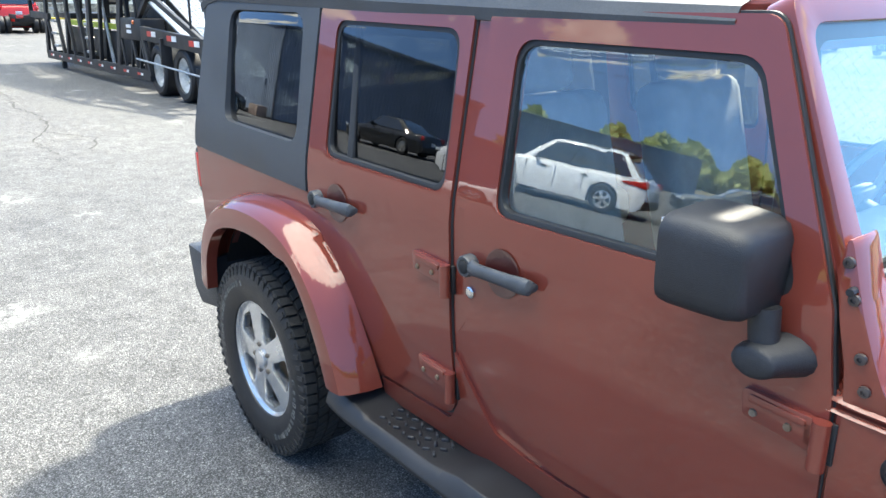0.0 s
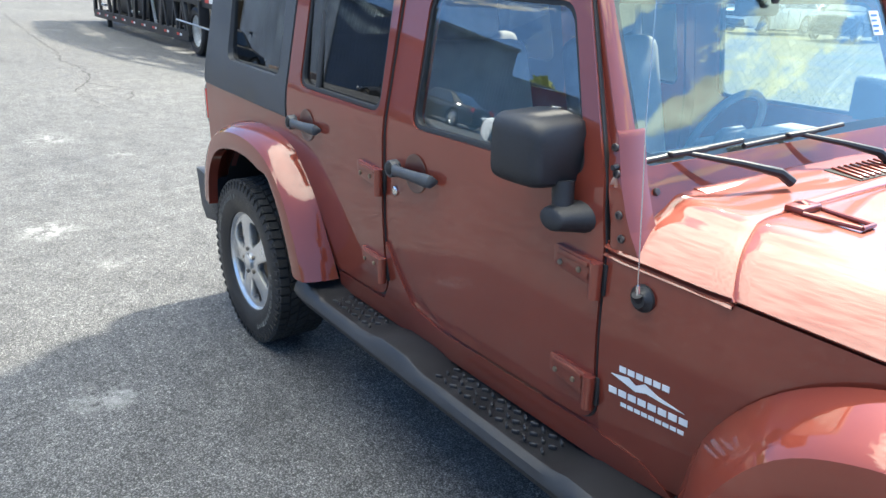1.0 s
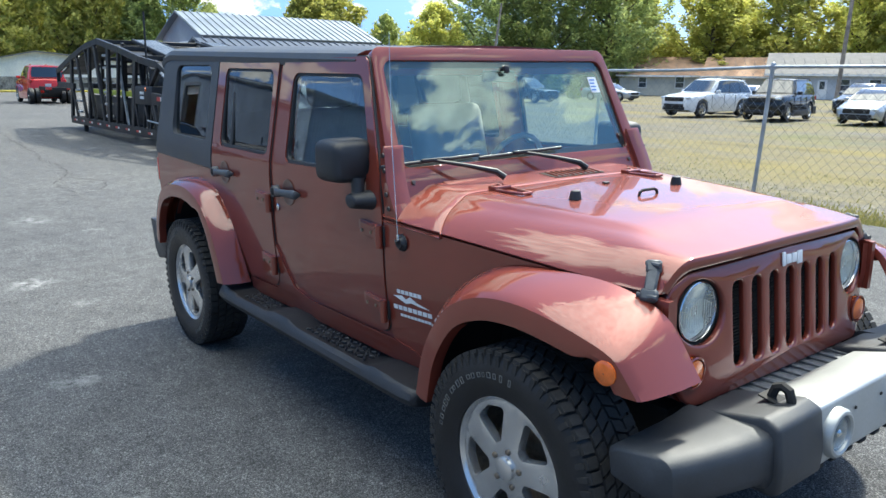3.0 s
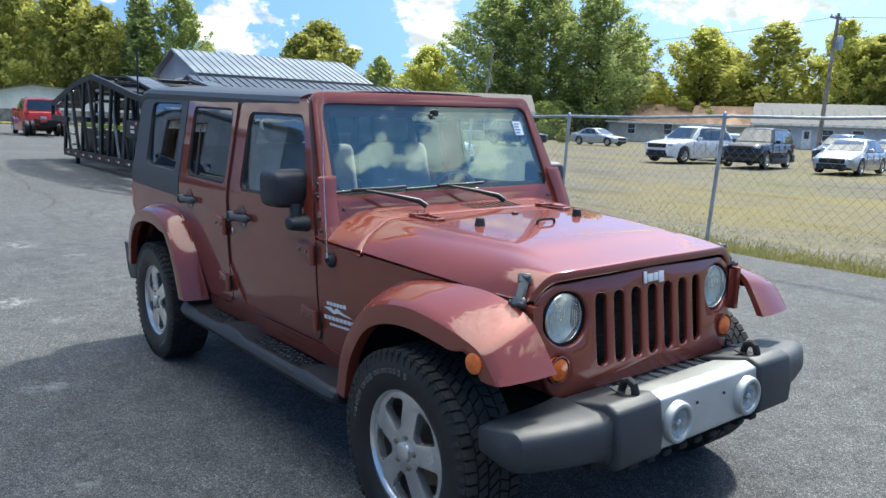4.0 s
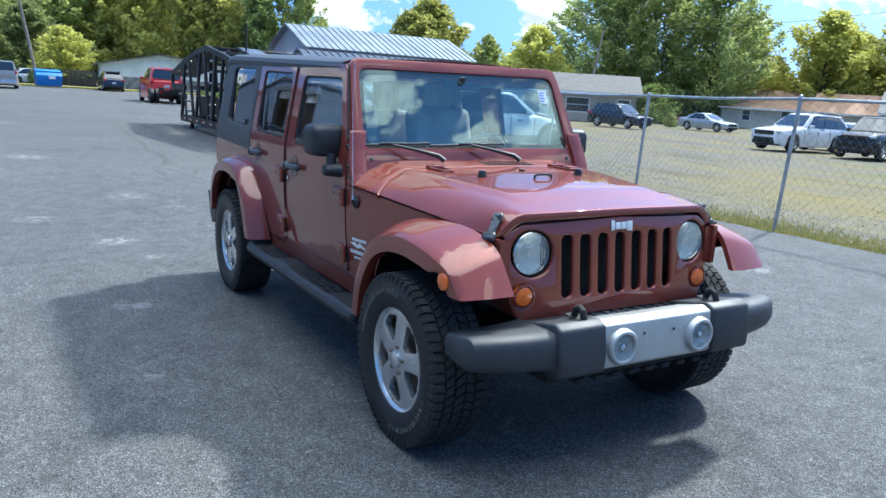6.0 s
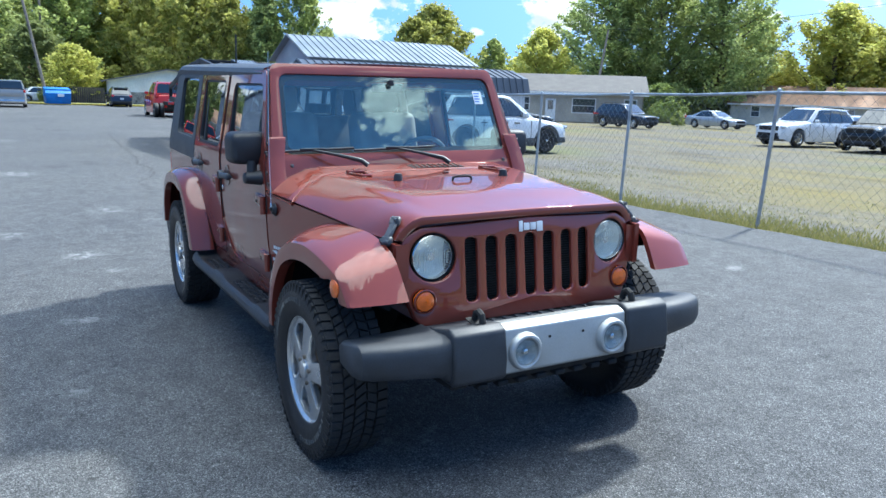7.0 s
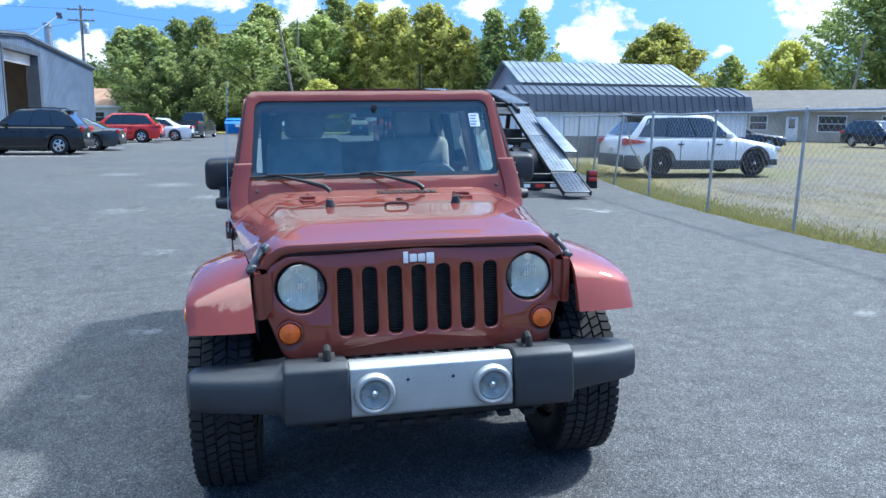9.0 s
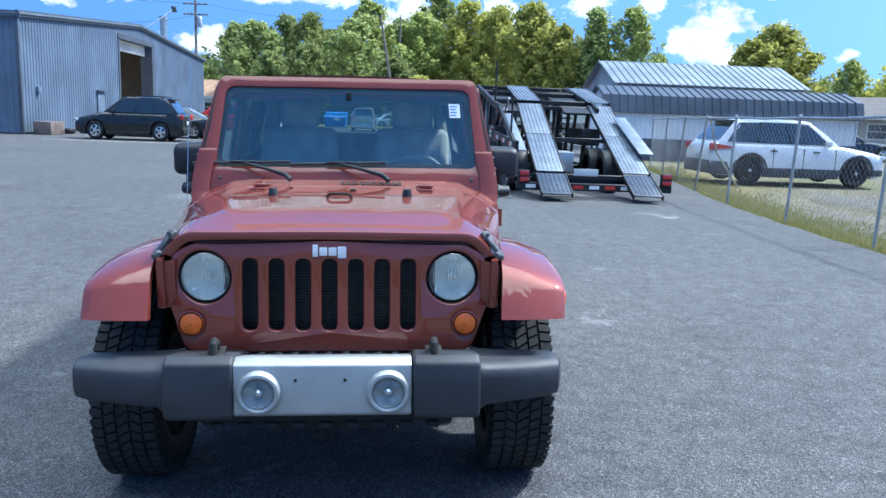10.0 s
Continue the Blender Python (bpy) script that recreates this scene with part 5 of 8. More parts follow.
# aerial on the cowl side
ant_y = -hw(-0.718, 0.995)
aer = part("aerial_base", join(moved(lathe([(0.034, 0.0), (0.033, -0.006), (0.024, -0.012), (0.020, -0.020)], 24), Matrix.Translation((-0.718, ant_y, 0.995))), rod((-0.718, ant_y - 0.012, 0.995), (-0.718, ant_y - 0.022, 1.010), 0.014, 12)), BLACK_PLASTIC, jeep, "black aerial base")
part("aerial_mast", join(rod((-0.718, ant_y - 0.02, 1.005), (-0.721, ant_y - 0.02, 1.03), 0.006, 8), tube([(-0.721, ant_y - 0.02, 1.03), (-0.76, ant_y - 0.01, 1.4), (-0.79, ant_y + 0.01, 1.78)], [0.0017, 0.0014, 0.001], 6)), CHROME, aer, "thin steel aerial mast")

# side nameplates: plain pale bars and a ridge shape
for s in (-1, 1):
    def decal(name, loops):
        bm = sheet(loops)
        for v in bm.verts:
            v.co.y = -(hw(v.co.x, v.co.z) + 0.0015)
        thicken(bm, 0.0012, (0, 1, 0))
        if s > 0:
            for v in bm.verts:
                v.co.y = -v.co.y
            bmesh.ops.reverse_faces(bm, faces=bm.faces[:])
        part(name, bm, DECAL, jeep, "silver plain decal")
    for x0, x1, z0, z1, n in ((-0.762, -0.622, 0.786, 0.802, 6), (-0.790, -0.570, 0.717, 0.735, 8), (-0.755, -0.580, 0.690, 0.701, 9)):
        pitch = (x1 - x0) / n
        for k in range(n):
            decal("decal_bar", [[(x0 + pitch * k, z0), (x0 + pitch * (k + 0.80), z0), (x0 + pitch * (k + 0.80), z1), (x0 + pitch * k, z1)]])
    decal("decal_ridge", [[(-0.785, 0.772), (-0.735, 0.779), (-0.715, 0.766), (-0.69, 0.781), (-0.655, 0.764), (-0.585, 0.748), (-0.64, 0.751), (-0.685, 0.757), (-0.715, 0.749)]])

# cabin
part("dashboard", join(box((-1.06, 0, 1.10), (0.34, 1.36, 0.17), 0.05), box((-1.10, 0.36, 1.185), (0.22, 0.34, 0.06), 0.03)), DASH, jeep, "grey dashboard")
ringb = lathe([(0.19 + 0.014 * math.cos(a), 0.014 * math.sin(a)) for a in [k * math.pi / 4 for k in range(9)]], 36, "x", False)
wheel_pose = Matrix.Translation((-1.36, 0.37, 1.14)) @ pose(0, 0, 0, 0, 24, 0)
part("steering_wheel", join(moved(ringb, wheel_pose), moved(join(box((0.02, 0, 0), (0.05, 0.16, 0.12), 0.03), box((0.005, 0, 0), (0.02, 0.36, 0.035), 0.008), box((0.005, 0, -0.09), (0.02, 0.04, 0.18), 0.008)), wheel_pose), rod((-1.34, 0.37, 1.13), (-1.1, 0.37, 1.05), 0.03, 10)), DASH, jeep, "dark grey steering wheel")
for y in (-0.37, 0.37):
    seat = join(box((-1.62, y, 0.86), (0.50, 0.52, 0.16), 0.06, 3), moved(box((0, 0, 0), (0.14, 0.50, 0.62), 0.06, 3), Matrix.Translation((-1.89, y, 1.16)) @ pose(0, 0, 0, 0, -14, 0)), moved(box((0, 0, 0), (0.10, 0.26, 0.18), 0.04, 3), Matrix.Translation((-1.985, y, 1.555)) @ pose(0, 0, 0, 0, -10, 0)))
    part("front_seat", seat, SEAT, jeep, "grey cloth front seat")
part("rear_bench", join(box((-2.55, 0, 0.88), (0.45, 1.2, 0.18), 0.06, 3), moved(box((0, 0, 0), (0.14, 1.2, 0.55), 0.06, 3), Matrix.Translation((-2.80, 0, 1.15)) @ pose(0, 0, 0, 0, -12, 0))), SEAT, jeep, "grey cloth rear bench")
part("roll_bar", join(*[tube([(-2.02, s * 0.60, 0.7), (-2.02, s * 0.60, 1.35), (-2.02, s * 0.55, 1.60), (-2.02, s * 0.45, 1.66), (-2.02, 0, 1.66)], 0.035, 10) for s in (-1, 1)], *[tube([(-1.40, s * 0.57, 1.645), (-2.02, s * 0.55, 1.65), (-3.2, s * 0.55, 1.66), (-3.4, s * 0.58, 1.2)], 0.033, 10) for s in (-1, 1)]), DASH, jeep)
part("headliner", box((-2.3, 0, 1.700), (2.3, 1.30, 0.015), 0.004), surface("pale_headliner", (0.55, 0.54, 0.52), rough=0.95, var=0.08), jeep)

# wheels
def tyre_mesh():
    prof = [(0.232, -0.098), (0.238, -0.110), (0.262, -0.120), (0.30, -0.129), (0.335, -0.128), (0.362, -0.122), (0.376, -0.114), (0.3795, -0.095), (0.381, 0.0), (0.3795, 0.095), (0.376, 0.114), (0.362, 0.122), (0.335, 0.128), (0.30, 0.129), (0.262, 0.120), (0.238, 0.110), (0.232, 0.098)]
    return mesh_from("tyre", lathe(prof, 72, "y", False))


def tread_mesh(rows=58):
    verts, faces = [], []
    def block(a0, a1, y0, y1, r0, r1, sk):
        i = len(verts)
        for r in (r0, r1):
            k = 0.0 if r == r0 else 0.0018
            for a, y in ((a0 + k, y0 + k), (a1 - k, y0 + k), (a1 - k, y1 - k), (a0 + k, y1 - k)):
                aa = a + sk * (y - y0)
                verts.append((r * math.cos(aa), y, r * math.sin(aa)))
        faces.extend([(i + 4, i + 5, i + 6, i + 7), (i, i + 1, i + 5, i + 4), (i + 1, i + 2, i + 6, i + 5), (i + 2, i + 3, i + 7, i + 6), (i + 3, i, i + 4, i + 7)])
    p = 2 * math.pi / rows
    for k in range(rows):
        a = k * p
        for s in (-1, 1):
            ys = sorted((s * 0.119, s * 0.074))
            j = 0.45 if s > 0 else 0.0
            block(a + j * p, a + (j + 0.80) * p, ys[0], ys[1], 0.372, 0.3915, 0.25 * s)
            ys = sorted((s * 0.069, s * 0.028))
            block(a + (0.2 + j) * p, a + (1.02 + j) * p, ys[0], ys[1], 0.376, 0.3925, -1.1 * s)
        block(a, a + 0.80 * p, -0.023, 0.023, 0.377, 0.3930, 1.6)
        for s in (-1, 1):
            ys = sorted((s * 0.127, s * 0.116))
            block(a + 0.1 * p, a + 0.55 * p, ys[0], ys[1], 0.345, 0.381, 0.0)
    me = bpy.data.meshes.new("tread")
    me.from_pydata(verts, [], faces)
    bm = bmesh.new()
    bm.from_mesh(me)
    bmesh.ops.recalc_face_normals(bm, faces=bm.faces[:])
    bm.to_mesh(me)
    bm.free()
    return me


def mark_mesh():
    """Plain raised pale bars round the sidewall, in two groups."""
    bms = []
    r = random.Random(9)
    for start, n in ((272, 17), (100, 14)):
        for k in range(n):
            c = Matrix.Rotation(radians(start + k * 5.4 + r.uniform(-1.2, 1.2)), 4, "Y")
            w, h = r.uniform(0.008, 0.017), r.choice((0.014, 0.016, 0.021))
            hollow = [box((dx, 0, dz), size) for dx, dz, size in ((-w / 2, 0, (0.0028, 0.0022, h)), (w / 2, 0, (0.0028, 0.0022, h)), (0, h / 2, (w, 0.0022, 0.0028)), (0, -h / 2, (w, 0.0022, 0.0028)))]
            bms.append(moved(join(*hollow), c @ Matrix.Translation((0, -0.1292, 0.312))))
    return mesh_from("sidewall_mark", join(*bms))


def rim_mesh():
    holes = []
    for k in range(5):
        c = radians(90 + 36 + 72 * k)
        pts = [(0.086, -0.17), (0.200, -0.385), (0.208, 0.0), (0.200, 0.385), (0.086, 0.17)]
        holes.append(rounded([(r * math.cos(c + a), r * math.sin(c + a)) for r, a in pts], [0.015, 0.02, 0.0, 0.02, 0.015], 4))
    bm = sheet([ring2(0, 0, 0.222, 80)] + holes)
    bm = sliced(sliced(bm, -0.22, 0.22, 0.045, 0), -0.22, 0.22, 0.045, 2)
    for v in bm.verts:
        r = math.hypot(v.co.x, v.co.z)
        v.co.y = -0.104 + 0.016 * (r / 0.222) ** 2 - 0.006 * (r / 0.222) ** 6
    thicken(bm, 0.035, (0, 1, 0))
    soften(bm, 0.006, 60, 2)
    lip = lathe([(0.216, -0.070), (0.222, -0.094), (0.236, -0.105), (0.240, -0.101), (0.233, -0.088), (0.226, 0.0), (0.232, 0.095)], 72, "y", False)
    return mesh_from("wheel", join(bm, lip))


tyre_me, tread_me, mark_me, rim_me = tyre_mesh(), tread_mesh(), mark_mesh(), rim_mesh()
nut_me = mesh_from("lug_nut", lathe([(0.0105, 0.0), (0.0105, -0.006), (0.007, -0.010)], 8))
barrel_me = mesh_from("barrel", lathe([(0.2145, -0.070), (0.205, -0.02), (0.203, 0.05), (0.214, 0.09)], 48, "y", False))
BARREL = surface("brake_dusted_barrel", (0.10, 0.075, 0.05), rough=0.5, metal=0.5, var=0.45, scale=14, second=(0.20, 0.16, 0.12))
cap_me = mesh_from("centre_cap", lathe([(0.040, 0.0), (0.038, -0.010), (0.030, -0.014), (0.004, -0.016)], 28, "y", True))
disc_me = mesh_from("brake_disc", lathe([(0.05, 0.0), (0.155, 0.0), (0.155, 0.024), (0.05, 0.024)], 40, "y", True))
for n, (wx, side, spin) in enumerate(((0.0, -1, 8), (-2.946, -1, -14), (0.0, 1, 20), (-2.946, 1, 40))):
    wh = part("wheel", rim_me, ALLOY, jeep, "five-spoke alloy wheel with an all-terrain tyre")
    wh.matrix_basis = pose(wx, side * 0.775 - (0.018 if wx == 0 else 0.0), 0.389, 0, 0, 0 if side < 0 else 180) @ pose(0, 0, 0, 0, spin, 0)
    part("tyre", tyre_me, RUBBER, wh)
    tagged(part("tread", tread_me, TREAD, wh), kind="stuff")
    tagged(part("sidewall_mark", mark_me, SIDEWALL_MARK, wh), kind="stuff")
    part("brake_disc", disc_me, RUST, wh)
    part("barrel", barrel_me, BARREL, wh, "dusty brown wheel barrel")
    part("centre_cap", cap_me, ALLOY, wh).location = (0, -0.104, 0)
    for k in range(5):
        a = radians(90 + 72 * k)
        nut = part("lug_nut", nut_me, BARREL, wh)
        nut.location = (0.060 * math.cos(a), -0.100, 0.060 * math.sin(a))
# ---- chain-link fence ----
GALV = surface("galvanised_steel", (0.42, 0.44, 0.45), rough=0.45, metal=0.8, var=0.15, scale=6)
WIRE = surface("fence_wire", (0.30, 0.31, 0.31), rough=0.5, metal=0.6, var=0.1)
POSTS = [(7.8, 6.45, 0, 0), (4.9, 6.35, 0, 0.02), (2.05, 6.35, 0.02, 0), (-0.75, 6.38, -0.03, 0.02), (-3.55, 6.47, 0.10, 0.0), (-6.40, 6.68, 0.05, 0.02), (-9.05, 6.86, 0.06, 0.02), (-11.75, 7.06, 0.03, 0.0), (-14.4, 7.45, 0.22, 0.05), (-17.2, 8.05, 0.20, 0.05), (-20.2, 8.75, 0.08, 0.0), (-23.4, 9.45, 0.0, 0.0)]
FENCE_H = 1.72
fence = thing("fence", pose(0, 0, 0), "galvanised chain-link fence with leaning posts at the asphalt edge", "fence")
tops = []
for x, y, lx_, ly_ in POSTS:
    z = ground_z(x, y)
    top = Vector((x + lx_ * 1.0, y + ly_, FENCE_H + z))
    tops.append(top)
    p = part("fence_post", join(tube([(x, y, z - 0.1), (x, y, z + 0.02), top], 0.025, 12)), GALV, fence)
    part("post_cap", join(moved(lathe([(0.029, 0.0), (0.029, 0.03), (0.018, 0.05), (0.004, 0.056)], 12, "z"), Matrix.Translation(top)), box((top.x, top.y, top.z - 0.02), (0.09, 0.03, 0.03), 0.006)), GALV, p)
for a, b in zip(tops, tops[1:]):
    mid = a.lerp(b, 0.5) + Vector((0, 0, -0.02))
    part("top_rail", tube([a, mid, b], 0.021, 10), GALV, fence)


def links(i):
    """The woven diamonds of one bay, as thin three-sided wires."""
    (x0, y0, lx0, ly0), (x1, y1, lx1, ly1) = POSTS[i], POSTS[i + 1]
    z0, z1 = ground_z(x0, y0), ground_z(x1, y1)
    ln = math.hypot(x1 - x0, y1 - y0)
    cell = 0.066
    nx, nz = int(ln / cell), int((FENCE_H + 0.03) / (cell * 1.0))
    verts, faces = [], []
    def at(u, v):
        t = u / nx
        h = 0.03 + v / nz * (FENCE_H + 0.02)
        k = h / FENCE_H
        return Vector((x0 + (x1 - x0) * t + (lx0 + (lx1 - lx0) * t) * k, y0 + (y1 - y0) * t + (ly0 + (ly1 - ly0) * t) * k + 0.025 + 0.02 * math.sin(5 * t + i) * math.sin(3 * k), z0 + (z1 - z0) * t + h - 0.02 * math.sin(math.pi * t)))
    r = 0.0014
    def wire(p, q):
        d = (q - p).normalized()
        s = d.cross(Vector((0, 1, 0))).normalized() * r
        k = len(verts)
        off = Vector((0, r, 0))
        for c in (p, q):
            verts.extend([tuple(c + s - off * 0.6), tuple(c - s - off * 0.6), tuple(c + off)])
        faces.extend([(k, k + 1, k + 4, k + 3), (k + 1, k + 2, k + 5, k + 4), (k + 2, k, k + 3, k + 5)])
    for u in range(nx):
        for v in range(nz):
            if (u + v) % 2 == 0:
                wire(at(u, v), at(u + 1, v + 1))
            else:
                wire(at(u + 1, v), at(u, v + 1))
    for u in range(nx):
        if (u + nz) % 2 == 0:
            wire(at(u, nz), at(u + 0.35, nz + 0.7))
    me = bpy.data.meshes.new("link_mesh")
    me.from_pydata(verts, [], faces)
    return me


for i in range(len(POSTS) - 1):
    tagged(part("link_mesh", links(i), WIRE, fence), kind="stuff")
# a broken stay that leans on the fence behind the white car
solid("loose_pole", tube([(-15.9, 9.2, 0.0), (-15.1, 8.2, 0.9), (-14.6, 7.75, 1.75)], 0.022, 8), GALV, "dark leaning steel pole behind the fence", "pole")
# ---- buildings ----
GREY_METAL = surface("grey_sheet_metal", (0.15, 0.19, 0.25), rough=0.55, metal=0.15, var=0.12, scale=0.6, fine=9)
GREY_DARK = surface("grey_trim", (0.09, 0.105, 0.13), rough=0.5, metal=0.1, var=0.15, scale=1)
WHITE_SIDING = surface("white_siding", (0.72, 0.74, 0.76), rough=0.6, var=0.08, scale=0.8, fine=12)
ROOF_LIGHT = surface("light_metal_roof", (0.20, 0.23, 0.26), rough=0.5, metal=0.25, var=0.12, scale=0.8)
ROOF_DARK = surface("dark_metal_roof", (0.060, 0.075, 0.10), rough=0.5, metal=0.2, var=0.15, scale=0.8)
BLOCK = surface("dark_block", (0.10, 0.105, 0.115), rough=0.9, var=0.25, scale=3, bump=0.4, bump_scale=30)
SHINGLE = surface("tan_shingles", (0.36, 0.22, 0.14), rough=0.9, var=0.2, scale=1.2, fine=20)
SHINGLE_GREY = surface("grey_shingles", (0.17, 0.165, 0.16), rough=0.9, var=0.2, scale=1.2, fine=20)
BEIGE = surface("beige_siding", (0.52, 0.49, 0.40), rough=0.75, var=0.1, scale=0.8, fine=8)
CREAM = surface("cream_wall", (0.82, 0.79, 0.70), rough=0.75, var=0.1, scale=0.5, fine=8)
STONE = surface("field_stone", (0.26, 0.24, 0.21), rough=0.9, var=0.5, scale=2.2, fine=9, bump=0.6, bump_scale=6)
HOUSE_GLASS = surface("house_window", (0.03, 0.04, 0.05), rough=0.08, var=0.1, coat=1.0)
WHITE_TRIM = surface("white_trim", (0.78, 0.78, 0.76), rough=0.6, var=0.05)
TAN_BRICK = surface("tan_brick", (0.36, 0.27, 0.20), rough=0.9, var=0.2, scale=2)
WOOD_DARK = surface("weathered_fence_wood", (0.085, 0.07, 0.055), rough=0.9, var=0.3, scale=2)
INSIDE = surface("workshop_inside", (0.10, 0.078, 0.06), rough=0.9, var=0.2, scale=1)


def wall_frame(a, b):
    """A pose whose x runs along a wall from a to b, and whose -y looks out to its right."""
    d = Vector((b[0] - a[0], b[1] - a[1]))
    return Matrix.Translation((a[0], a[1], 0)) @ pose(0, 0, 0, 0, 0, math.degrees(math.atan2(d.y, d.x))), d.length


def ribbed(width, height_at, pitch, depth, x0=0.0):
    """A sheet-metal wall with trapezoid ribs, standing in the xz plane and facing -y."""
    bm = bmesh.new()
    xs_ = []
    x = x0
    while x < x0 + width - 1e-6:
        for f, d in ((0.0, 0.0), (0.62, 0.0), (0.70, 1.0), (0.92, 1.0)):
            if x + f * pitch <= x0 + width:
                xs_.append((x + f * pitch, -depth * d))
        x += pitch
    xs_.append((x0 + width, 0.0))
    prev = None
    for x, y in xs_:
        lo, hi = height_at(x)
        cur = (bm.verts.new((x, y, lo)), bm.verts.new((x, y, hi)))
        if prev:
            bm.faces.new((prev[0], cur[0], cur[1], prev[1]))
        prev = cur
    thicken(bm, 0.04, (0, 1, 0))
    return bm


def window(parent, m, w, h, trim, glass_mat, bars=1, proud=0.03):
    """A framed window set on a wall at the pose m (its -y looks out)."""
    fr = sheet([[(-w / 2, 0), (w / 2, 0), (w / 2, h), (-w / 2, h)], [(-w / 2 + 0.08, 0.08), (w / 2 - 0.08, 0.08), (w / 2 - 0.08, h - 0.08), (-w / 2 + 0.08, h - 0.08)]])
    thicken(fr, 0.06 + proud, (0, 1, 0))
    win = part("window", moved(fr, m @ Matrix.Translation((0, -proud, 0))), trim, parent)
    part("pane", moved(box((0, -0.004, h / 2), (w - 0.14, 0.01, h - 0.14)), m), glass_mat, win)
    for k in range(bars):
        part("glazing_bar", moved(box((0, -proud * 0.7, h * (k + 1) / (bars + 1)), (w - 0.1, 0.03, 0.05)), m), trim, win)
    return win


# the big grey workshop with an open roller door
shop = thing("workshop", pose(-33.0, -16.4, 0), "large grey corrugated metal workshop with an open roller door", "building")
# long wall towards the lot, gable above; local x runs back along it
L_SHOP, RIDGE_X = 34.5, 16.8


def eave_at(x):
    """Height of the roof edge along the lot-side wall, from the corner (x = 0) back."""
    return 5.3 + 1.25 * x / RIDGE_X if x < RIDGE_X else 6.55 - 1.0 * (x - RIDGE_X) / (L_SHOP - RIDGE_X)


rot = pose(0, 0, 0, 0, 0, 180)
d0, d1, dh = 12.8, 20.0, 5.5
front = join(ribbed(d0, lambda x: (0.05, eave_at(x)), 0.30, 0.035), ribbed(L_SHOP - d1, lambda x: (0.05, eave_at(x)), 0.30, 0.035, d1), ribbed(d1 - d0, lambda x: (dh, eave_at(x)), 0.30, 0.035, d0))
part("front_wall", moved(front, rot), GREY_METAL, shop)
part("end_wall", moved(ribbed(12.0, lambda x: (0.05, 5.3), 0.30, 0.035), Matrix.Translation((0, -12, 0)) @ pose(0, 0, 0, 0, 0, 90)), GREY_METAL, shop)
part("back_wall", box((-34.5, -6, 2.6), (0.1, 12, 5.2)), GREY_METAL, shop)
roof = bmesh.new()
vr = [[roof.verts.new((-x, y, eave_at(x) + 0.06)) for y in (0.25, -12.2)] for x in (-0.2, RIDGE_X, L_SHOP + 0.2)]
for a, b in zip(vr, vr[1:]):
    roof.faces.new((a[0], a[1], b[1], b[0]))
part("roof", thicken(roof, 0.08, (0, 0, -1)), ROOF_LIGHT, shop)
trim_pts = [(0.2, 5.29), (-RIDGE_X, 6.55), (-L_SHOP - 0.2, 5.55)]
for (xa, za), (xb, zb) in zip(trim_pts, trim_pts[1:]):
    part("fascia", beam((xa, 0.12, za), (xb, 0.12, zb), 0.12, 0.28), GREY_DARK, shop)
part("rear_wall", moved(ribbed(34.5, lambda x: (0.05, eave_at(34.5 - x) if x <= 34.5 else 5.3), 0.60, 0.035), Matrix.Translation((-34.5, -12, 0))), GREY_METAL, shop)
part("annex_wall", moved(ribbed(26.0, lambda x: (0.05, 3.5), 0.30, 0.035), Matrix.Translation((-0.4, -38, 0)) @ pose(0, 0, 0, 0, 0, 90)), GREY_METAL, shop)
part("annex_roof", box((-8.4, -25, 3.55), (16.4, 26.4, 0.12), 0.02), ROOF_LIGHT, shop)
part("annex_wall", box((-8.4, -37.9, 1.75), (16.0, 0.15, 3.5)), GREY_METAL, shop)
part("fascia", beam((0.12, 0.2, 5.27), (0.12, -12, 5.27), 0.12, 0.28), GREY_DARK, shop)
part("corner_trim", box((0.02, 0.02, 2.6), (0.16, 0.16, 5.2), 0.01), GREY_DARK, shop)
# the door opening: reveal, half-raised roller door, dim room with strip lights
part("door_reveal", join(box((-d0 - 0.12, -0.35, dh / 2), (0.24, 0.8, dh)), box((-d1 + 0.25, -0.35, dh / 2), (0.5, 0.8, dh)), box((-(d0 + d1) / 2, -0.35, dh + 0.1), (d1 - d0, 0.8, 0.3))), GREY_DARK, shop)
rdoor = part("roller_door", box((-(d0 + d1) / 2, -0.5, dh - 0.35), (d1 - d0 - 0.7, 0.06, 0.7)), CREAM, shop)
for k in range(4):
    part("door_slat", box((-(d0 + d1) / 2, -0.46, dh - 0.62 + 0.17 * k), (d1 - d0 - 0.75, 0.03, 0.15), 0.01), CREAM, rdoor)
part("inside_room", join(box((-(d0 + d1) / 2, -9.5, 2.8), (10.4, 0.1, 5.6)), box((-d0 + 1.6, -5, 2.8), (0.1, 9, 5.6)), box((-d1 - 1.6, -5, 2.8), (0.1, 9, 5.6)), box((-(d0 + d1) / 2, -5, 5.62), (10.4, 9, 0.1))), INSIDE, shop)
STRIP = bpy.data.materials.new("strip_light")
STRIP.use_nodes = True
sb = STRIP.node_tree.nodes["Principled BSDF"]
sb.inputs["Emission Color"].default_value, sb.inputs["Emission Strength"].default_value = (1.0, 0.93, 0.8, 1), 7.0
for yy, xx in ((-3.0, -16.6), (-5.5, -17.4)):
    part("strip_light", box((xx, yy, 4.3), (2.4, 0.12, 0.08), 0.02), STRIP, shop, "lit fluorescent strip light")
part("side_door", moved(box((0, 0, 1.05), (1.0, 0.05, 2.1), 0.01), Matrix.Translation((-9.6, 0.06, 0))), GREY_METAL, shop)
part("door_hood", box((-9.6, 0.14, 2.2), (1.3, 0.22, 0.06), 0.01), GREY_DARK, shop)
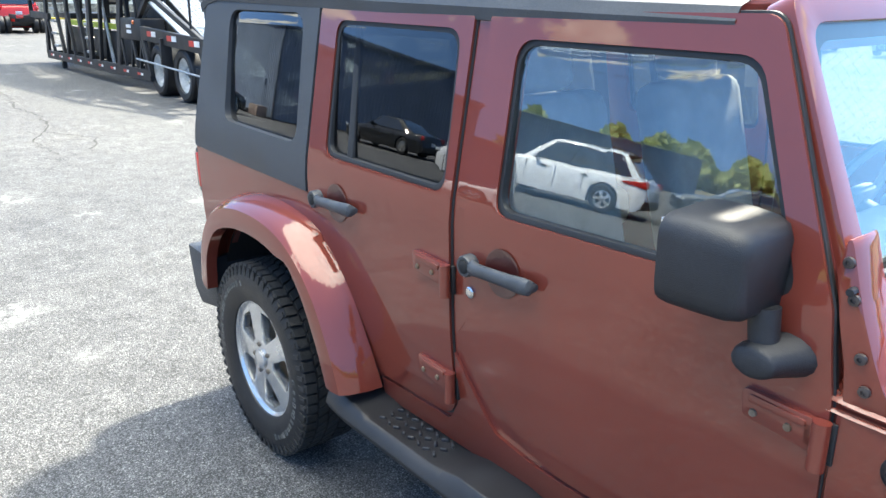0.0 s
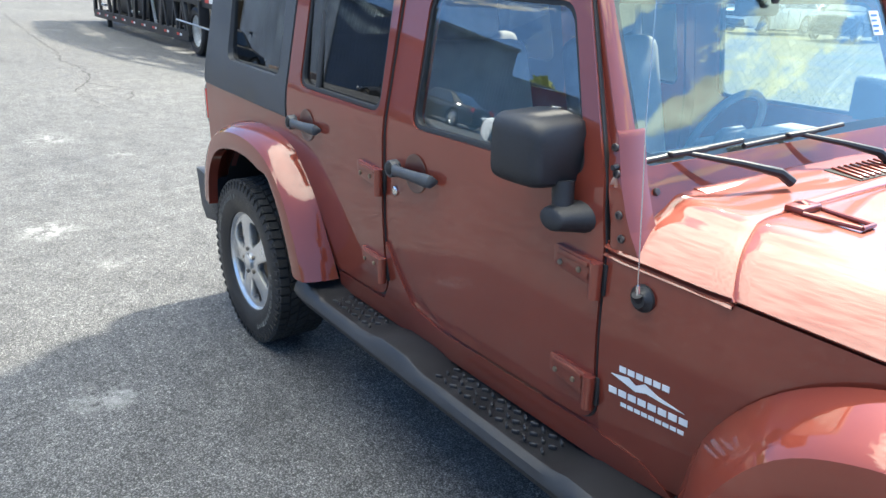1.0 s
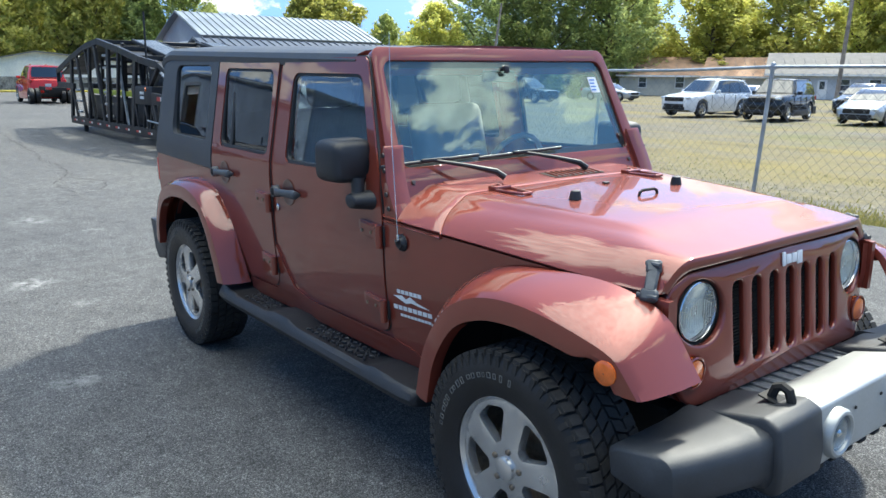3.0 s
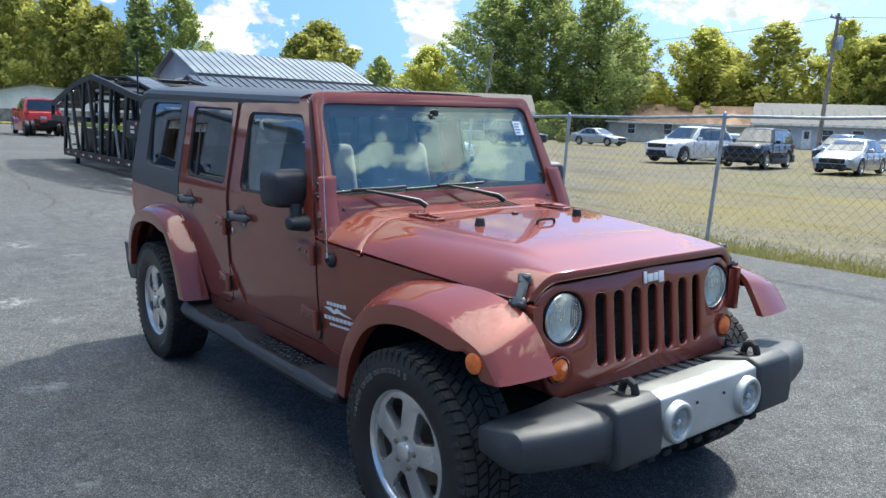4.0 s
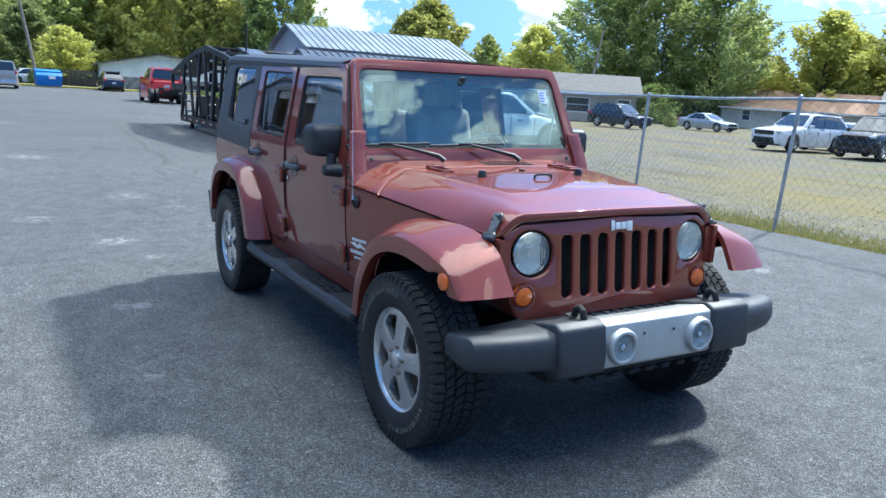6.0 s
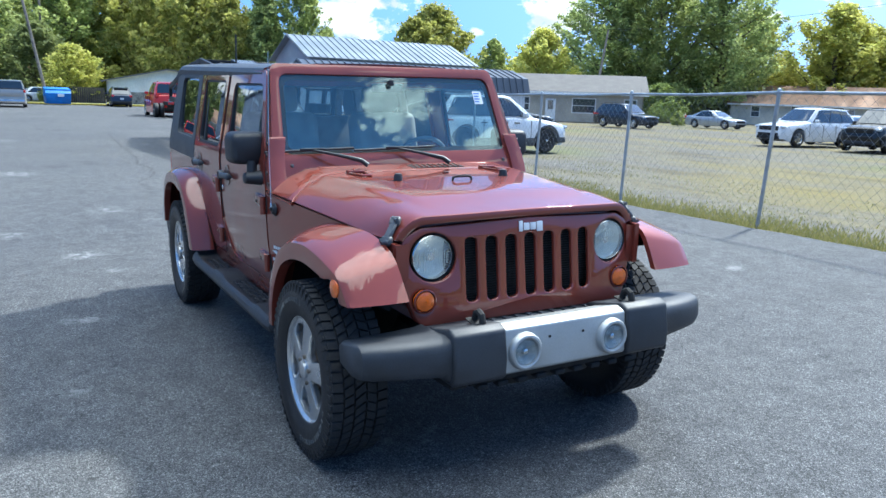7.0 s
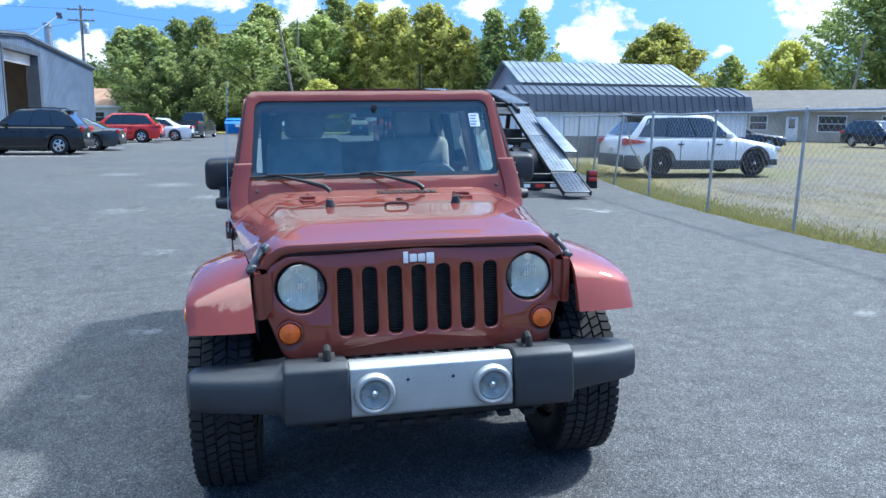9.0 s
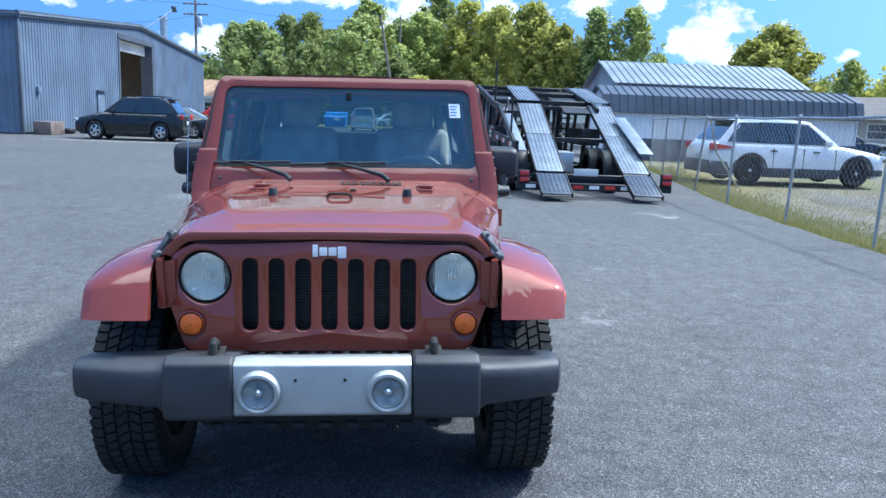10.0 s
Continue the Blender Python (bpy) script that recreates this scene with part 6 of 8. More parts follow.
fl = part("flue", lathe([(0.26, 5.2), (0.26, 7.9), (0.33, 7.92), (0.33, 8.2)], 16, "z"), GALV, shop, "round steel flue pipe")
fl.location = (-25.4, -0.8, 0)
arm = part("light_arm", tube([(-17.5, 0.2, 6.5), (-20.3, 0.4, 7.45), (-22.8, 0.55, 8.35)], 0.045, 8), GREY_METAL, shop)
part("lamp_head", moved(box((0, 0, 0), (0.35, 0.8, 0.16), 0.06), Matrix.Translation((-23.2, 0.6, 8.5)) @ pose(0, 0, 0, 0, -20, 8) @ pose(0, 0, 0, 0, 0, 90)), GREY_DARK, arm)
part("wall_box", box((-1.6, 0.10, 2.0), (0.25, 0.15, 0.35), 0.02), GREY_METAL, shop)
solid("planter_box", join(box((-33.9, -15.6, 0.30), (1.5, 0.8, 0.6), 0.03)), surface("rusty_planter", (0.16, 0.12, 0.10), var=0.3), "brown metal box against the workshop wall", "box")
solid("old_tyre", moved(lathe([(0.2, -0.11), (0.33, -0.12), (0.36, -0.08), (0.36, 0.08), (0.33, 0.12), (0.2, 0.11)], 24, "z", False), Matrix.Translation((-35.4, -15.4, 0.13))), RUBBER, "worn black tyre lying by the workshop", "tyre")

# small white barn with a dark gambrel roof
SB_A, SB_B = (-29.5, 9.45), (-28.6, 20.2)
barn = thing("barn", pose(0, 0, 0), "small white barn with a dark metal gambrel roof", "building")
mb, lb = wall_frame(SB_A, SB_B)
BACK = 3.6
part("front_wall", moved(ribbed(lb, lambda x: (0.85, 2.15), 0.23, 0.015), mb), WHITE_SIDING, barn)
part("plinth", moved(box((lb / 2, 0.1, 0.42), (lb, 0.3, 0.95)), mb), BLOCK, barn)
prof = [(-0.18, 1.98), (0.12, 2.72), (1.75, 3.16), (3.4, 2.72), (BACK + 0.15, 1.98)]
gab = sheet([[(0.0, 0.0), (0.0, 2.0), (0.22, 2.66), (1.75, 3.08), (3.3, 2.66), (BACK, 2.0), (BACK, 0.0)]])
for v in gab.verts:
    v.co = Vector((0.0, v.co.x, v.co.z))
thicken(gab, 0.1, (1, 0, 0))
part("end_wall", moved(gab, mb), WHITE_SIDING, barn)
g2 = sheet([[(0.0, 0.0), (0.0, 2.0), (0.22, 2.66), (1.75, 3.08), (3.3, 2.66), (BACK, 2.0), (BACK, 0.0)]])
for v in g2.verts:
    v.co = Vector((lb, v.co.x, v.co.z))
thicken(g2, 0.1, (-1, 0, 0))
part("end_wall", moved(g2, mb), WHITE_SIDING, barn)
part("back_wall", moved(box((lb / 2, BACK, 1.1), (lb, 0.1, 2.2)), mb), WHITE_SIDING, barn)


def roof_plane(p, q, length, x0, mat, parent, m, pitch=0.42, name="roof"):
    """A standing-seam roof slope between two profile points."""
    bm = bmesh.new()
    a = [bm.verts.new((x0, p[0], p[1])), bm.verts.new((x0 + length, p[0], p[1])), bm.verts.new((x0 + length, q[0], q[1])), bm.verts.new((x0, q[0], q[1]))]
    bm.faces.new(a)
    nrm = (Vector((0, q[0] - p[0], q[1] - p[1])).cross(Vector((1, 0, 0)))).normalized()
    if nrm.z < 0:
        nrm = -nrm
    thicken(bm, 0.05, -nrm)
    ob = part(name, moved(bm, m), mat, parent)
    k = x0 + 0.05
    while k < x0 + length:
        part("seam", moved(beam(Vector((k, p[0], p[1])) + nrm * 0.02, Vector((k, q[0], q[1])) + nrm * 0.02, 0.035, 0.05), m), mat, ob)
        k += pitch
    return ob


for p, q in zip(prof, prof[1:]):
    roof_plane(p, q, lb + 0.4, -0.2, ROOF_DARK, barn, mb, 0.36)
part("barn_vent", moved(box((lb * 0.62, -0.03, 1.75), (0.7, 0.06, 0.28), 0.02), mb), GREY_DARK, barn)

# larger grey building behind the barn
BB_A, BB_B = (-37.8, 12.35), (-37.5, 22.4)
hall = thing("grey_hall", pose(0, 0, 0), "pale grey hall with a light metal gable roof", "building")
mh, lh = wall_frame(BB_A, BB_B)
part("front_wall", moved(box((lh / 2, 0, 1.82), (lh, 0.15, 3.65)), mh), GREY_METAL, hall)
part("back_wall", moved(box((lh / 2, 7.0, 1.82), (lh, 0.15, 3.65)), mh), GREY_METAL, hall)
for xx, sgn in ((0.0, 1), (lh, -1)):
    gg = sheet([[(0.0, 0.0), (0.0, 3.68), (3.5, 4.93), (7.0, 3.68), (7.0, 0.0)]])
    for v in gg.verts:
        v.co = Vector((xx, v.co.x, v.co.z))
    thicken(gg, 0.12, (sgn, 0, 0))
    part("end_wall", moved(gg, mh), surface("hall_siding", (0.34, 0.37, 0.40), rough=0.7, var=0.1, scale=1, fine=10), hall)
for p, q in zip([(-0.35, 3.62), (3.5, 5.0)], [(3.5, 5.0), (7.35, 3.62)]):
    roof_plane(p, q, lh + 0.7, -0.35, ROOF_LIGHT, hall, mh, 0.40)
window(hall, mh @ Matrix.Translation((-0.02, 3.0, 2.1)) @ pose(0, 0, 0, 0, 0, -90), 1.7, 1.3, WHITE_TRIM, HOUSE_GLASS)


def house(name, label, a, b, depth, eave, ridge, wall, roof_mat, wins, door=None, hip=0.0, over=0.45):
    """A low house: its long wall runs from a to b and looks out to the right of that line."""
    h = thing(name, pose(0, 0, 0), label, "house")
    m, ln = wall_frame(a, b)
    holes = []
    part("front_wall", moved(box((ln / 2, 0.06, eave / 2), (ln, 0.12, eave)), m), wall, h)
    part("back_wall", moved(box((ln / 2, depth, eave / 2), (ln, 0.12, eave)), m), wall, h)
    for xx, sgn in ((0.0, 1), (ln, -1)):
        g = sheet([[(0.0, 0.0), (0.0, eave), (depth / 2, ridge if not hip else eave), (depth, eave), (depth, 0.0)]])
        for v in g.verts:
            v.co = Vector((xx, v.co.x, v.co.z))
        thicken(g, 0.12, (sgn, 0, 0))
        part("end_wall", moved(g, m), wall, h)
    rf = bmesh.new()
    k = (eave - ridge) / (depth / 2)
    zo = eave + k * over
    vs = [rf.verts.new(p) for p in ((-over, -over, zo), (ln + over, -over, zo), (ln + over - hip, depth / 2, ridge + 0.05), (-over + hip, depth / 2, ridge + 0.05), (ln + over, depth + over, zo), (-over, depth + over, zo))]
    rf.faces.new((vs[0], vs[1], vs[2], vs[3]))
    rf.faces.new((vs[3], vs[2], vs[4], vs[5]))
    if hip:
        rf.faces.new((vs[1], vs[4], vs[2]))
        rf.faces.new((vs[5], vs[0], vs[3]))
    thicken(rf, 0.12, (0, 0, -1))
    part("roof", moved(rf, m), roof_mat, h)
    part("fascia", moved(box((ln / 2, -over + 0.02, zo - 0.12), (ln + 2 * over, 0.06, 0.2)), m), WHITE_TRIM, h)
    for u, w, hh, sill in wins:
        window(h, m @ Matrix.Translation((u * ln, 0, sill)), w, hh, WHITE_TRIM, HOUSE_GLASS)
    if door:
        d = part("door", moved(box((door * ln, -0.03, 1.03), (0.95, 0.08, 2.06), 0.01), m), WHITE_TRIM, h)
        part("door_pane", moved(box((door * ln, -0.075, 1.5), (0.5, 0.02, 0.8)), m), HOUSE_GLASS, d)
    return h, m, ln


house("ranch_house", "long low ranch house with pale walls and a grey roof", (-62.0, 33.5), (-50.2, 48.5), 8.0, 2.9, 4.4, surface("tan_siding", (0.40, 0.36, 0.29), rough=0.8, var=0.15, scale=0.8, fine=8), surface("brown_grey_shingles", (0.13, 0.12, 0.11), rough=0.9, var=0.2, scale=1.2, fine=20), [(0.08, 0.9, 1.3, 0.9), (0.22, 1.5, 1.3, 0.9), (0.42, 1.5, 1.3, 0.9), (0.72, 2.2, 1.4, 0.8), (0.94, 1.2, 1.3, 0.9)], 0.56)
house("beige_house", "beige bungalow with a tan shingle roof", (-60.5, 72.0), (-53.5, 79.0), 12.0, 2.6, 4.7, BEIGE, SHINGLE, [(0.28, 1.0, 1.3, 0.9), (0.72, 1.1, 1.4, 0.9)])
house("beige_house", "beige bungalow with a tan shingle roof", (-52.8, 78.0), (-40.5, 84.0), 9.0, 2.6, 4.6, BEIGE, SHINGLE, [(0.2, 1.2, 1.2, 0.9), (0.6, 1.2, 1.2, 0.9)])
house("grey_house", "pale grey bungalow with a dark roof", (-45.0, 78.5), (-26.5, 88.0), 9.0, 2.9, 5.0, surface("pale_grey_siding", (0.48, 0.50, 0.52), rough=0.7, var=0.08), SHINGLE_GREY, [(0.16, 1.1, 1.2, 0.9), (0.36, 1.2, 1.3, 0.9), (0.5, 1.2, 1.3, 0.9), (0.75, 1.2, 1.3, 0.9)], 0.26)
# low cream building with a stone base beyond the lot
lowb = thing("stone_building", pose(0, 0, 0), "low cream building with a field-stone base", "building")
ml, ll = wall_frame((-79.5, 6.2), (-77.6, 22.5))
gw = sheet([[(0, 1.3), (ll, 1.3), (ll, 2.6), (5.6, 3.6), (0, 2.35)]])
thicken(gw, 0.2, (0, 1, 0))
part("front_wall", moved(gw, ml), CREAM, lowb)
part("stone_base", moved(box((ll / 2, 0.05, 0.65), (ll, 0.35, 1.3)), ml), STONE, lowb)
part("side_wall", moved(box((0.1, 8, 1.15), (0.2, 16, 2.3)), ml), CREAM, lowb)
lr = bmesh.new()
lv = [[lr.verts.new((x, y, z)) for y in (-0.4, 16)] for x, z in ((-0.5, 2.32), (5.6, 3.66), (ll + 0.4, 2.55))]
for a, b in zip(lv, lv[1:]):
    lr.faces.new((a[0], a[1], b[1], b[0]))
part("roof", moved(thicken(lr, 0.12, (0, 0, -1)), ml), SHINGLE_GREY, lowb)
# board fence and brick house beyond
bf = thing("board_fence", pose(0, 0, 0), "dark weathered board fence", "fence")
for k in range(26):
    part("fence_board", box((-79.6, 1.2 + 0.19 * k, 0.85), (0.03, 0.17, 1.5 + 0.04 * (k % 3)), 0.004), WOOD_DARK, bf)
house("brick_house", "tan brick house half hidden by trees", (-96.0, -9.5), (-92.0, 4.0), 8.0, 2.8, 4.6, TAN_BRICK, SHINGLE, [(0.25, 1.4, 1.2, 0.9), (0.7, 1.4, 1.2, 0.9)], 0.5)
house("white_house", "small white house far beyond the parked cars", (-92.0, -24.0), (-89.0, -15.0), 8.0, 3.0, 4.8, CREAM, SHINGLE, [(0.3, 1.4, 1.2, 0.9), (0.7, 1.4, 1.2, 0.9)])


# utility poles and wires
POLE_WOOD = surface("pole_wood", (0.22, 0.19, 0.16), rough=0.9, var=0.3, scale=3)


def utility_pole(x, y, h, label, lean=(0, 0), arms=1, can=True, r=0.16):
    p = thing("utility_pole", pose(x, y, 0), label, "pole", group="utility poles")
    part("shaft", tube([(0, 0, 0), (lean[0] * 0.5, lean[1] * 0.5, h / 2), (lean[0], lean[1], h)], [r, r * 0.85, r * 0.65], 10), POLE_WOOD, p)
    for k in range(arms):
        z = h - 0.35 - 0.9 * k
        c = part("crossarm", box((lean[0], lean[1], z), (0.1, 2.2, 0.12), 0.01), POLE_WOOD, p)
        for yy in (-0.95, -0.35, 0.35, 0.95):
            part("insulator", moved(lathe([(0.05, 0), (0.06, 0.06), (0.03, 0.14)], 8, "z"), Matrix.Translation((lean[0], lean[1] + yy, z + 0.06))), GALV, c)
    if can:
        part("transformer", moved(lathe([(0.02, 0.0), (0.24, 0.02), (0.24, 0.85), (0.18, 0.93), (0.02, 0.95)], 14, "z"), Matrix.Translation((lean[0] * 0.8 + 0.1, lean[1] + 0.4, h - 2.4))), GALV, p)
    return p


utility_pole(-70.0, -17.6, 11.0, "wooden utility pole with crossarms and transformers", arms=2)
utility_pole(-91.8, 1.2, 13.0, "tall bare wooden utility pole", arms=0, can=False)
utility_pole(-78.5, 1.0, 11.5, "leaning wooden utility pole with a lamp", lean=(0.0, -2.0), arms=0, can=False)
utility_pole(-24.2, 51.2, 9.8, "weathered wooden utility pole with a transformer", lean=(0.2, 0.4), arms=1)
utility_pole(-58.0, 49.0, 9.0, "slightly leaning wooden utility pole", lean=(0.3, 1.2), arms=0, can=False, r=0.14)
utility_pole(-88.0, -12.5, 7.5, "grey parking lot lamp pole", arms=0, can=False, r=0.08)
for k, (a, b, sag) in enumerate((((-70, -18.5, 10.7), (-20, -60, 10.5), 1.5), ((-70, -16.6, 10.7), (-91.8, 1.2, 12.8), 0.8), ((-70, -17.2, 9.8), (-44, -19, 6.2), 0.4), ((-24.2, 51.2, 9.5), (-58, 49, 8.9), 0.6), ((-24.2, 51.2, 9.5), (20, 60, 9.5), 0.8))):
    pts = [Vector(a).lerp(Vector(b), t / 12) - Vector((0, 0, sag * 4 * (t / 12) * (1 - t / 12))) for t in range(13)]
    solid("power_line", tube(pts, 0.014, 5), DARK, "thin black overhead power line", "cable", group="power lines")
# ---- trees ----
BARK = surface("grey_bark", (0.11, 0.09, 0.07), rough=0.95, var=0.35, scale=4, bump=0.6, bump_scale=20)
LEAF_GREEN = leafy("green_leaves", (0.25, 0.31, 0.09), (0.50, 0.53, 0.19), 0.55)
LEAF_YELLOW = leafy("yellow_green_leaves", (0.36, 0.39, 0.08), (0.64, 0.60, 0.18), 0.55)
LEAF_DARK = leafy("dark_leaves", (0.20, 0.25, 0.09), (0.44, 0.48, 0.18), 0.55)


def tree_meshes(seed, height, radius, trunk_share, branches, leaves, leaf, conifer=False):
    """A trunk with rising branches, and sprays of leaves that thin out towards the branches' tips."""
    r = random.Random(seed)
    rs = np.random.RandomState(seed)
    h0 = height * trunk_share
    trunk_r = 0.016 * height + 0.03
    lean = [(0, 0), (r.uniform(-.15, .15), r.uniform(-.15, .15)), (r.uniform(-.4, .4), r.uniform(-.4, .4)), (r.uniform(-.5, .5), r.uniform(-.5, .5))]
    limbs = [tube([(*lean[0], -0.1), (*lean[1], h0), (*lean[2], height * 0.55), (*lean[3], height * 0.92)], [trunk_r * 1.3, trunk_r, trunk_r * 0.6, trunk_r * 0.1], 8)]
    bulge = [(r.uniform(0, 6.28), r.uniform(0, 6.28), r.uniform(0.10, 0.22)) for _ in range(4)]
    V = []
    for k in range(branches):
        t = ((k + r.random()) / branches) ** 0.9
        a = k * 2.39996 + r.uniform(-0.6, 0.6)
        if conifer:
            env = radius * (1.03 - t) * r.uniform(0.75, 1.1)
        else:
            env = radius * max(0.05, math.sin(math.pi * (0.16 + 0.84 * t) ** 0.85)) ** 0.62 * r.uniform(0.7, 1.08)
            env *= 1 + sum(g * math.sin((i + 1) * a + p) * math.cos(3 * t + q) for i, (p, q, g) in enumerate(bulge))
        zt = h0 + (height - h0) * t * (1 + 0.05 * r.gauss(0, 1) * (1 - t))
        rise = env * (0.15 if conifer else r.uniform(0.5, 1.1)) + 0.04 * height
        base = Vector((0, 0, max(h0 * 0.8, zt - rise)))
        tip = Vector((env * math.cos(a), env * math.sin(a), zt))
        mid = base.lerp(tip, 0.55) + Vector((0, 0, -0.12 * rise + 0.1))
        if k % 3 == 0 and env > radius * 0.35:
            limbs.append(tube([tuple(base), tuple(mid), tuple(tip)], [trunk_r * 0.36, trunk_r * 0.2, trunk_r * 0.04], 5))
        m = int(leaves / branches * r.uniform(0.5, 1.5))
        u = 0.30 + 0.72 * rs.rand(m) ** 0.8
        b0, b1, b2 = np.array(base), np.array(mid), np.array(tip)
        c = ((1 - u) ** 2)[:, None] * b0 + (2 * u * (1 - u))[:, None] * b1 + (u ** 2)[:, None] * b2
        spread = (0.155 * radius * r.uniform(0.6, 1.3)) * (1.08 - u) ** 0.55
        pos = c + rs.normal(size=(m, 3)) * spread[:, None] * np.array([1, 1, 0.75])
        nrm = rs.normal(size=(m, 3)) + np.array([0, 0, 0.5])
        nrm /= np.linalg.norm(nrm, axis=1)[:, None]
        t1 = np.cross(nrm, rs.normal(size=(m, 3)))
        t1 /= np.linalg.norm(t1, axis=1)[:, None]
        t2 = np.cross(nrm, t1)
        sz = leaf * (0.55 + 0.9 * rs.rand(m))[:, None]
        V.append(np.stack([pos - t1 * sz, pos + t2 * sz * 0.6, pos + t1 * sz, pos - t2 * sz * 0.6], 1).reshape(-1, 3))
    trunk = mesh_from("trunk", join(*limbs))
    V = np.concatenate(V)
    V[:, 2] = np.maximum(V[:, 2], 0.1)
    n = len(V) // 4
    me = bpy.data.meshes.new("crown")
    me.from_pydata(V.tolist(), [], [(4 * i, 4 * i + 1, 4 * i + 2, 4 * i + 3) for i in range(n)])
    return trunk, me


KINDS = {}
for key, seed, h, rad, ts, lob, lv, lf, con in (("round", 1, 10, 4.0, 0.10, 100, 15000, 0.17, False), ("round2", 2, 10, 3.8, 0.08, 110, 15000, 0.17, False), ("tall", 3, 14, 4.0, 0.07, 84, 14500, 0.17, False), ("tall2", 4, 14, 4.3, 0.06, 78, 14000, 0.17, False), ("fir", 5, 13, 3.4, 0.05, 150, 16000, 0.17, True), ("big", 6, 18, 5.6, 0.09, 120, 25000, 0.18, False), ("shrub", 7, 3, 1.8, 0.05, 50, 5000, 0.10, False)):
    KINDS[key] = (h, rad, tree_meshes(seed, h, rad, ts, lob, lv, lf, con))
PROTO = {}


def tree(kind, leaves, x, y, h, rad, turn, label, group="trees round the lot"):
    h0, r0, (tm, cm) = KINDS[kind]
    key = (kind, leaves.name)
    if key not in PROTO:
        PROTO[key] = cm if not cm.materials else cm.copy()
        if PROTO[key] is not cm:
            PROTO[key].materials.clear()
    t = thing("tree" if kind != "shrub" else "shrub", pose(x, y, 0, 0, 0, turn) @ Matrix.Diagonal((rad / r0, rad / r0, h / h0, 1)), label, "tree" if kind != "shrub" else "shrub", group)
    part("trunk", tm, BARK, t)
    part("crown", PROTO[key], leaves, t)


G_, Y_, D_ = LEAF_GREEN, LEAF_YELLOW, LEAF_DARK
MAPLE, GREENT, DARKT = "broad yellow-green maple in early autumn", "tall green broadleaf tree", "dense dark green tree"
TREES = [
    ("tall", D_, -90.4, -15.8, 11.6, 5.2), ("round", G_, -96.3, -9.9, 13.2, 4.4), ("tall2", G_, -101.7, -2.8, 16.0, 6.0), ("tall", G_, -101.6, 6.5, 17.5, 5.2), ("tall2", G_, -101.1, 12.5, 15.2, 4.6),
    ("round", Y_, -87.3, 16.6, 14.4, 5.8), ("fir", D_, -81.8, 22.6, 13.6, 4.2), ("tall", G_, -80.8, 26.4, 13.8, 4.2), ("round2", G_, -91.1, 33.3, 9.8, 2.4),
    ("round", Y_, -68.1, 36.4, 10.8, 5.2), ("round2", Y_, -66.8, 33.2, 9.4, 3.6), ("round2", G_, -77.8, 49.7, 9.0, 2.6), ("round", Y_, -73.8, 54.1, 10.2, 4.6),
    ("big", D_, -74.6, 65.5, 18.0, 7.6), ("big", G_, -70.0, 69.5, 20.0, 7.4), ("big", D_, -64.0, 73.5, 18.6, 7.0), ("tall", Y_, -66.0, 81.0, 14.0, 6.6), ("round", Y_, -58.5, 90.0, 13.0, 7.0), ("round2", Y_, -40.5, 99.0, 14.0, 7.4),
    ("tall2", Y_, -57.2, 86.0, 14.6, 7.0), ("tall", Y_, -51.0, 93.0, 15.5, 7.4), ("tall2", Y_, -44.0, 96.0, 15.5, 5.0), ("tall", Y_, -37.3, 97.0, 15.5, 4.8), ("tall2", Y_, -30.0, 99.0, 15.0, 5.6), ("tall", G_, -22.0, 100.0, 15.0, 5.6), ("tall2", G_, -60.0, 96.0, 13.0, 6.0), ("round", Y_, -47.0, 104.0, 14.0, 6.0), ("round2", Y_, -14.0, 101.0, 14.0, 6.0),
    ("tall", Y_, -96.8, 9.8, 16.0, 6.0), ("round", Y_, -93.2, 13.4, 14.6, 4.8), ("tall2", D_, -91.8, -4.3, 12.4, 5.2), ("tall", G_, -96.4, 4.0, 14.2, 5.4), ("round2", Y_, -84.5, 19.5, 12.0, 3.6),
    ("tall", D_, -104.8, -20.7, 12.8, 5.4), ("tall2", D_, -99.0, -13.2, 13.4, 4.8), ("round", D_, -88.5, -9.5, 9.0, 4.0), ("round2", D_, -87.5, -13.5, 8.0, 3.6),
    ("round", Y_, -82.0, 3.4, 5.6, 3.4), ("round2", D_, -88.0, 0.5, 8.0, 4.0), ("tall2", G_, -108.0, 20.0, 15.0, 6.5), ("tall", G_, -104.0, 28.0, 12.5, 6.0), ("tall2", D_, -110.0, -8.0, 13.0, 6.5),
    ("round", G_, -100.0, -27.0, 8.5, 4.0), ("tall", D_, -112.0, 2.0, 15.0, 7.0), ("round", G_, -62.0, 62.0, 4.2, 3.0), ("round2", D_, -64.5, 60.5, 4.6, 3.2),
]
for k, (kind, lv, x, y, h, rad) in enumerate(TREES):
    tree(kind, lv, x, y, h, rad, (k * 77) % 360, MAPLE if lv is Y_ else (DARKT if lv is D_ else GREENT))
for k, (x, y, h) in enumerate(((-50.5, 47.2, 1.5), (-47.8, 50.6, 1.3), (-80.5, 1.0, 1.6), (-64.0, 57.0, 2.6), (-59.8, 60.0, 2.2), (-79.0, 24.0, 2.2), (-70.0, 30.0, 1.8))):
    tree("shrub", G_, x, y, h, h * 0.6, k * 50, "low rounded green shrub", "shrubs by the houses")


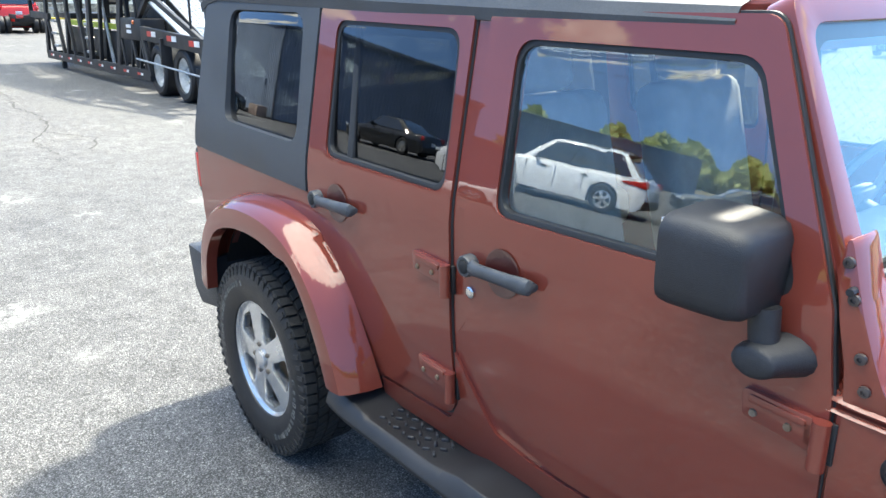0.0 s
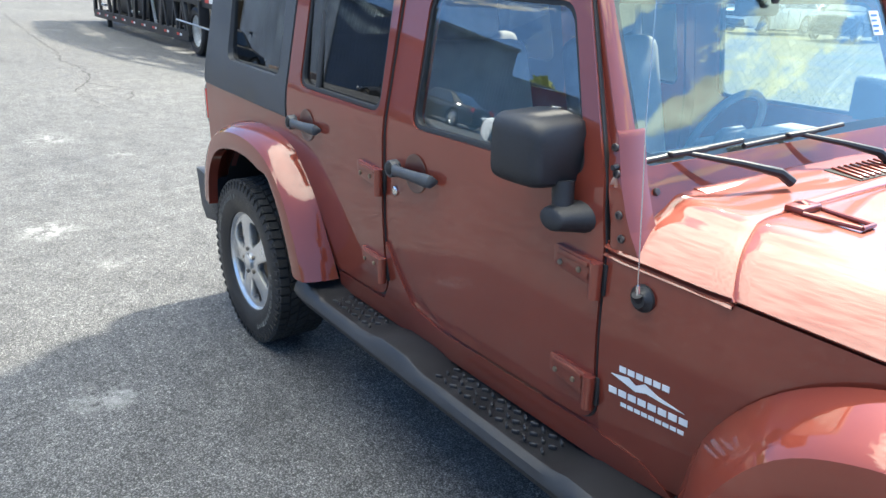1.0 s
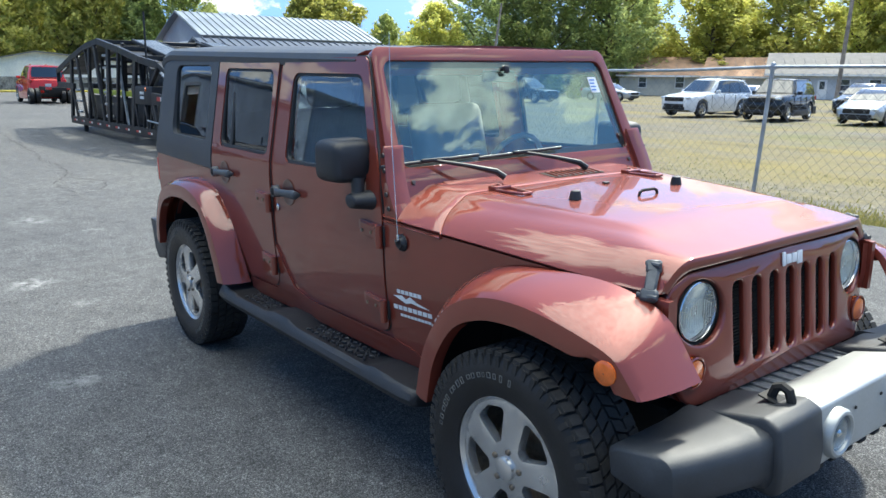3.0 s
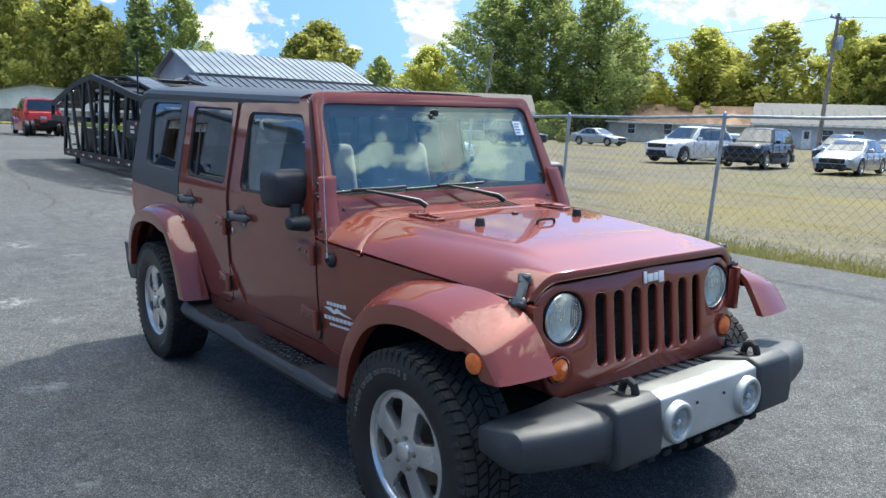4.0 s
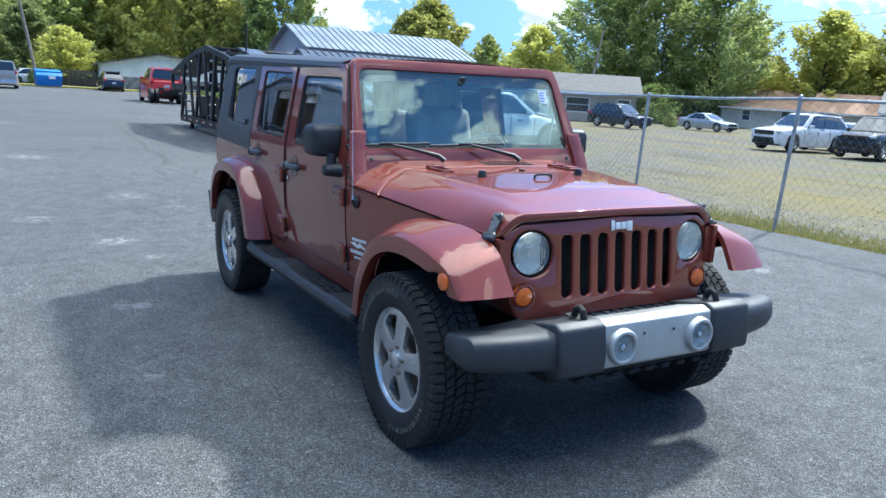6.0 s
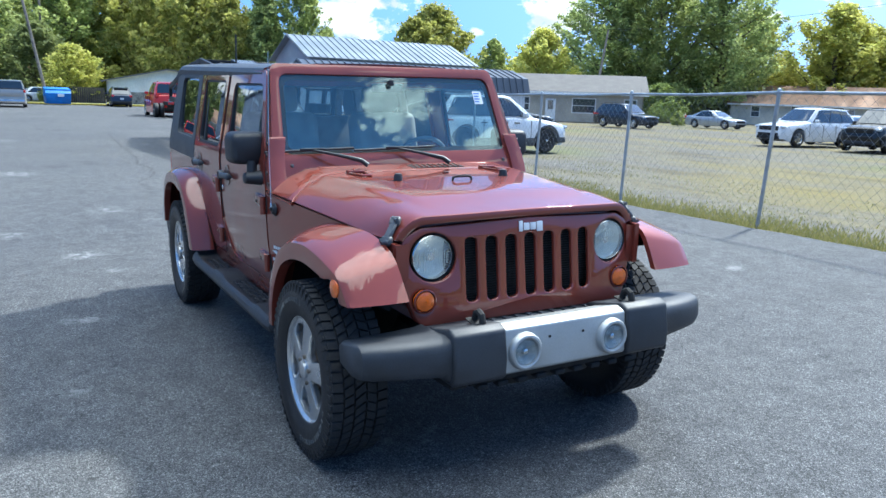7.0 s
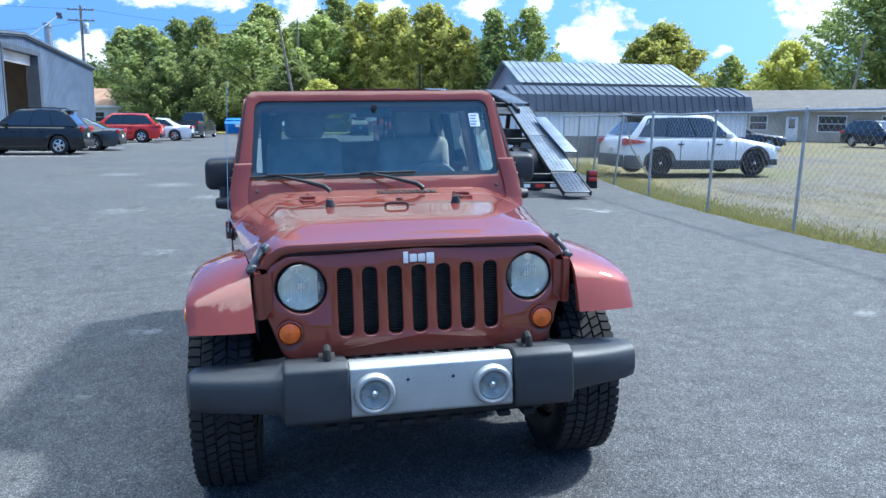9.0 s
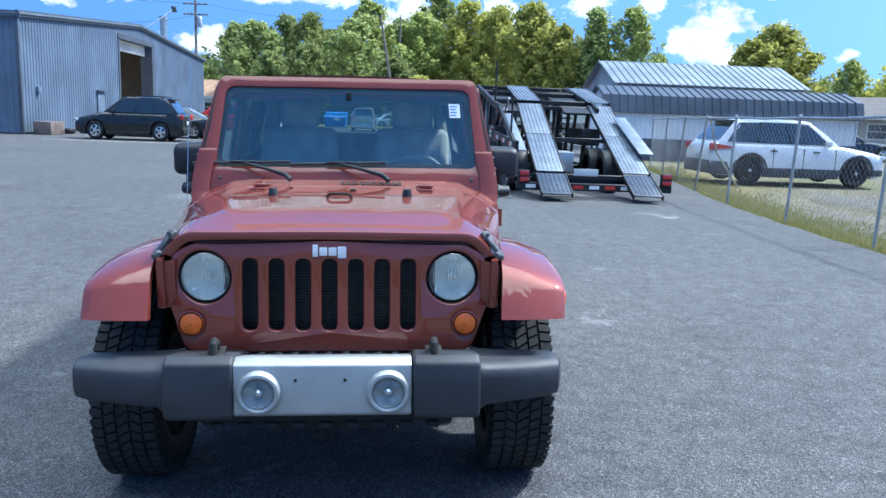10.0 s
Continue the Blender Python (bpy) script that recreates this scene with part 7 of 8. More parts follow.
# a far belt of woods closes the horizon
def woods(name, a0, a1, dist, h, seed, n=26000):
    rs = np.random.RandomState(seed)
    ang = np.radians(a0 + (a1 - a0) * rs.rand(n))
    d = dist + rs.normal(scale=6, size=n)
    top = h * (0.72 + 0.28 * np.sin(ang * 41 + seed) * np.sin(ang * 17) + 0.12 * np.sin(ang * 97))
    z = top * np.sqrt(rs.rand(n))
    pos = np.stack([d * np.cos(ang), d * np.sin(ang), z], 1)
    t1 = rs.normal(size=(n, 3))
    t1 /= np.linalg.norm(t1, axis=1)[:, None]
    t2 = np.cross(t1, rs.normal(size=(n, 3)))
    t2 /= np.linalg.norm(t2, axis=1)[:, None]
    s = 0.95 * (0.6 + rs.rand(n))[:, None]
    V = np.stack([pos - t1 * s, pos + t2 * s * 0.7, pos + t1 * s, pos - t2 * s * 0.7], 1).reshape(-1, 3)
    me = bpy.data.meshes.new(name)
    me.from_pydata(V.tolist(), [], [(4 * i, 4 * i + 1, 4 * i + 2, 4 * i + 3) for i in range(n)])
    me.materials.append(LEAF_DARK)
    tagged(new(name, me), "dense far belt of trees on the horizon", "woods", kind="stuff")


woods("far_woods", 85, 250, 135, 9.5, 21, 60000)
woods("far_woods", 250, 445, 160, 6.0, 22, 30000)
# ---- parked vehicles ----
def paint(name, color, metal=0.3, rough=0.32):
    return surface(name, color, rough=rough, metal=metal, var=0.05, scale=2, fine=500, coat=1.0, spec=0.2)


P_WHITE, P_BLACK, P_SILVER = paint("white_paint", (0.70, 0.72, 0.74), 0.0), paint("black_paint", (0.008, 0.009, 0.010), 0.0, 0.6), paint("silver_paint", (0.42, 0.44, 0.46), 0.6)
P_RED, P_GREY, P_NAVY = paint("red_paint", (0.58, 0.028, 0.02), 0.1), paint("dark_grey_paint", (0.05, 0.055, 0.06), 0.4), paint("dark_blue_paint", (0.02, 0.028, 0.045), 0.3)
P_TAN = paint("pale_tan_paint", (0.42, 0.41, 0.38), 0.5)
PLATE = surface("number_plate", (0.6, 0.62, 0.62), rough=0.5, var=0.1)


def car_wheel_meshes(r, w, key):
    prof = [(r * 0.62, -w * 0.42), (r * 0.68, -w * 0.5), (r * 0.9, -w * 0.5), (r * 0.98, -w * 0.40), (r, -w * 0.25), (r, w * 0.25), (r * 0.98, w * 0.4), (r * 0.9, w * 0.5), (r * 0.68, w * 0.5), (r * 0.62, w * 0.42)]
    ty = mesh_from("tyre", lathe(prof, 32, "y", False))
    holes = []
    n = 5 if key != "steel" else 8
    for k in range(n):
        c = 2 * math.pi * (k + 0.5) / n
        if key == "steel":
            holes.append([(r * 0.43 * math.cos(c) + r * 0.06 * math.cos(a), r * 0.43 * math.sin(c) + r * 0.06 * math.sin(a)) for a in [i * math.pi / 4 for i in range(8)]])
        else:
            holes.append([(q * math.cos(c + a), q * math.sin(c + a)) for q, a in ((r * 0.22, -0.15), (r * 0.53, -0.38), (r * 0.55, 0), (r * 0.53, 0.38), (r * 0.22, 0.15))])
    bm = sheet([ring2(0, 0, r * 0.63, 32)] + holes)
    for v in bm.verts:
        q = math.hypot(v.co.x, v.co.z) / (r * 0.63)
        v.co.y = -w * 0.36 - 0.03 * (1 - q)
    thicken(bm, 0.03, (0, 1, 0))
    rim = mesh_from("wheel", join(bm, lathe([(r * 0.60, -w * 0.36), (r * 0.63, -w * 0.46), (r * 0.65, -w * 0.42), (r * 0.62, 0.0), (r * 0.62, w * 0.4)], 32, "y", False)))
    hub = mesh_from("hub", lathe([(r * 0.5, w * 0.05), (r * 0.5, w * 0.0), (r * 0.1, 0)], 20, "y", False))
    cap = mesh_from("centre_cap", moved(lathe([(r * 0.13, 0), (r * 0.11, -0.02), (r * 0.02, -0.026)], 16), Matrix.Translation((0, -w * 0.36 - 0.03, 0))))
    return ty, rim, hub, cap


WHEEL_SETS = {}


def add_wheel(parent, x, y, r, w, key, side, mat):
    k = (round(r, 3), round(w, 3), key, mat.name)
    if k not in WHEEL_SETS:
        WHEEL_SETS[k] = car_wheel_meshes(r, w, key)
    ty, rim, hub, cap = WHEEL_SETS[k]
    wh = part("wheel", rim, mat, parent)
    wh.matrix_basis = pose(x, y, r, 0, 0, 0 if side < 0 else 180)
    part("tyre", ty, RUBBER, wh)
    part("brake", hub, DARK, wh)
    part("centre_cap", cap, ALLOY, wh)


STEEL_BLACK = surface("black_steel_wheel", (0.02, 0.02, 0.021), rough=0.5, metal=0.3, var=0.1)
SPEC = {
    # length, width, height, wheelbase, front overhang, wheel radius, belt, bonnet front, bonnet rear, cowl x, roof front x, roof rear x, tail x, deck z
    "explorer": dict(L=5.05, W=1.98, H=1.76, wb=3.02, fo=0.93, r=0.385, belt=1.10, hf=0.92, hr=1.10, cowl=1.42, rf=2.20, rr=4.35, tail=4.86, deck=1.12),
    "durango": dict(L=5.10, W=1.93, H=1.78, wb=3.04, fo=0.92, r=0.39, belt=1.12, hf=0.98, hr=1.14, cowl=1.52, rf=2.28, rr=4.35, tail=4.92, deck=1.12),
    "boxy": dict(L=4.55, W=1.90, H=1.80, wb=2.75, fo=0.82, r=0.385, belt=1.14, hf=1.06, hr=1.16, cowl=1.42, rf=1.95, rr=4.25, tail=4.44, deck=1.12),
    "compact_suv": dict(L=4.52, W=1.84, H=1.67, wb=2.69, fo=0.90, r=0.355, belt=1.04, hf=0.84, hr=1.06, cowl=1.22, rf=2.02, rr=3.85, tail=4.36, deck=1.08),
    "sedan": dict(L=5.05, W=1.90, H=1.47, wb=3.05, fo=0.90, r=0.355, belt=0.96, hf=0.78, hr=0.96, cowl=1.55, rf=2.35, rr=3.55, tail=4.45, deck=1.02),
    "hatch": dict(L=4.54, W=1.82, H=1.47, wb=2.65, fo=0.92, r=0.33, belt=0.93, hf=0.72, hr=0.95, cowl=1.20, rf=2.05, rr=3.30, tail=4.05, deck=1.02),
    "pickup": dict(L=5.85, W=2.00, H=1.93, wb=3.68, fo=0.94, r=0.40, belt=1.22, hf=1.05, hr=1.22, cowl=1.60, rf=2.25, rr=3.75, tail=3.95, deck=1.28),
    "chassis_cab": dict(L=4.35, W=2.03, H=2.02, wb=3.3, fo=0.95, r=0.42, belt=1.32, hf=1.18, hr=1.32, cowl=1.70, rf=2.35, rr=4.05, tail=4.28, deck=1.34),
}


def make_car(kind, m, body, label, name="car", category="car", wheel="alloy", wheel_mat=None, group="parked cars", cladding=None, glass_mat=None, rear_bar=False):
    """A parked vehicle whose nose points along local +x, with its middle at the origin."""
    s = SPEC[kind]
    L, W, H, r = s["L"], s["W"], s["H"], s["r"]
    car = thing(name, m, label, category, group)
    glass_mat = glass_mat or CAR_GLASS
    fx = L / 2
    def X(d):
        return fx - d
    axles = (s["fo"], s["fo"] + s["wb"]) if kind != "chassis_cab" else (s["fo"],)
    zb = 0.24 if r > 0.37 else 0.20
    ra = r * 1.16
    st = sorted(set([0.0, 0.04, 0.12, 0.3, 0.6, s["cowl"] * 0.8, s["cowl"], s["rf"], (s["rf"] + s["rr"]) / 2, s["rr"], s["tail"] * 0.985 + 0.0, L - 0.45, L - 0.2, L - 0.06, L] + [a + ra * k / 5 for a in axles for k in range(-5, 6)] + [a + sg * (ra + 0.02) for a in axles for sg in (-1, 1)]))
    def top(d):
        xs_ = [0, 0.03, 0.12, 0.4, s["cowl"], s["cowl"] + 0.2, s["tail"] - 0.15, s["tail"], L - 0.12, L - 0.02, L]
        zs_ = [s["hf"] - 0.20, s["hf"] - 0.10, s["hf"] - 0.03, s["hf"] + 0.03, s["hr"], s["belt"] + 0.01, s["belt"] + 0.02, s["deck"], s["deck"] - 0.02, s["deck"] - 0.08, s["deck"] - 0.16]
        return float(np.interp(d, xs_, zs_))
    def half(d):
        return W / 2 * float(np.interp(d, [0, 0.10, 0.35, 0.9, L - 0.7, L - 0.2, L], [0.74, 0.85, 0.945, 1.0, 1.0, 0.95, 0.86]))
    secs = []
    for d in st:
        if d < -1e-6 or d > L + 1e-6:
            continue
        w, zt = half(d), top(d)
        lift = 0.0
        for a in axles:
            if abs(d - a) <= ra:
                lift = max(lift, r + math.sqrt(max(0.0, ra * ra - (d - a) ** 2)))
        zlo = zb + 0.10 * (1 if d < 0.15 or d > L - 0.15 else 0)
        z1, z2, z3 = max(zlo, lift), max(zlo + 0.10, lift + 0.004), max(zlo + 0.30, lift + 0.012)
        zs = zt - 0.10
        half_pts = [(0, zlo), (w - 0.28, zlo), (w - 0.275, max(zlo, lift - 0.01)), (w - 0.035, z1), (w - 0.012, min(z2, zs - 0.03)), (w, min(z3, zs - 0.02)), (w - 0.004, (min(z3, zs - 0.02) + zs) / 2 + 0.02), (w - 0.03, zs), (w - 0.085, zt - 0.015), (w - 0.30, zt + 0.012), (0, zt + 0.03)]
        pts = half_pts + [(-y, z) for y, z in half_pts[-2:0:-1]]
        secs.append([(X(d), y, z) for y, z in pts])
    part("body", loft(secs, True, True), body, car, smooth=50)
    # cabin
    wb_, wt = W / 2 - 0.075, W / 2 - 0.27
    zb_, zr = s["belt"] - 0.01, H
    bl = [(s["cowl"], 0.93, 0.02), (s["cowl"] + 0.25, 1.0, 0.0), ((s["cowl"] + s["tail"]) / 2, 1.0, 0.0), (s["tail"] - 0.2, 1.0, 0.0), (s["tail"], 0.93, 0.03)]
    tp = [(s["rf"], 0.90, -0.04), (s["rf"] + 0.25, 1.0, -0.005), ((s["rf"] + s["rr"]) / 2, 1.02, 0.0), (s["rr"] - 0.2, 1.0, -0.015), (s["rr"], 0.93, -0.05)]
    cab = []
    for (db, kb, ob), (dt, kt, ot) in zip(bl, tp):
        row = []
        for v in (0.0, 0.5, 0.93, 1.0):
            vv = v
            y = (wb_ * kb) * (1 - vv) + (wt * kt) * vv + 0.035 * math.sin(math.pi * vv)
            row.append((X(db + (dt - db) * vv), y, zb_ + ob * (1 - vv) + (zr + ot - zb_) * vv * 0.985))
        last = row[-1]
        row.append((last[0], last[1] - 0.10, last[2] + 0.02))
        row.append((last[0], 0.0, last[2] + 0.045))
        full = [(x, -y, z) for x, y, z in row] + [(x, y, z) for x, y, z in row[-2::-1]]
        cab.append(full)
    part("cabin", loft(cab, False, True), body, car, smooth=35)
    # glass on the cabin's sides, front and back
    def side_pt(u, v, sg, out=0.012):
        db = np.interp(u, [0, 1], [s["cowl"], s["tail"]])
        dt = np.interp(u, [0, 1], [s["rf"], s["rr"]])
        kb = np.interp(db, [b[0] for b in bl], [b[1] for b in bl])
        kt = np.interp(dt, [b[0] for b in tp], [b[1] for b in tp])
        ot = np.interp(dt, [b[0] for b in tp], [b[2] for b in tp])
        y = wb_ * kb * (1 - v) + wt * kt * v + 0.035 * math.sin(math.pi * v) + out
        return (X(db + (dt - db) * v), sg * y, zb_ + (zr + ot - zb_) * v * 0.985)
    cuts = {"pickup": [(0.10, 0.47), (0.51, 0.90)], "chassis_cab": [(0.10, 0.47), (0.51, 0.90)], "sedan": [(0.10, 0.47), (0.485, 0.83)], "hatch": [(0.10, 0.46), (0.475, 0.84)]}.get(kind, [(0.085, 0.40), (0.412, 0.68), (0.692, 0.945)])
    for sg in (-1, 1):
        band = loft([[side_pt(u, v, sg, 0.006) for v in (0.05, 0.5, 0.91)] for u in np.linspace(cuts[0][0] - 0.012, cuts[-1][1] - 0.02 if kind in ("pickup", "chassis_cab", "sedan", "hatch") else cuts[1][1] + 0.01, 7)])
        thicken(band, 0.02, (0, -sg, 0))
        part("pillar_trim", band, DARK, car)
        for u0, u1 in cuts:
            rows = []
            for u in np.linspace(u0, u1, 5):
                rows.append([side_pt(u, v, sg) for v in (0.07, 0.5, 0.89)])
            bm = loft(rows)
            thicken(bm, 0.02, (0, -sg, 0))
            part("side_window", bm, glass_mat, car)
    def end_pane(dA, kA, dB, kB, zA, zB, sgn, name_):
        rows = []
        for v in (0.08, 0.5, 0.90):
            d = dA + (dB - dA) * v
            y = (wb_ * kA) * (1 - v) + (wt * kB) * v - 0.03
            z = zA + (zB - zA) * v
            rows.append([(X(d) + sgn * (0.022 - 0.03 * abs(t) ** 2), y * t, z) for t in (-1, -0.6, 0, 0.6, 1)])
        bm = loft(rows)
        thicken(bm, 0.02, (-sgn, 0, 0))
        part(name_, bm, glass_mat, car)
    end_pane(s["cowl"], 0.93, s["rf"], 0.90, zb_ + 0.03, zr, 1, "windscreen")
    end_pane(s["tail"], 0.93, s["rr"], 0.93, zb_ + 0.04, zr - 0.02, -1, "rear_window")
    # lamps, grille, bumpers, mirrors, handles, plates
    wf, wr = half(0.12), half(L - 0.08)
    lamp_z = s["hf"] - 0.10
    for sg in (-1, 1):
        part("headlight", moved(box((0, 0, 0), (0.20, 0.36, 0.11), 0.045, 2), Matrix.Translation((X(0.13), sg * (wf - 0.17), lamp_z)) @ pose(0, 0, 0, 0, 0, -sg * 24)), LENS_PALE, car, "clear headlight")
        tz = s["deck"] - 0.13
        if kind == "explorer":
            # wedge lamp that wraps from the tailgate round to the side
            wedge = [[(X(d), sg * (half(d) + o), z) for o in (-0.05, 0.012) for z in ((tz - h, tz + h) if o < 0 else (tz + h, tz - h))] for d, h in ((L - 0.62, 0.012), (L - 0.40, 0.045), (L - 0.18, 0.075), (L - 0.03, 0.085))]
            part("tail_light", loft(wedge, True, True), RED_LENS, car, "red wedge tail light")
        part("tail_light", moved(box((0, 0, 0), (0.16, 0.26, 0.20), 0.04, 2), Matrix.Translation((X(L - 0.06), sg * (wr - 0.10), tz)) @ pose(0, 0, 0, 0, 0, sg * 22)), RED_LENS, car, "red tail light")
        part("side_mirror", join(moved(box((0, 0, 0), (0.12, 0.22, 0.15), 0.04, 2), Matrix.Translation((X(s["cowl"] + 0.42), sg * (W / 2 + 0.05), s["belt"] + 0.07)))), body, car)
        for u in ((0.42, 0.66) if kind not in ("chassis_cab",) else (0.45,)):
            part("door_handle", box((X(L * u), sg * (W / 2 + 0.004), s["belt"] - 0.17), (0.20, 0.03, 0.035), 0.01), DARK if kind == "explorer" else body, car)
        for u in (0.31, 0.49, 0.66):
            part("door_seam", box((X(L * u), sg * (W / 2 - 0.004), (s["belt"] + zb) / 2 + 0.06), (0.012, 0.02, s["belt"] - zb - 0.30)), DARK, car)
        if cladding:
            part("sill_cladding", box((X(L * 0.5), sg * (W / 2 - 0.012), zb + 0.10), (s["wb"] - 2.2 * r, 0.06, 0.26), 0.02), cladding, car)
            part("corner_trim", box((X(L - 0.32), sg * (half(L - 0.25) - 0.015), zb + 0.19), (0.64, 0.07, 0.36), 0.03), cladding, car)
            part("corner_trim", box((X(0.34), sg * (half(0.34) - 0.02), zb + 0.17), (0.40, 0.06, 0.18), 0.03), cladding, car)
            for a in axles:
                arcs = [[(X(a) + q * math.cos(radians(t)), sg * (half(a) + 0.008 - 0.015 * (q > ra)), r + q * math.sin(radians(t))) for q in (ra - 0.01, ra + 0.07)] for t in range(-10, 191, 10)]
                bm = loft(arcs)
                thicken(bm, 0.03, (0, -sg, 0))
                part("arch_trim", bm, cladding, car)
    part("front_grille", box((X(0.015), 0, lamp_z - 0.06), (0.10, W * 0.56, 0.20), 0.03), DARK, car)
    part("lower_intake", box((X(0.0), 0, lamp_z - 0.34), (0.10, W * 0.58, 0.13), 0.03), DARK, car)
    part("front_bumper", box((X(0.03), 0, zb + 0.16), (0.12, W * 0.66, 0.16), 0.04), cladding or DARK, car)
    part("rear_bumper", box((X(L - 0.02), 0, zb + 0.20), (0.14, W * 0.86, 0.36 if cladding else 0.24), 0.05), CHROME if kind == "pickup" else (cladding or DARK), car)
    part("plate", box((X(L + 0.015), 0, s["deck"] - 0.36 if kind not in ("pickup",) else zb + 0.25), (0.02, 0.30, 0.15), 0.004), PLATE, car, "plain number plate")
    part("underbody", box((X(L / 2), 0, zb + 0.10), (L * 0.92, W - 0.56, 0.20)), DARK, car)
    if kind == "pickup":
        part("cargo_bed", box((X(5.0), 0, s["deck"] + 0.015), (1.55, W - 0.34, 0.05)), DARK, car)
        part("tailgate", box((X(L + 0.0), 0, s["deck"] - 0.28), (0.06, W * 0.78, 0.50), 0.03), body, car)
    if kind in ("explorer", "durango", "compact_suv", "boxy"):
        for sg in (-1, 1):
            part("roof_rail", tube([(X(s["rf"] + 0.35), sg * (wt - 0.06), H + 0.0), (X(s["rf"] + 0.5), sg * (wt - 0.06), H + 0.055), (X(s["rr"] - 0.3), sg * (wt - 0.06), H + 0.05), (X(s["rr"] - 0.15), sg * (wt - 0.06), H - 0.01)], 0.02, 6), DARK, car)
        part("roof_spoiler", box((X(s["rr"] + 0.08), 0, H - 0.05), (0.28, wt * 1.75, 0.04), 0.015), DARK if kind == "explorer" else body, car)
    for a in axles:
        for sg in (-1, 1):
            add_wheel(car, X(a), sg * (W / 2 - 0.13), r, 0.24, wheel, sg, wheel_mat or ALLOY)
    return car


LENS_PALE = surface("clear_headlight", (0.62, 0.66, 0.68), rough=0.12, metal=0.3, var=0.15, scale=12, coat=1.0)


def heading(x, y, deg):
    return pose(x, y, ground_z(x, y), 0, 0, deg)


make_car("explorer", heading(-18.0, 11.45, 90), P_WHITE, "white sport utility car with black steel wheels on grass", wheel="steel", wheel_mat=STEEL_BLACK, cladding=surface("grey_cladding", (0.05, 0.055, 0.06), rough=0.7, var=0.15))
make_car("durango", heading(-20.8, 31.2, -93), P_WHITE, "white sport utility car parked nose out on gravel")
make_car("boxy", heading(-17.1, 31.2, -80), P_BLACK, "black boxy sport utility car parked on gravel", cladding=BLACK_PLASTIC)
make_car("hatch", heading(-13.2, 31.9, -84), P_SILVER, "silver compact hatchback parked on gravel")
make_car("sedan", heading(-9.6, 33.2, -84), P_WHITE, "white saloon parked on gravel")
make_car("compact_suv", heading(-6.2, 34.0, -84), P_GREY, "dark grey compact sport utility car on gravel")
make_car("sedan", heading(-22.5, 37.6, -92), P_WHITE, "white saloon behind a sport utility car")
make_car("sedan", heading(-15.0, 40.5, -86), P_SILVER, "silver saloon in the second row")
make_car("compact_suv", heading(-11.0, 41.5, -86), P_WHITE, "white compact sport utility car in the second row")
make_car("compact_suv", heading(-18.5, 42.5, -86), P_NAVY, "dark blue compact sport utility car in the second row")
make_car("sedan", heading(-43.2, 50.2, 4), P_SILVER, "silver saloon parked far off on the gravel")
make_car("explorer", heading(-41.5, 38.6, 6), P_NAVY, "dark blue sport utility car parked far off on gravel")
make_car("sedan", heading(-37.5, 25.5, 60), P_NAVY, "dark saloon parked beside the barn")
make_car("compact_suv", heading(-31.35, -10.9, -90) @ Matrix.Diagonal((1.0, 1.0, 1.10, 1.0)), P_BLACK, "black compact sport utility car nosed in towards the workshop")
make_car("sedan", heading(-35.4, -10.6, -90), P_GREY, "dark car parked beside a black sport utility car")
make_car("explorer", heading(-47.6, -10.6, -90), P_RED, "red sport utility car nosed in beside the workshop")
police = make_car("sedan", heading(-51.6, -9.2, -90), P_WHITE, "white saloon with blue roof stripes")
for y in (-0.16, 0.16):
    part("stripe", moved(box((0, 0, 0), (1.3, 0.18, 0.01)), Matrix.Translation((-0.4, y, 1.525))), surface("blue_stripe", (0.03, 0.12, 0.45), var=0.05, coat=1.0), police)
make_car("pickup", heading(-60.5, -7.4, 172), P_GREY, "dark grey pickup seen from behind beside other cars", category="pickup", name="pickup")
make_car("pickup", heading(-62.8, -2.0, 180), P_TAN, "pale tan pickup seen from behind", category="pickup", name="pickup")
make_car("compact_suv", heading(-71.8, 6.4, 180), P_NAVY, "dark sport utility car beyond the lot")
make_car("sedan", heading(-82.0, 0.6, 100), P_WHITE, "white saloon far beyond a pickup")
make_car("explorer", heading(-13.0, -13.6, 158), P_WHITE, "long white sport utility car across the lot", wheel="alloy")
make_car("sedan", heading(-23.5, -16.2, 165), P_BLACK, "black saloon across the lot")
make_car("sedan", heading(-12.8, -23.5, 140), P_GREY, "dark grey saloon across the lot")
# red chassis-cab truck with twin rear wheels
red = make_car("chassis_cab", heading(-47.2, 6.3, 180), P_RED, "red crew-cab truck with a bare black chassis", name="truck", category="truck")
for sg in (-1, 1):
    part("frame_rail", box((-3.4, sg * 0.42, 0.82), (3.0, 0.10, 0.22), 0.01), DARK, red)
    for dy in (0.62, 0.92):
        add_wheel(red, -2.4, sg * dy, 0.42, 0.24, "steel", sg, STEEL_BLACK)
    part("tail_light", box((-4.9, sg * 0.5, 0.85), (0.06, 0.3, 0.14), 0.01), RED_LENS, red)
    part("cab_lamp", box((0.1, sg * 0.4, 2.07), (0.12, 0.08, 0.05), 0.02), AMBER, red)
part("fuel_tank", box((-3.3, 0, 0.72), (1.0, 0.7, 0.35), 0.04), DARK, red)
part("cross_beam", box((-4.85, 0, 0.82), (0.1, 0.95, 0.2), 0.01), DARK, red)

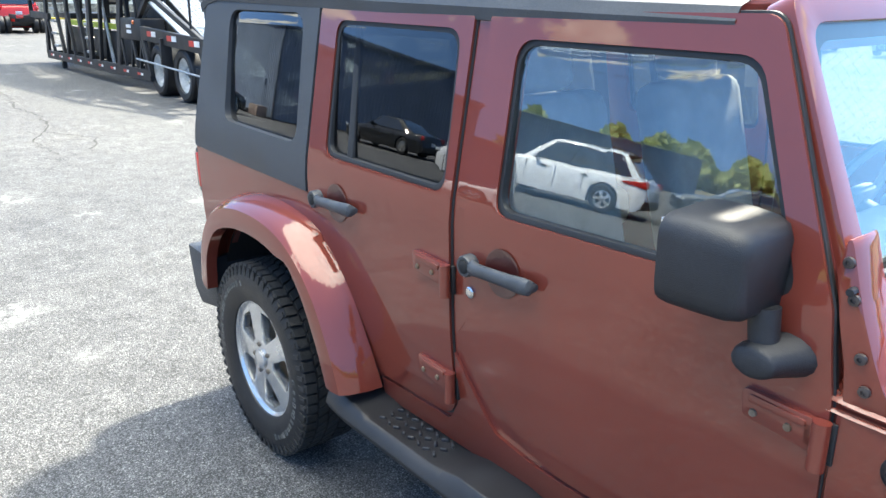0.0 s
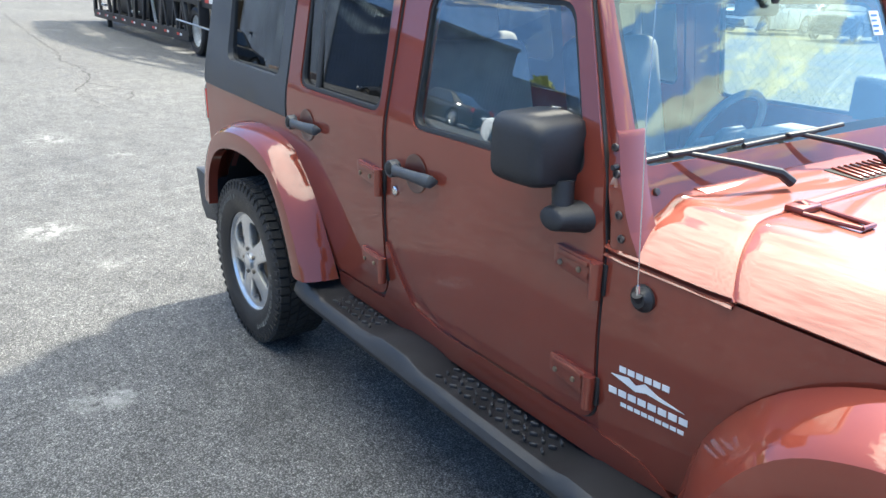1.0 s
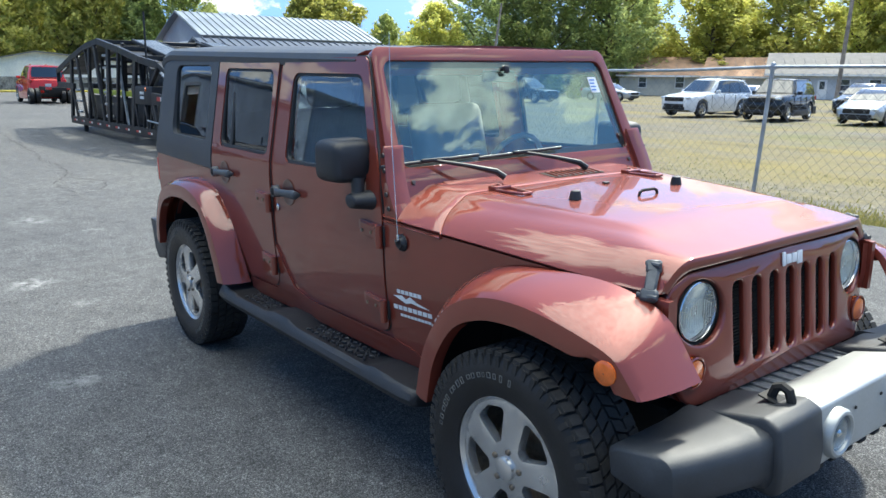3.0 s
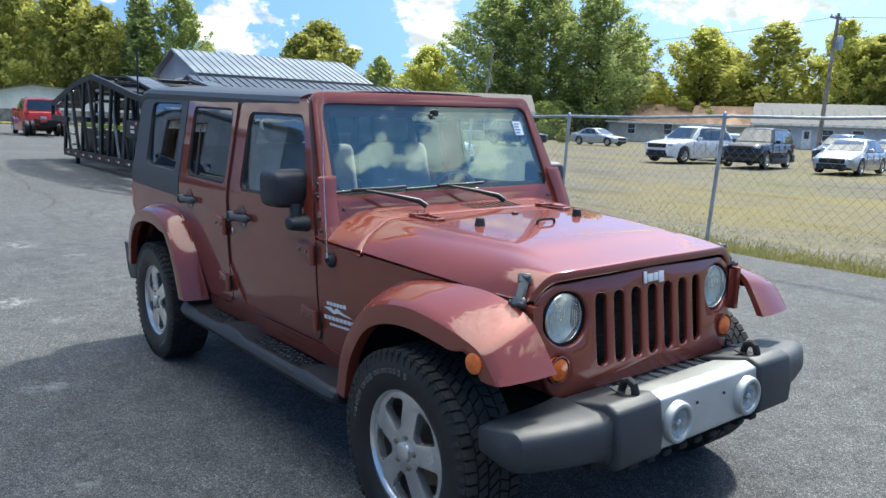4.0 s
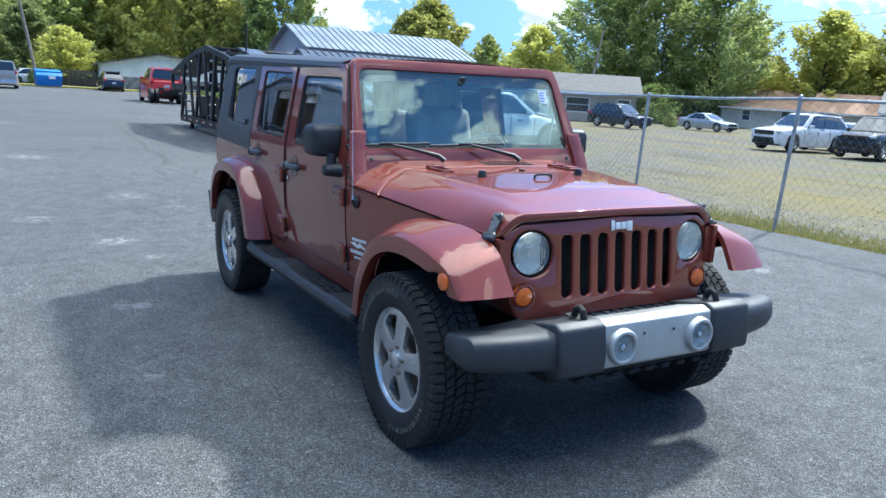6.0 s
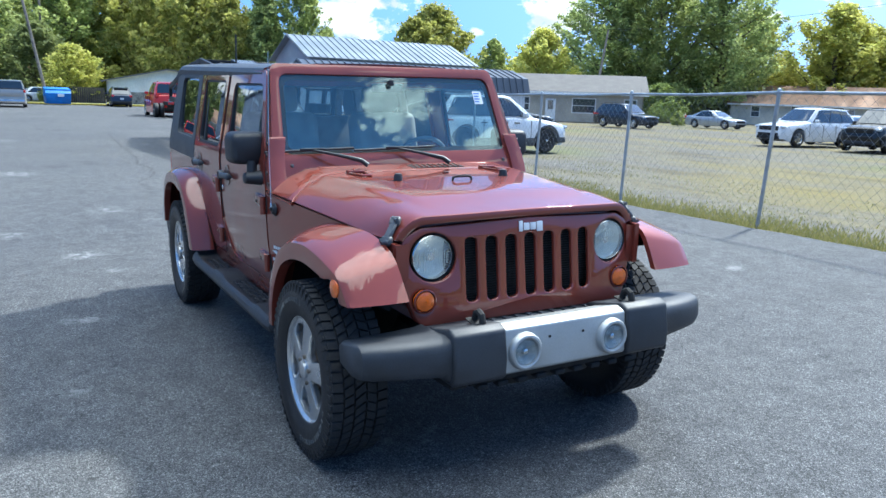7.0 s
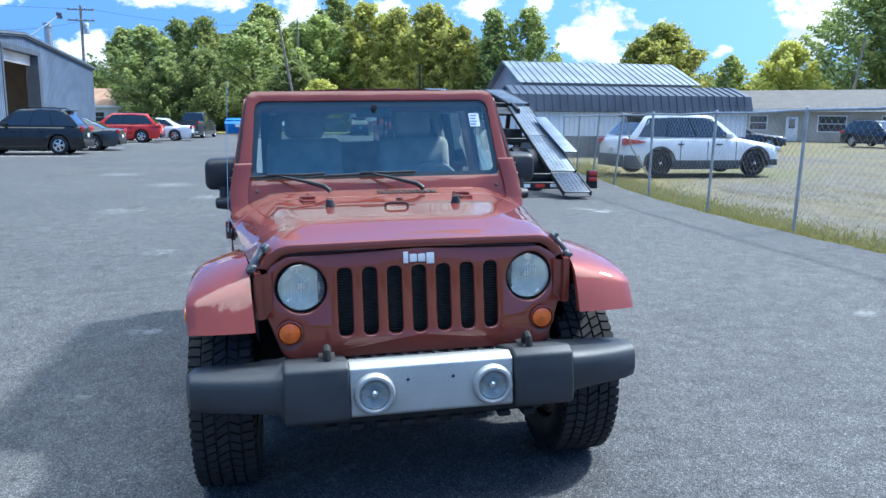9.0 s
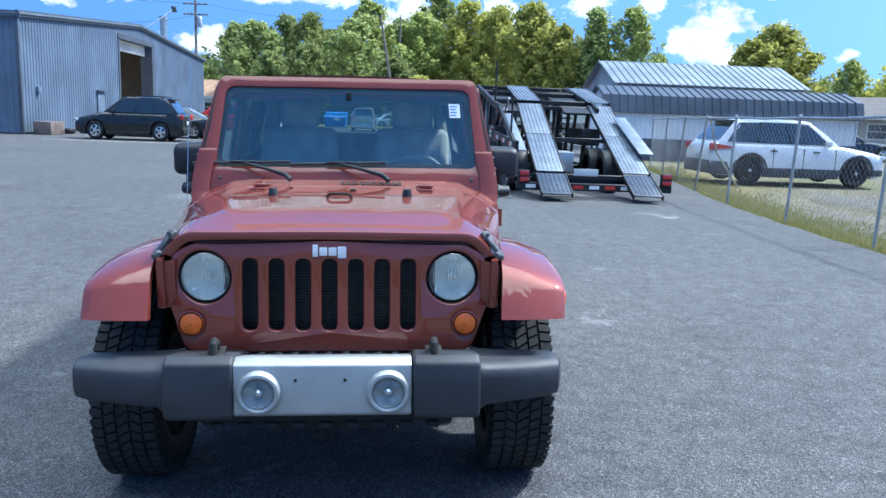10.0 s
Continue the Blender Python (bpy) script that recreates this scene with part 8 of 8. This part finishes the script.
# blue waste skips
SKIP = surface("blue_skip_steel", (0.02, 0.17, 0.50), rough=0.5, var=0.2, scale=2)
for x, y, a in ((-72.5, 1.5, 4), (-70.8, -4.9, -3)):
    k = thing("waste_skip", heading(x, y, a), "blue steel waste skip with a dark lid", "skip", "waste skips")
    bm = loft([[(-0.8, -0.95, 0.12), (0.8, -0.95, 0.12), (0.8, 0.95, 0.12), (-0.8, 0.95, 0.12)], [(-0.85, -1.0, 1.0), (0.95, -1.0, 1.0), (0.95, 1.0, 1.0), (-0.85, 1.0, 1.0)], [(-0.85, -1.0, 1.45), (0.6, -1.0, 1.30), (0.6, 1.0, 1.30), (-0.85, 1.0, 1.45)]], True, True)
    part("bin_body", soften(bm, 0.02, 40), SKIP, k)
    part("lid", moved(box((0, 0, 0), (1.5, 2.0, 0.05), 0.02), Matrix.Translation((-0.1, 0, 1.41)) @ pose(0, 0, 0, 0, 6, 0)), SKIP, k)
    for yy in (-1.02, 1.02):
        part("lift_pocket", box((0.0, yy, 0.85), (0.9, 0.08, 0.16), 0.02), SKIP, k)
    part("label_plate", box((0.96, 0.2, 0.85), (0.02, 0.5, 0.25)), WHITE_TRIM, k, "plain white label")
# ---- car-carrier trailer ----
TRAILER_STEEL = surface("black_trailer_steel", (0.018, 0.018, 0.019), rough=0.5, metal=0.2, var=0.25, scale=3)
TREADPLATE = surface("bright_treadplate", (0.19, 0.22, 0.26), rough=0.45, metal=0.4, var=0.15, scale=3)
FLAP = surface("blue_grey_flap", (0.045, 0.06, 0.09), rough=0.5, metal=0.2, var=0.15, scale=3)
TAPE_RED, TAPE_WHITE = surface("red_tape", (0.50, 0.03, 0.02), rough=0.4, var=0.1), surface("white_tape", (0.72, 0.72, 0.70), rough=0.4, var=0.1)
RIM_WHITE = surface("dusty_white_rim", (0.52, 0.51, 0.47), rough=0.6, var=0.2, scale=8)
LIME = surface("lime_strip", (0.50, 0.56, 0.05), rough=0.5, var=0.1)
trailer = thing("car_trailer", pose(0, 0, 0), "black steel car-carrier trailer with bright ramps, parked empty", "trailer")
Y0, Y1 = 2.75, 5.30


def bar(a, b, w=0.08, h=0.08, name="truss_bar", mat=None, parent=None):
    return part(name, beam(a, b, w, h, 0.008), mat or TRAILER_STEEL, parent or trailer)


for yy, s in ((Y0, 1), (Y1, -1)):
    # low side rail with reflective tape
    rail = bar((-23.0, yy, 0.30), (-15.0, yy, 0.34), 0.07, 0.20, "side_rail")
    for k in range(9):
        x = -22.5 + 0.86 * k
        part("reflector_tape", box((x, yy - 0.04 * s, 0.31 + 0.004 * k), (0.15, 0.012, 0.045)), TAPE_RED, rail)
        part("reflector_tape", box((x + 0.17, yy - 0.04 * s, 0.31 + 0.004 * k), (0.10, 0.012, 0.045)), TAPE_WHITE, rail)
    # arched top chord
    chord = [(-24.4, 1.68), (-22.6, 2.02), (-21.0, 2.28), (-19.5, 2.40), (-17.6, 2.15), (-16.1, 1.92), (-14.8 if s > 0 else -15.6, 1.78)]
    for p, q in zip(chord, chord[1:]):
        bar((p[0], yy, p[1]), (q[0], yy, q[1]), 0.08, 0.15, "top_chord")
    bar((-24.4, yy, 1.28), (-22.4, yy, 1.25), 0.08, 0.16, "nose_beam")
    bar((-24.4, yy, 1.72), (-24.4, yy, 1.2), 0.07, 0.1)
    # uprights and ladders
    for x0, z0, x1, z1, w in ((-22.95, 0.3, -22.5, 2.02, 0.20), (-21.2, 0.3, -21.9, 2.12, 0.12), (-20.9, 0.3, -20.4, 2.30, 0.15), (-20.2, 0.3, -20.9, 2.28, 0.08), (-19.3, 0.3, -19.9, 2.36, 0.16), (-18.9, 0.3, -18.6, 2.26, 0.20), (-16.9, 0.3, -16.4, 1.96, 0.20), (-22.2, 0.3, -22.6, 1.2, 0.07), (-18.2, 0.3, -17.7, 2.14, 0.10)):
        bar((x0, yy, z0), (x1, yy, z1), 0.07, w, "upright")
    for xa, xb in ((-22.45, -21.95), (-19.35, -18.85)):
        for k in range(6):
            z = 0.55 + 0.30 * k
            bar((xa + 0.02 * k, yy + 0.05 * s, z), (xb, yy + 0.05 * s, z), 0.09, 0.06, "ladder_rung", GALV)
    for x in (-16.6, -15.9, -15.4):
        bar((x - 0.2, yy, 0.34), (x, yy, 0.95), 0.05, 0.06)
        bar((x + 0.2, yy, 0.34), (x, yy, 0.95), 0.05, 0.06)
    tool = part("tool_box", box((-16.05, yy + 0.2 * s, 1.15), (1.5, 0.45, 0.40), 0.02), TRAILER_STEEL, trailer)
    for k in range(2):
        part("box_bar", box((-16.0, yy - 0.03 * s, 1.10 + 0.10 * k), (0.26, 0.012, 0.06)), TAPE_WHITE, tool, "plain white lettering bar")
    part("box_lamp", moved(lathe([(0.045, 0), (0.04, -0.02), (0.01, -0.03)], 12), Matrix.Translation((-15.7, yy - 0.03 * s, 1.28)) @ pose(0, 0, 0, 0, 0, 0 if s > 0 else 180)), AMBER, tool)
    # rear beam over the wheels, on the near side
    if s > 0:
        bar((-15.3, yy, 1.10), (-12.1, yy, 0.98), 0.09, 0.24, "rear_beam")
        for k in range(3):
            part("reflector_tape", box((-14.8 + 1.0 * k, yy - 0.05 * s, 1.10 - 0.04 * k), (0.2, 0.012, 0.09)), TAPE_RED, trailer)
            part("reflector_tape", box((-14.58 + 1.0 * k, yy - 0.05 * s, 1.10 - 0.04 * k), (0.2, 0.012, 0.09)), TAPE_WHITE, trailer)
        bar((-15.3, yy, 1.1), (-15.0, yy, 0.34), 0.07, 0.12)
        bar((-12.6, yy, 1.0), (-12.1, yy, 0.35), 0.07, 0.14)
        bar((-14.15, yy, 1.05), (-14.15, yy, 0.6), 0.07, 0.2)
        part("guard_rod", tube([(-15.6, yy - 0.06 * s, 0.62), (-12.4, yy - 0.06 * s, 0.52)], 0.018, 8), GALV, trailer)
        part("mud_flap", box((-12.75, yy + 0.25 * s, 0.42), (0.03, 0.55, 0.42), 0.006), RUBBER, trailer)
        bar((-15.0, yy, 1.85), (-12.1, yy, 0.95), 0.07, 0.10, "ramp_stringer")
        bar((-16.2, yy + 0.05 * s, 1.0), (-14.9, yy + 0.05 * s, 1.8), 0.08, 0.10)
    # pivot ram
    if s > 0:
        part("lift_ram", join(tube([(-16.3, yy + 0.2 * s, 1.1), (-15.2, yy + 0.2 * s, 1.75)], 0.05, 10), tube([(-15.2, yy + 0.2 * s, 1.75), (-14.7, yy + 0.2 * s, 2.0)], 0.028, 10)), GALV, trailer)
    # straight stakes
    for x, z in (((-12.9, 2.0), (-15.6, 2.9)) if s > 0 else ()):
        part("stake", tube([(x, yy, 1.0), (x, yy, z)], 0.022, 8), TRAILER_STEEL, trailer)
    for x in (-14.75, -13.5):
        wh = part("wheel", moved(lathe([(0.06, -0.02), (0.20, 0.0), (0.24, -0.06), (0.28, -0.08), (0.30, -0.10), (0.29, 0.10)], 28, "y", False), Matrix.Identity(4)), RIM_WHITE, trailer, "dusty white trailer wheel")
        wh.matrix_basis = pose(x, yy + 0.16 * s, 0.46, 0, 0, 0 if s > 0 else 180)
        part("tyre", lathe([(0.29, -0.10), (0.31, -0.13), (0.40, -0.14), (0.445, -0.11), (0.46, -0.06), (0.46, 0.22), (0.44, 0.27), (0.31, 0.28)], 40, "y", False), RUBBER, wh)
        for k in range(8):
            a = k * math.pi / 4
            part("wheel_nut", moved(lathe([(0.014, 0), (0.012, -0.03)], 6), Matrix.Translation((0.13 * math.cos(a), -0.02, 0.13 * math.sin(a)))), GALV, wh)
for x in (-23.6, -22.5, -20.9, -19.5, -18.0, -16.4):
    z = float(np.interp(x, [c[0] for c in chord], [c[1] for c in chord]))
    bar((x, Y0, z), (x, Y1, z), 0.08, 0.10, "cross_beam")
for x in (-22.9, -21.0, -19.0, -17.0, -15.2, -12.2):
    bar((x, Y0, 0.32), (x, Y1, 0.32), 0.10, 0.12, "cross_beam")
for xa, xb, yy, z0, z1 in ((-22.5, -20.6, Y0 + 0.45, 0.40, 1.02), (-20.5, -17.2, Y0 + 0.45, 0.40, 1.02), (-17.1, -15.4, Y0 + 0.5, 0.9, 1.7), (-22.2, -19.4, Y1 - 0.4, 1.2, 1.9), (-21.6, -18.6, Y1 - 0.5, 0.36, 1.30), (-19.0, -17.2, Y0 + 1.3, 1.3, 1.9)):
    part("inner_panel", box(((xa + xb) / 2, yy, (z0 + z1) / 2), (xb - xa, 0.04, z1 - z0), 0.01), TRAILER_STEEL, trailer)
for yy in (3.45, 4.6):
    for x0, x1, zt in ((-22.4, -22.0, 2.0), (-21.2, -21.5, 2.15), (-20.0, -19.7, 2.3), (-18.2, -18.5, 2.2), (-17.0, -16.8, 2.0)):
        bar((x0, yy, 0.35), (x1, yy, zt), 0.08, 0.12, "upright")
# upper deck: two plated tracks under the chords
for p, q in zip(chord, chord[1:]):
    for yy in (Y0 + 0.45, Y1 - 0.45):
        part("deck_plate", beam((p[0], yy, p[1] - 0.08), (q[0], yy, q[1] - 0.08), 0.72, 0.05), TRAILER_STEEL, trailer)
for x0, x1 in ((-20.6, -21.3), (-19.6, -19.1), (-17.6, -18.2), (-17.3, -16.8)):
    bar((x0, Y0 + 0.1, 0.34), (x1, Y0 + 0.1, 2.0), 0.05, 0.07, "brace", GALV)
part("deck_strip", box((-19.2, Y0 + 0.42, 1.12), (6.2, 0.05, 0.12)), LIME, trailer, "lime yellow strip")
for yy in (Y0 + 0.55, Y1 - 0.55):
    part("inner_arch", join(loft([[(-18.0 + q * math.cos(radians(t)), yy, 0.32 + q * math.sin(radians(t))) for q in (0.55, 0.72)] for t in range(0, 181, 12)])), TRAILER_STEEL, trailer)
    part("stowed_tyre", moved(lathe([(0.24, -0.11), (0.40, -0.12), (0.43, -0.06), (0.43, 0.06), (0.40, 0.12), (0.24, 0.11)], 28, "y", False), Matrix.Translation((-17.7, yy, 0.86))), RUBBER, trailer)
part("neck_plate", box((-23.6, (Y0 + Y1) / 2, 1.26), (1.8, 1.4, 0.14), 0.02), TRAILER_STEEL, trailer)
part("fuel_box", box((-14.0, 4.05, 0.62), (0.8, 0.5, 0.45), 0.03), surface("pale_tank", (0.45, 0.47, 0.48), rough=0.4, metal=0.5), trailer)
part("jack_leg", box((-21.9, Y0 + 0.1, 0.14), (0.10, 0.10, 0.28)), TRAILER_STEEL, trailer)
# two tracks of ramps: gentle upper run, steep lower run, flap at the ground
runs = [((-19.3, 2.46), (-16.2, 2.00), TREADPLATE, 2), ((-16.15, 1.92), (-12.15, 0.50), TREADPLATE, 2), ((-12.1, 0.46), (-11.15, 0.14), FLAP, 1)]


def ramp(y0, y1):
    for (xa, za), (xb, zb), mat, n in runs:
        for k in range(n):
            t0, t1 = k / n + 0.004, (k + 1) / n - 0.004
            a, b = Vector((xa + (xb - xa) * t0, 0, za + (zb - za) * t0)), Vector((xa + (xb - xa) * t1, 0, za + (zb - za) * t1))
            d = b - a
            ang = math.degrees(math.atan2(-d.z, d.x))
            m = Matrix.Translation(((a.x + b.x) / 2, (y0 + y1) / 2 + 0.05 * (-11.15 - (a.x + b.x) / 2), (a.z + b.z) / 2)) @ pose(0, 0, 0, 0, 0, -2.86) @ pose(0, 0, 0, 0, ang, 0)
            w = y1 - y0
            pn = part("ramp_panel", moved(box((0, 0, 0), (d.length, w - 0.06, 0.025), 0.004), m), mat, trailer, "bright metal tread panel")
            kn = []
            nx, ny = int(d.length / 0.085), 6
            for i in range(nx):
                for j in range(ny):
                    kn.append(moved(box((0, 0, 0), (0.045, 0.014, 0.010)), m @ Matrix.Translation((-d.length / 2 + 0.05 + i * 0.085, -w / 2 + 0.09 + j * (w - 0.18) / (ny - 1), 0.016)) @ pose(0, 0, 0, 0, 0, 45 if (i + j) % 2 else -45)))
            tagged(part("tread_stud", join(*kn), mat, pn), kind="stuff")
            for yy in (y0 + 0.015, y1 - 0.015):
                part("ramp_edge", moved(box((0, yy - (y0 + y1) / 2, -0.02), (d.length, 0.03, 0.10), 0.005), m), TRAILER_STEEL, pn)


ramp(3.12, 3.74)
ramp(4.92, 5.52)


def flank(y0, y1):
    a, b = Vector((-15.0, 0, 1.64)), Vector((-12.8, 0, 0.88))
    d = b - a
    m = Matrix.Translation(((a.x + b.x) / 2, (y0 + y1) / 2, (a.z + b.z) / 2)) @ pose(0, 0, 0, 0, math.degrees(math.atan2(-d.z, d.x)), 0)
    part("side_tread", moved(box((0, 0, 0), (d.length, y1 - y0, 0.03), 0.005), m), TREADPLATE, trailer)


flank(2.80, 3.08)
flank(5.52, 5.82)
for x, z in ((-12.15, 0.46), (-14.1, 1.15), (-16.2, 1.88), (-18.5, 2.30)):
    bar((x, 3.1, z - 0.05), (x, 5.4, z - 0.05), 0.10, 0.10, "cross_beam")
bump = bar((-11.75, 2.72, 0.24), (-11.75, 5.86, 0.24), 0.12, 0.14, "rear_bumper")
for k in range(8):
    part("reflector_tape", box((-11.685, 3.0 + 0.32 * k, 0.24), (0.012, 0.2, 0.07)), TAPE_RED if k % 2 else TAPE_WHITE, bump)
for yy in (2.86, 5.74):
    part("tail_cluster", box((-11.72, yy, 0.42), (0.10, 0.22, 0.26), 0.02), TRAILER_STEEL, trailer)
    for dz in (-0.05, 0.07):
        part("tail_light", box((-11.66, yy, 0.42 + dz), (0.03, 0.18, 0.09), 0.012), RED_LENS, trailer)
part("plain_plate", moved(box((0, 0, 0), (0.02, 0.5, 0.14), 0.005), Matrix.Translation((-11.9, 4.15, 0.52))), PLATE, trailer, "plain pale plate")
for yy in (3.1, 5.0):
    for k in range(6):
        bar((-18.9 + 0.05 * k, yy, 0.4 + 0.3 * k), (-18.9 + 0.05 * k, yy + 0.4, 0.4 + 0.3 * k), 0.05, 0.05, "ladder_rung")
    bar((-18.95, yy, 0.3), (-18.6, yy, 2.35), 0.07, 0.10, "upright")
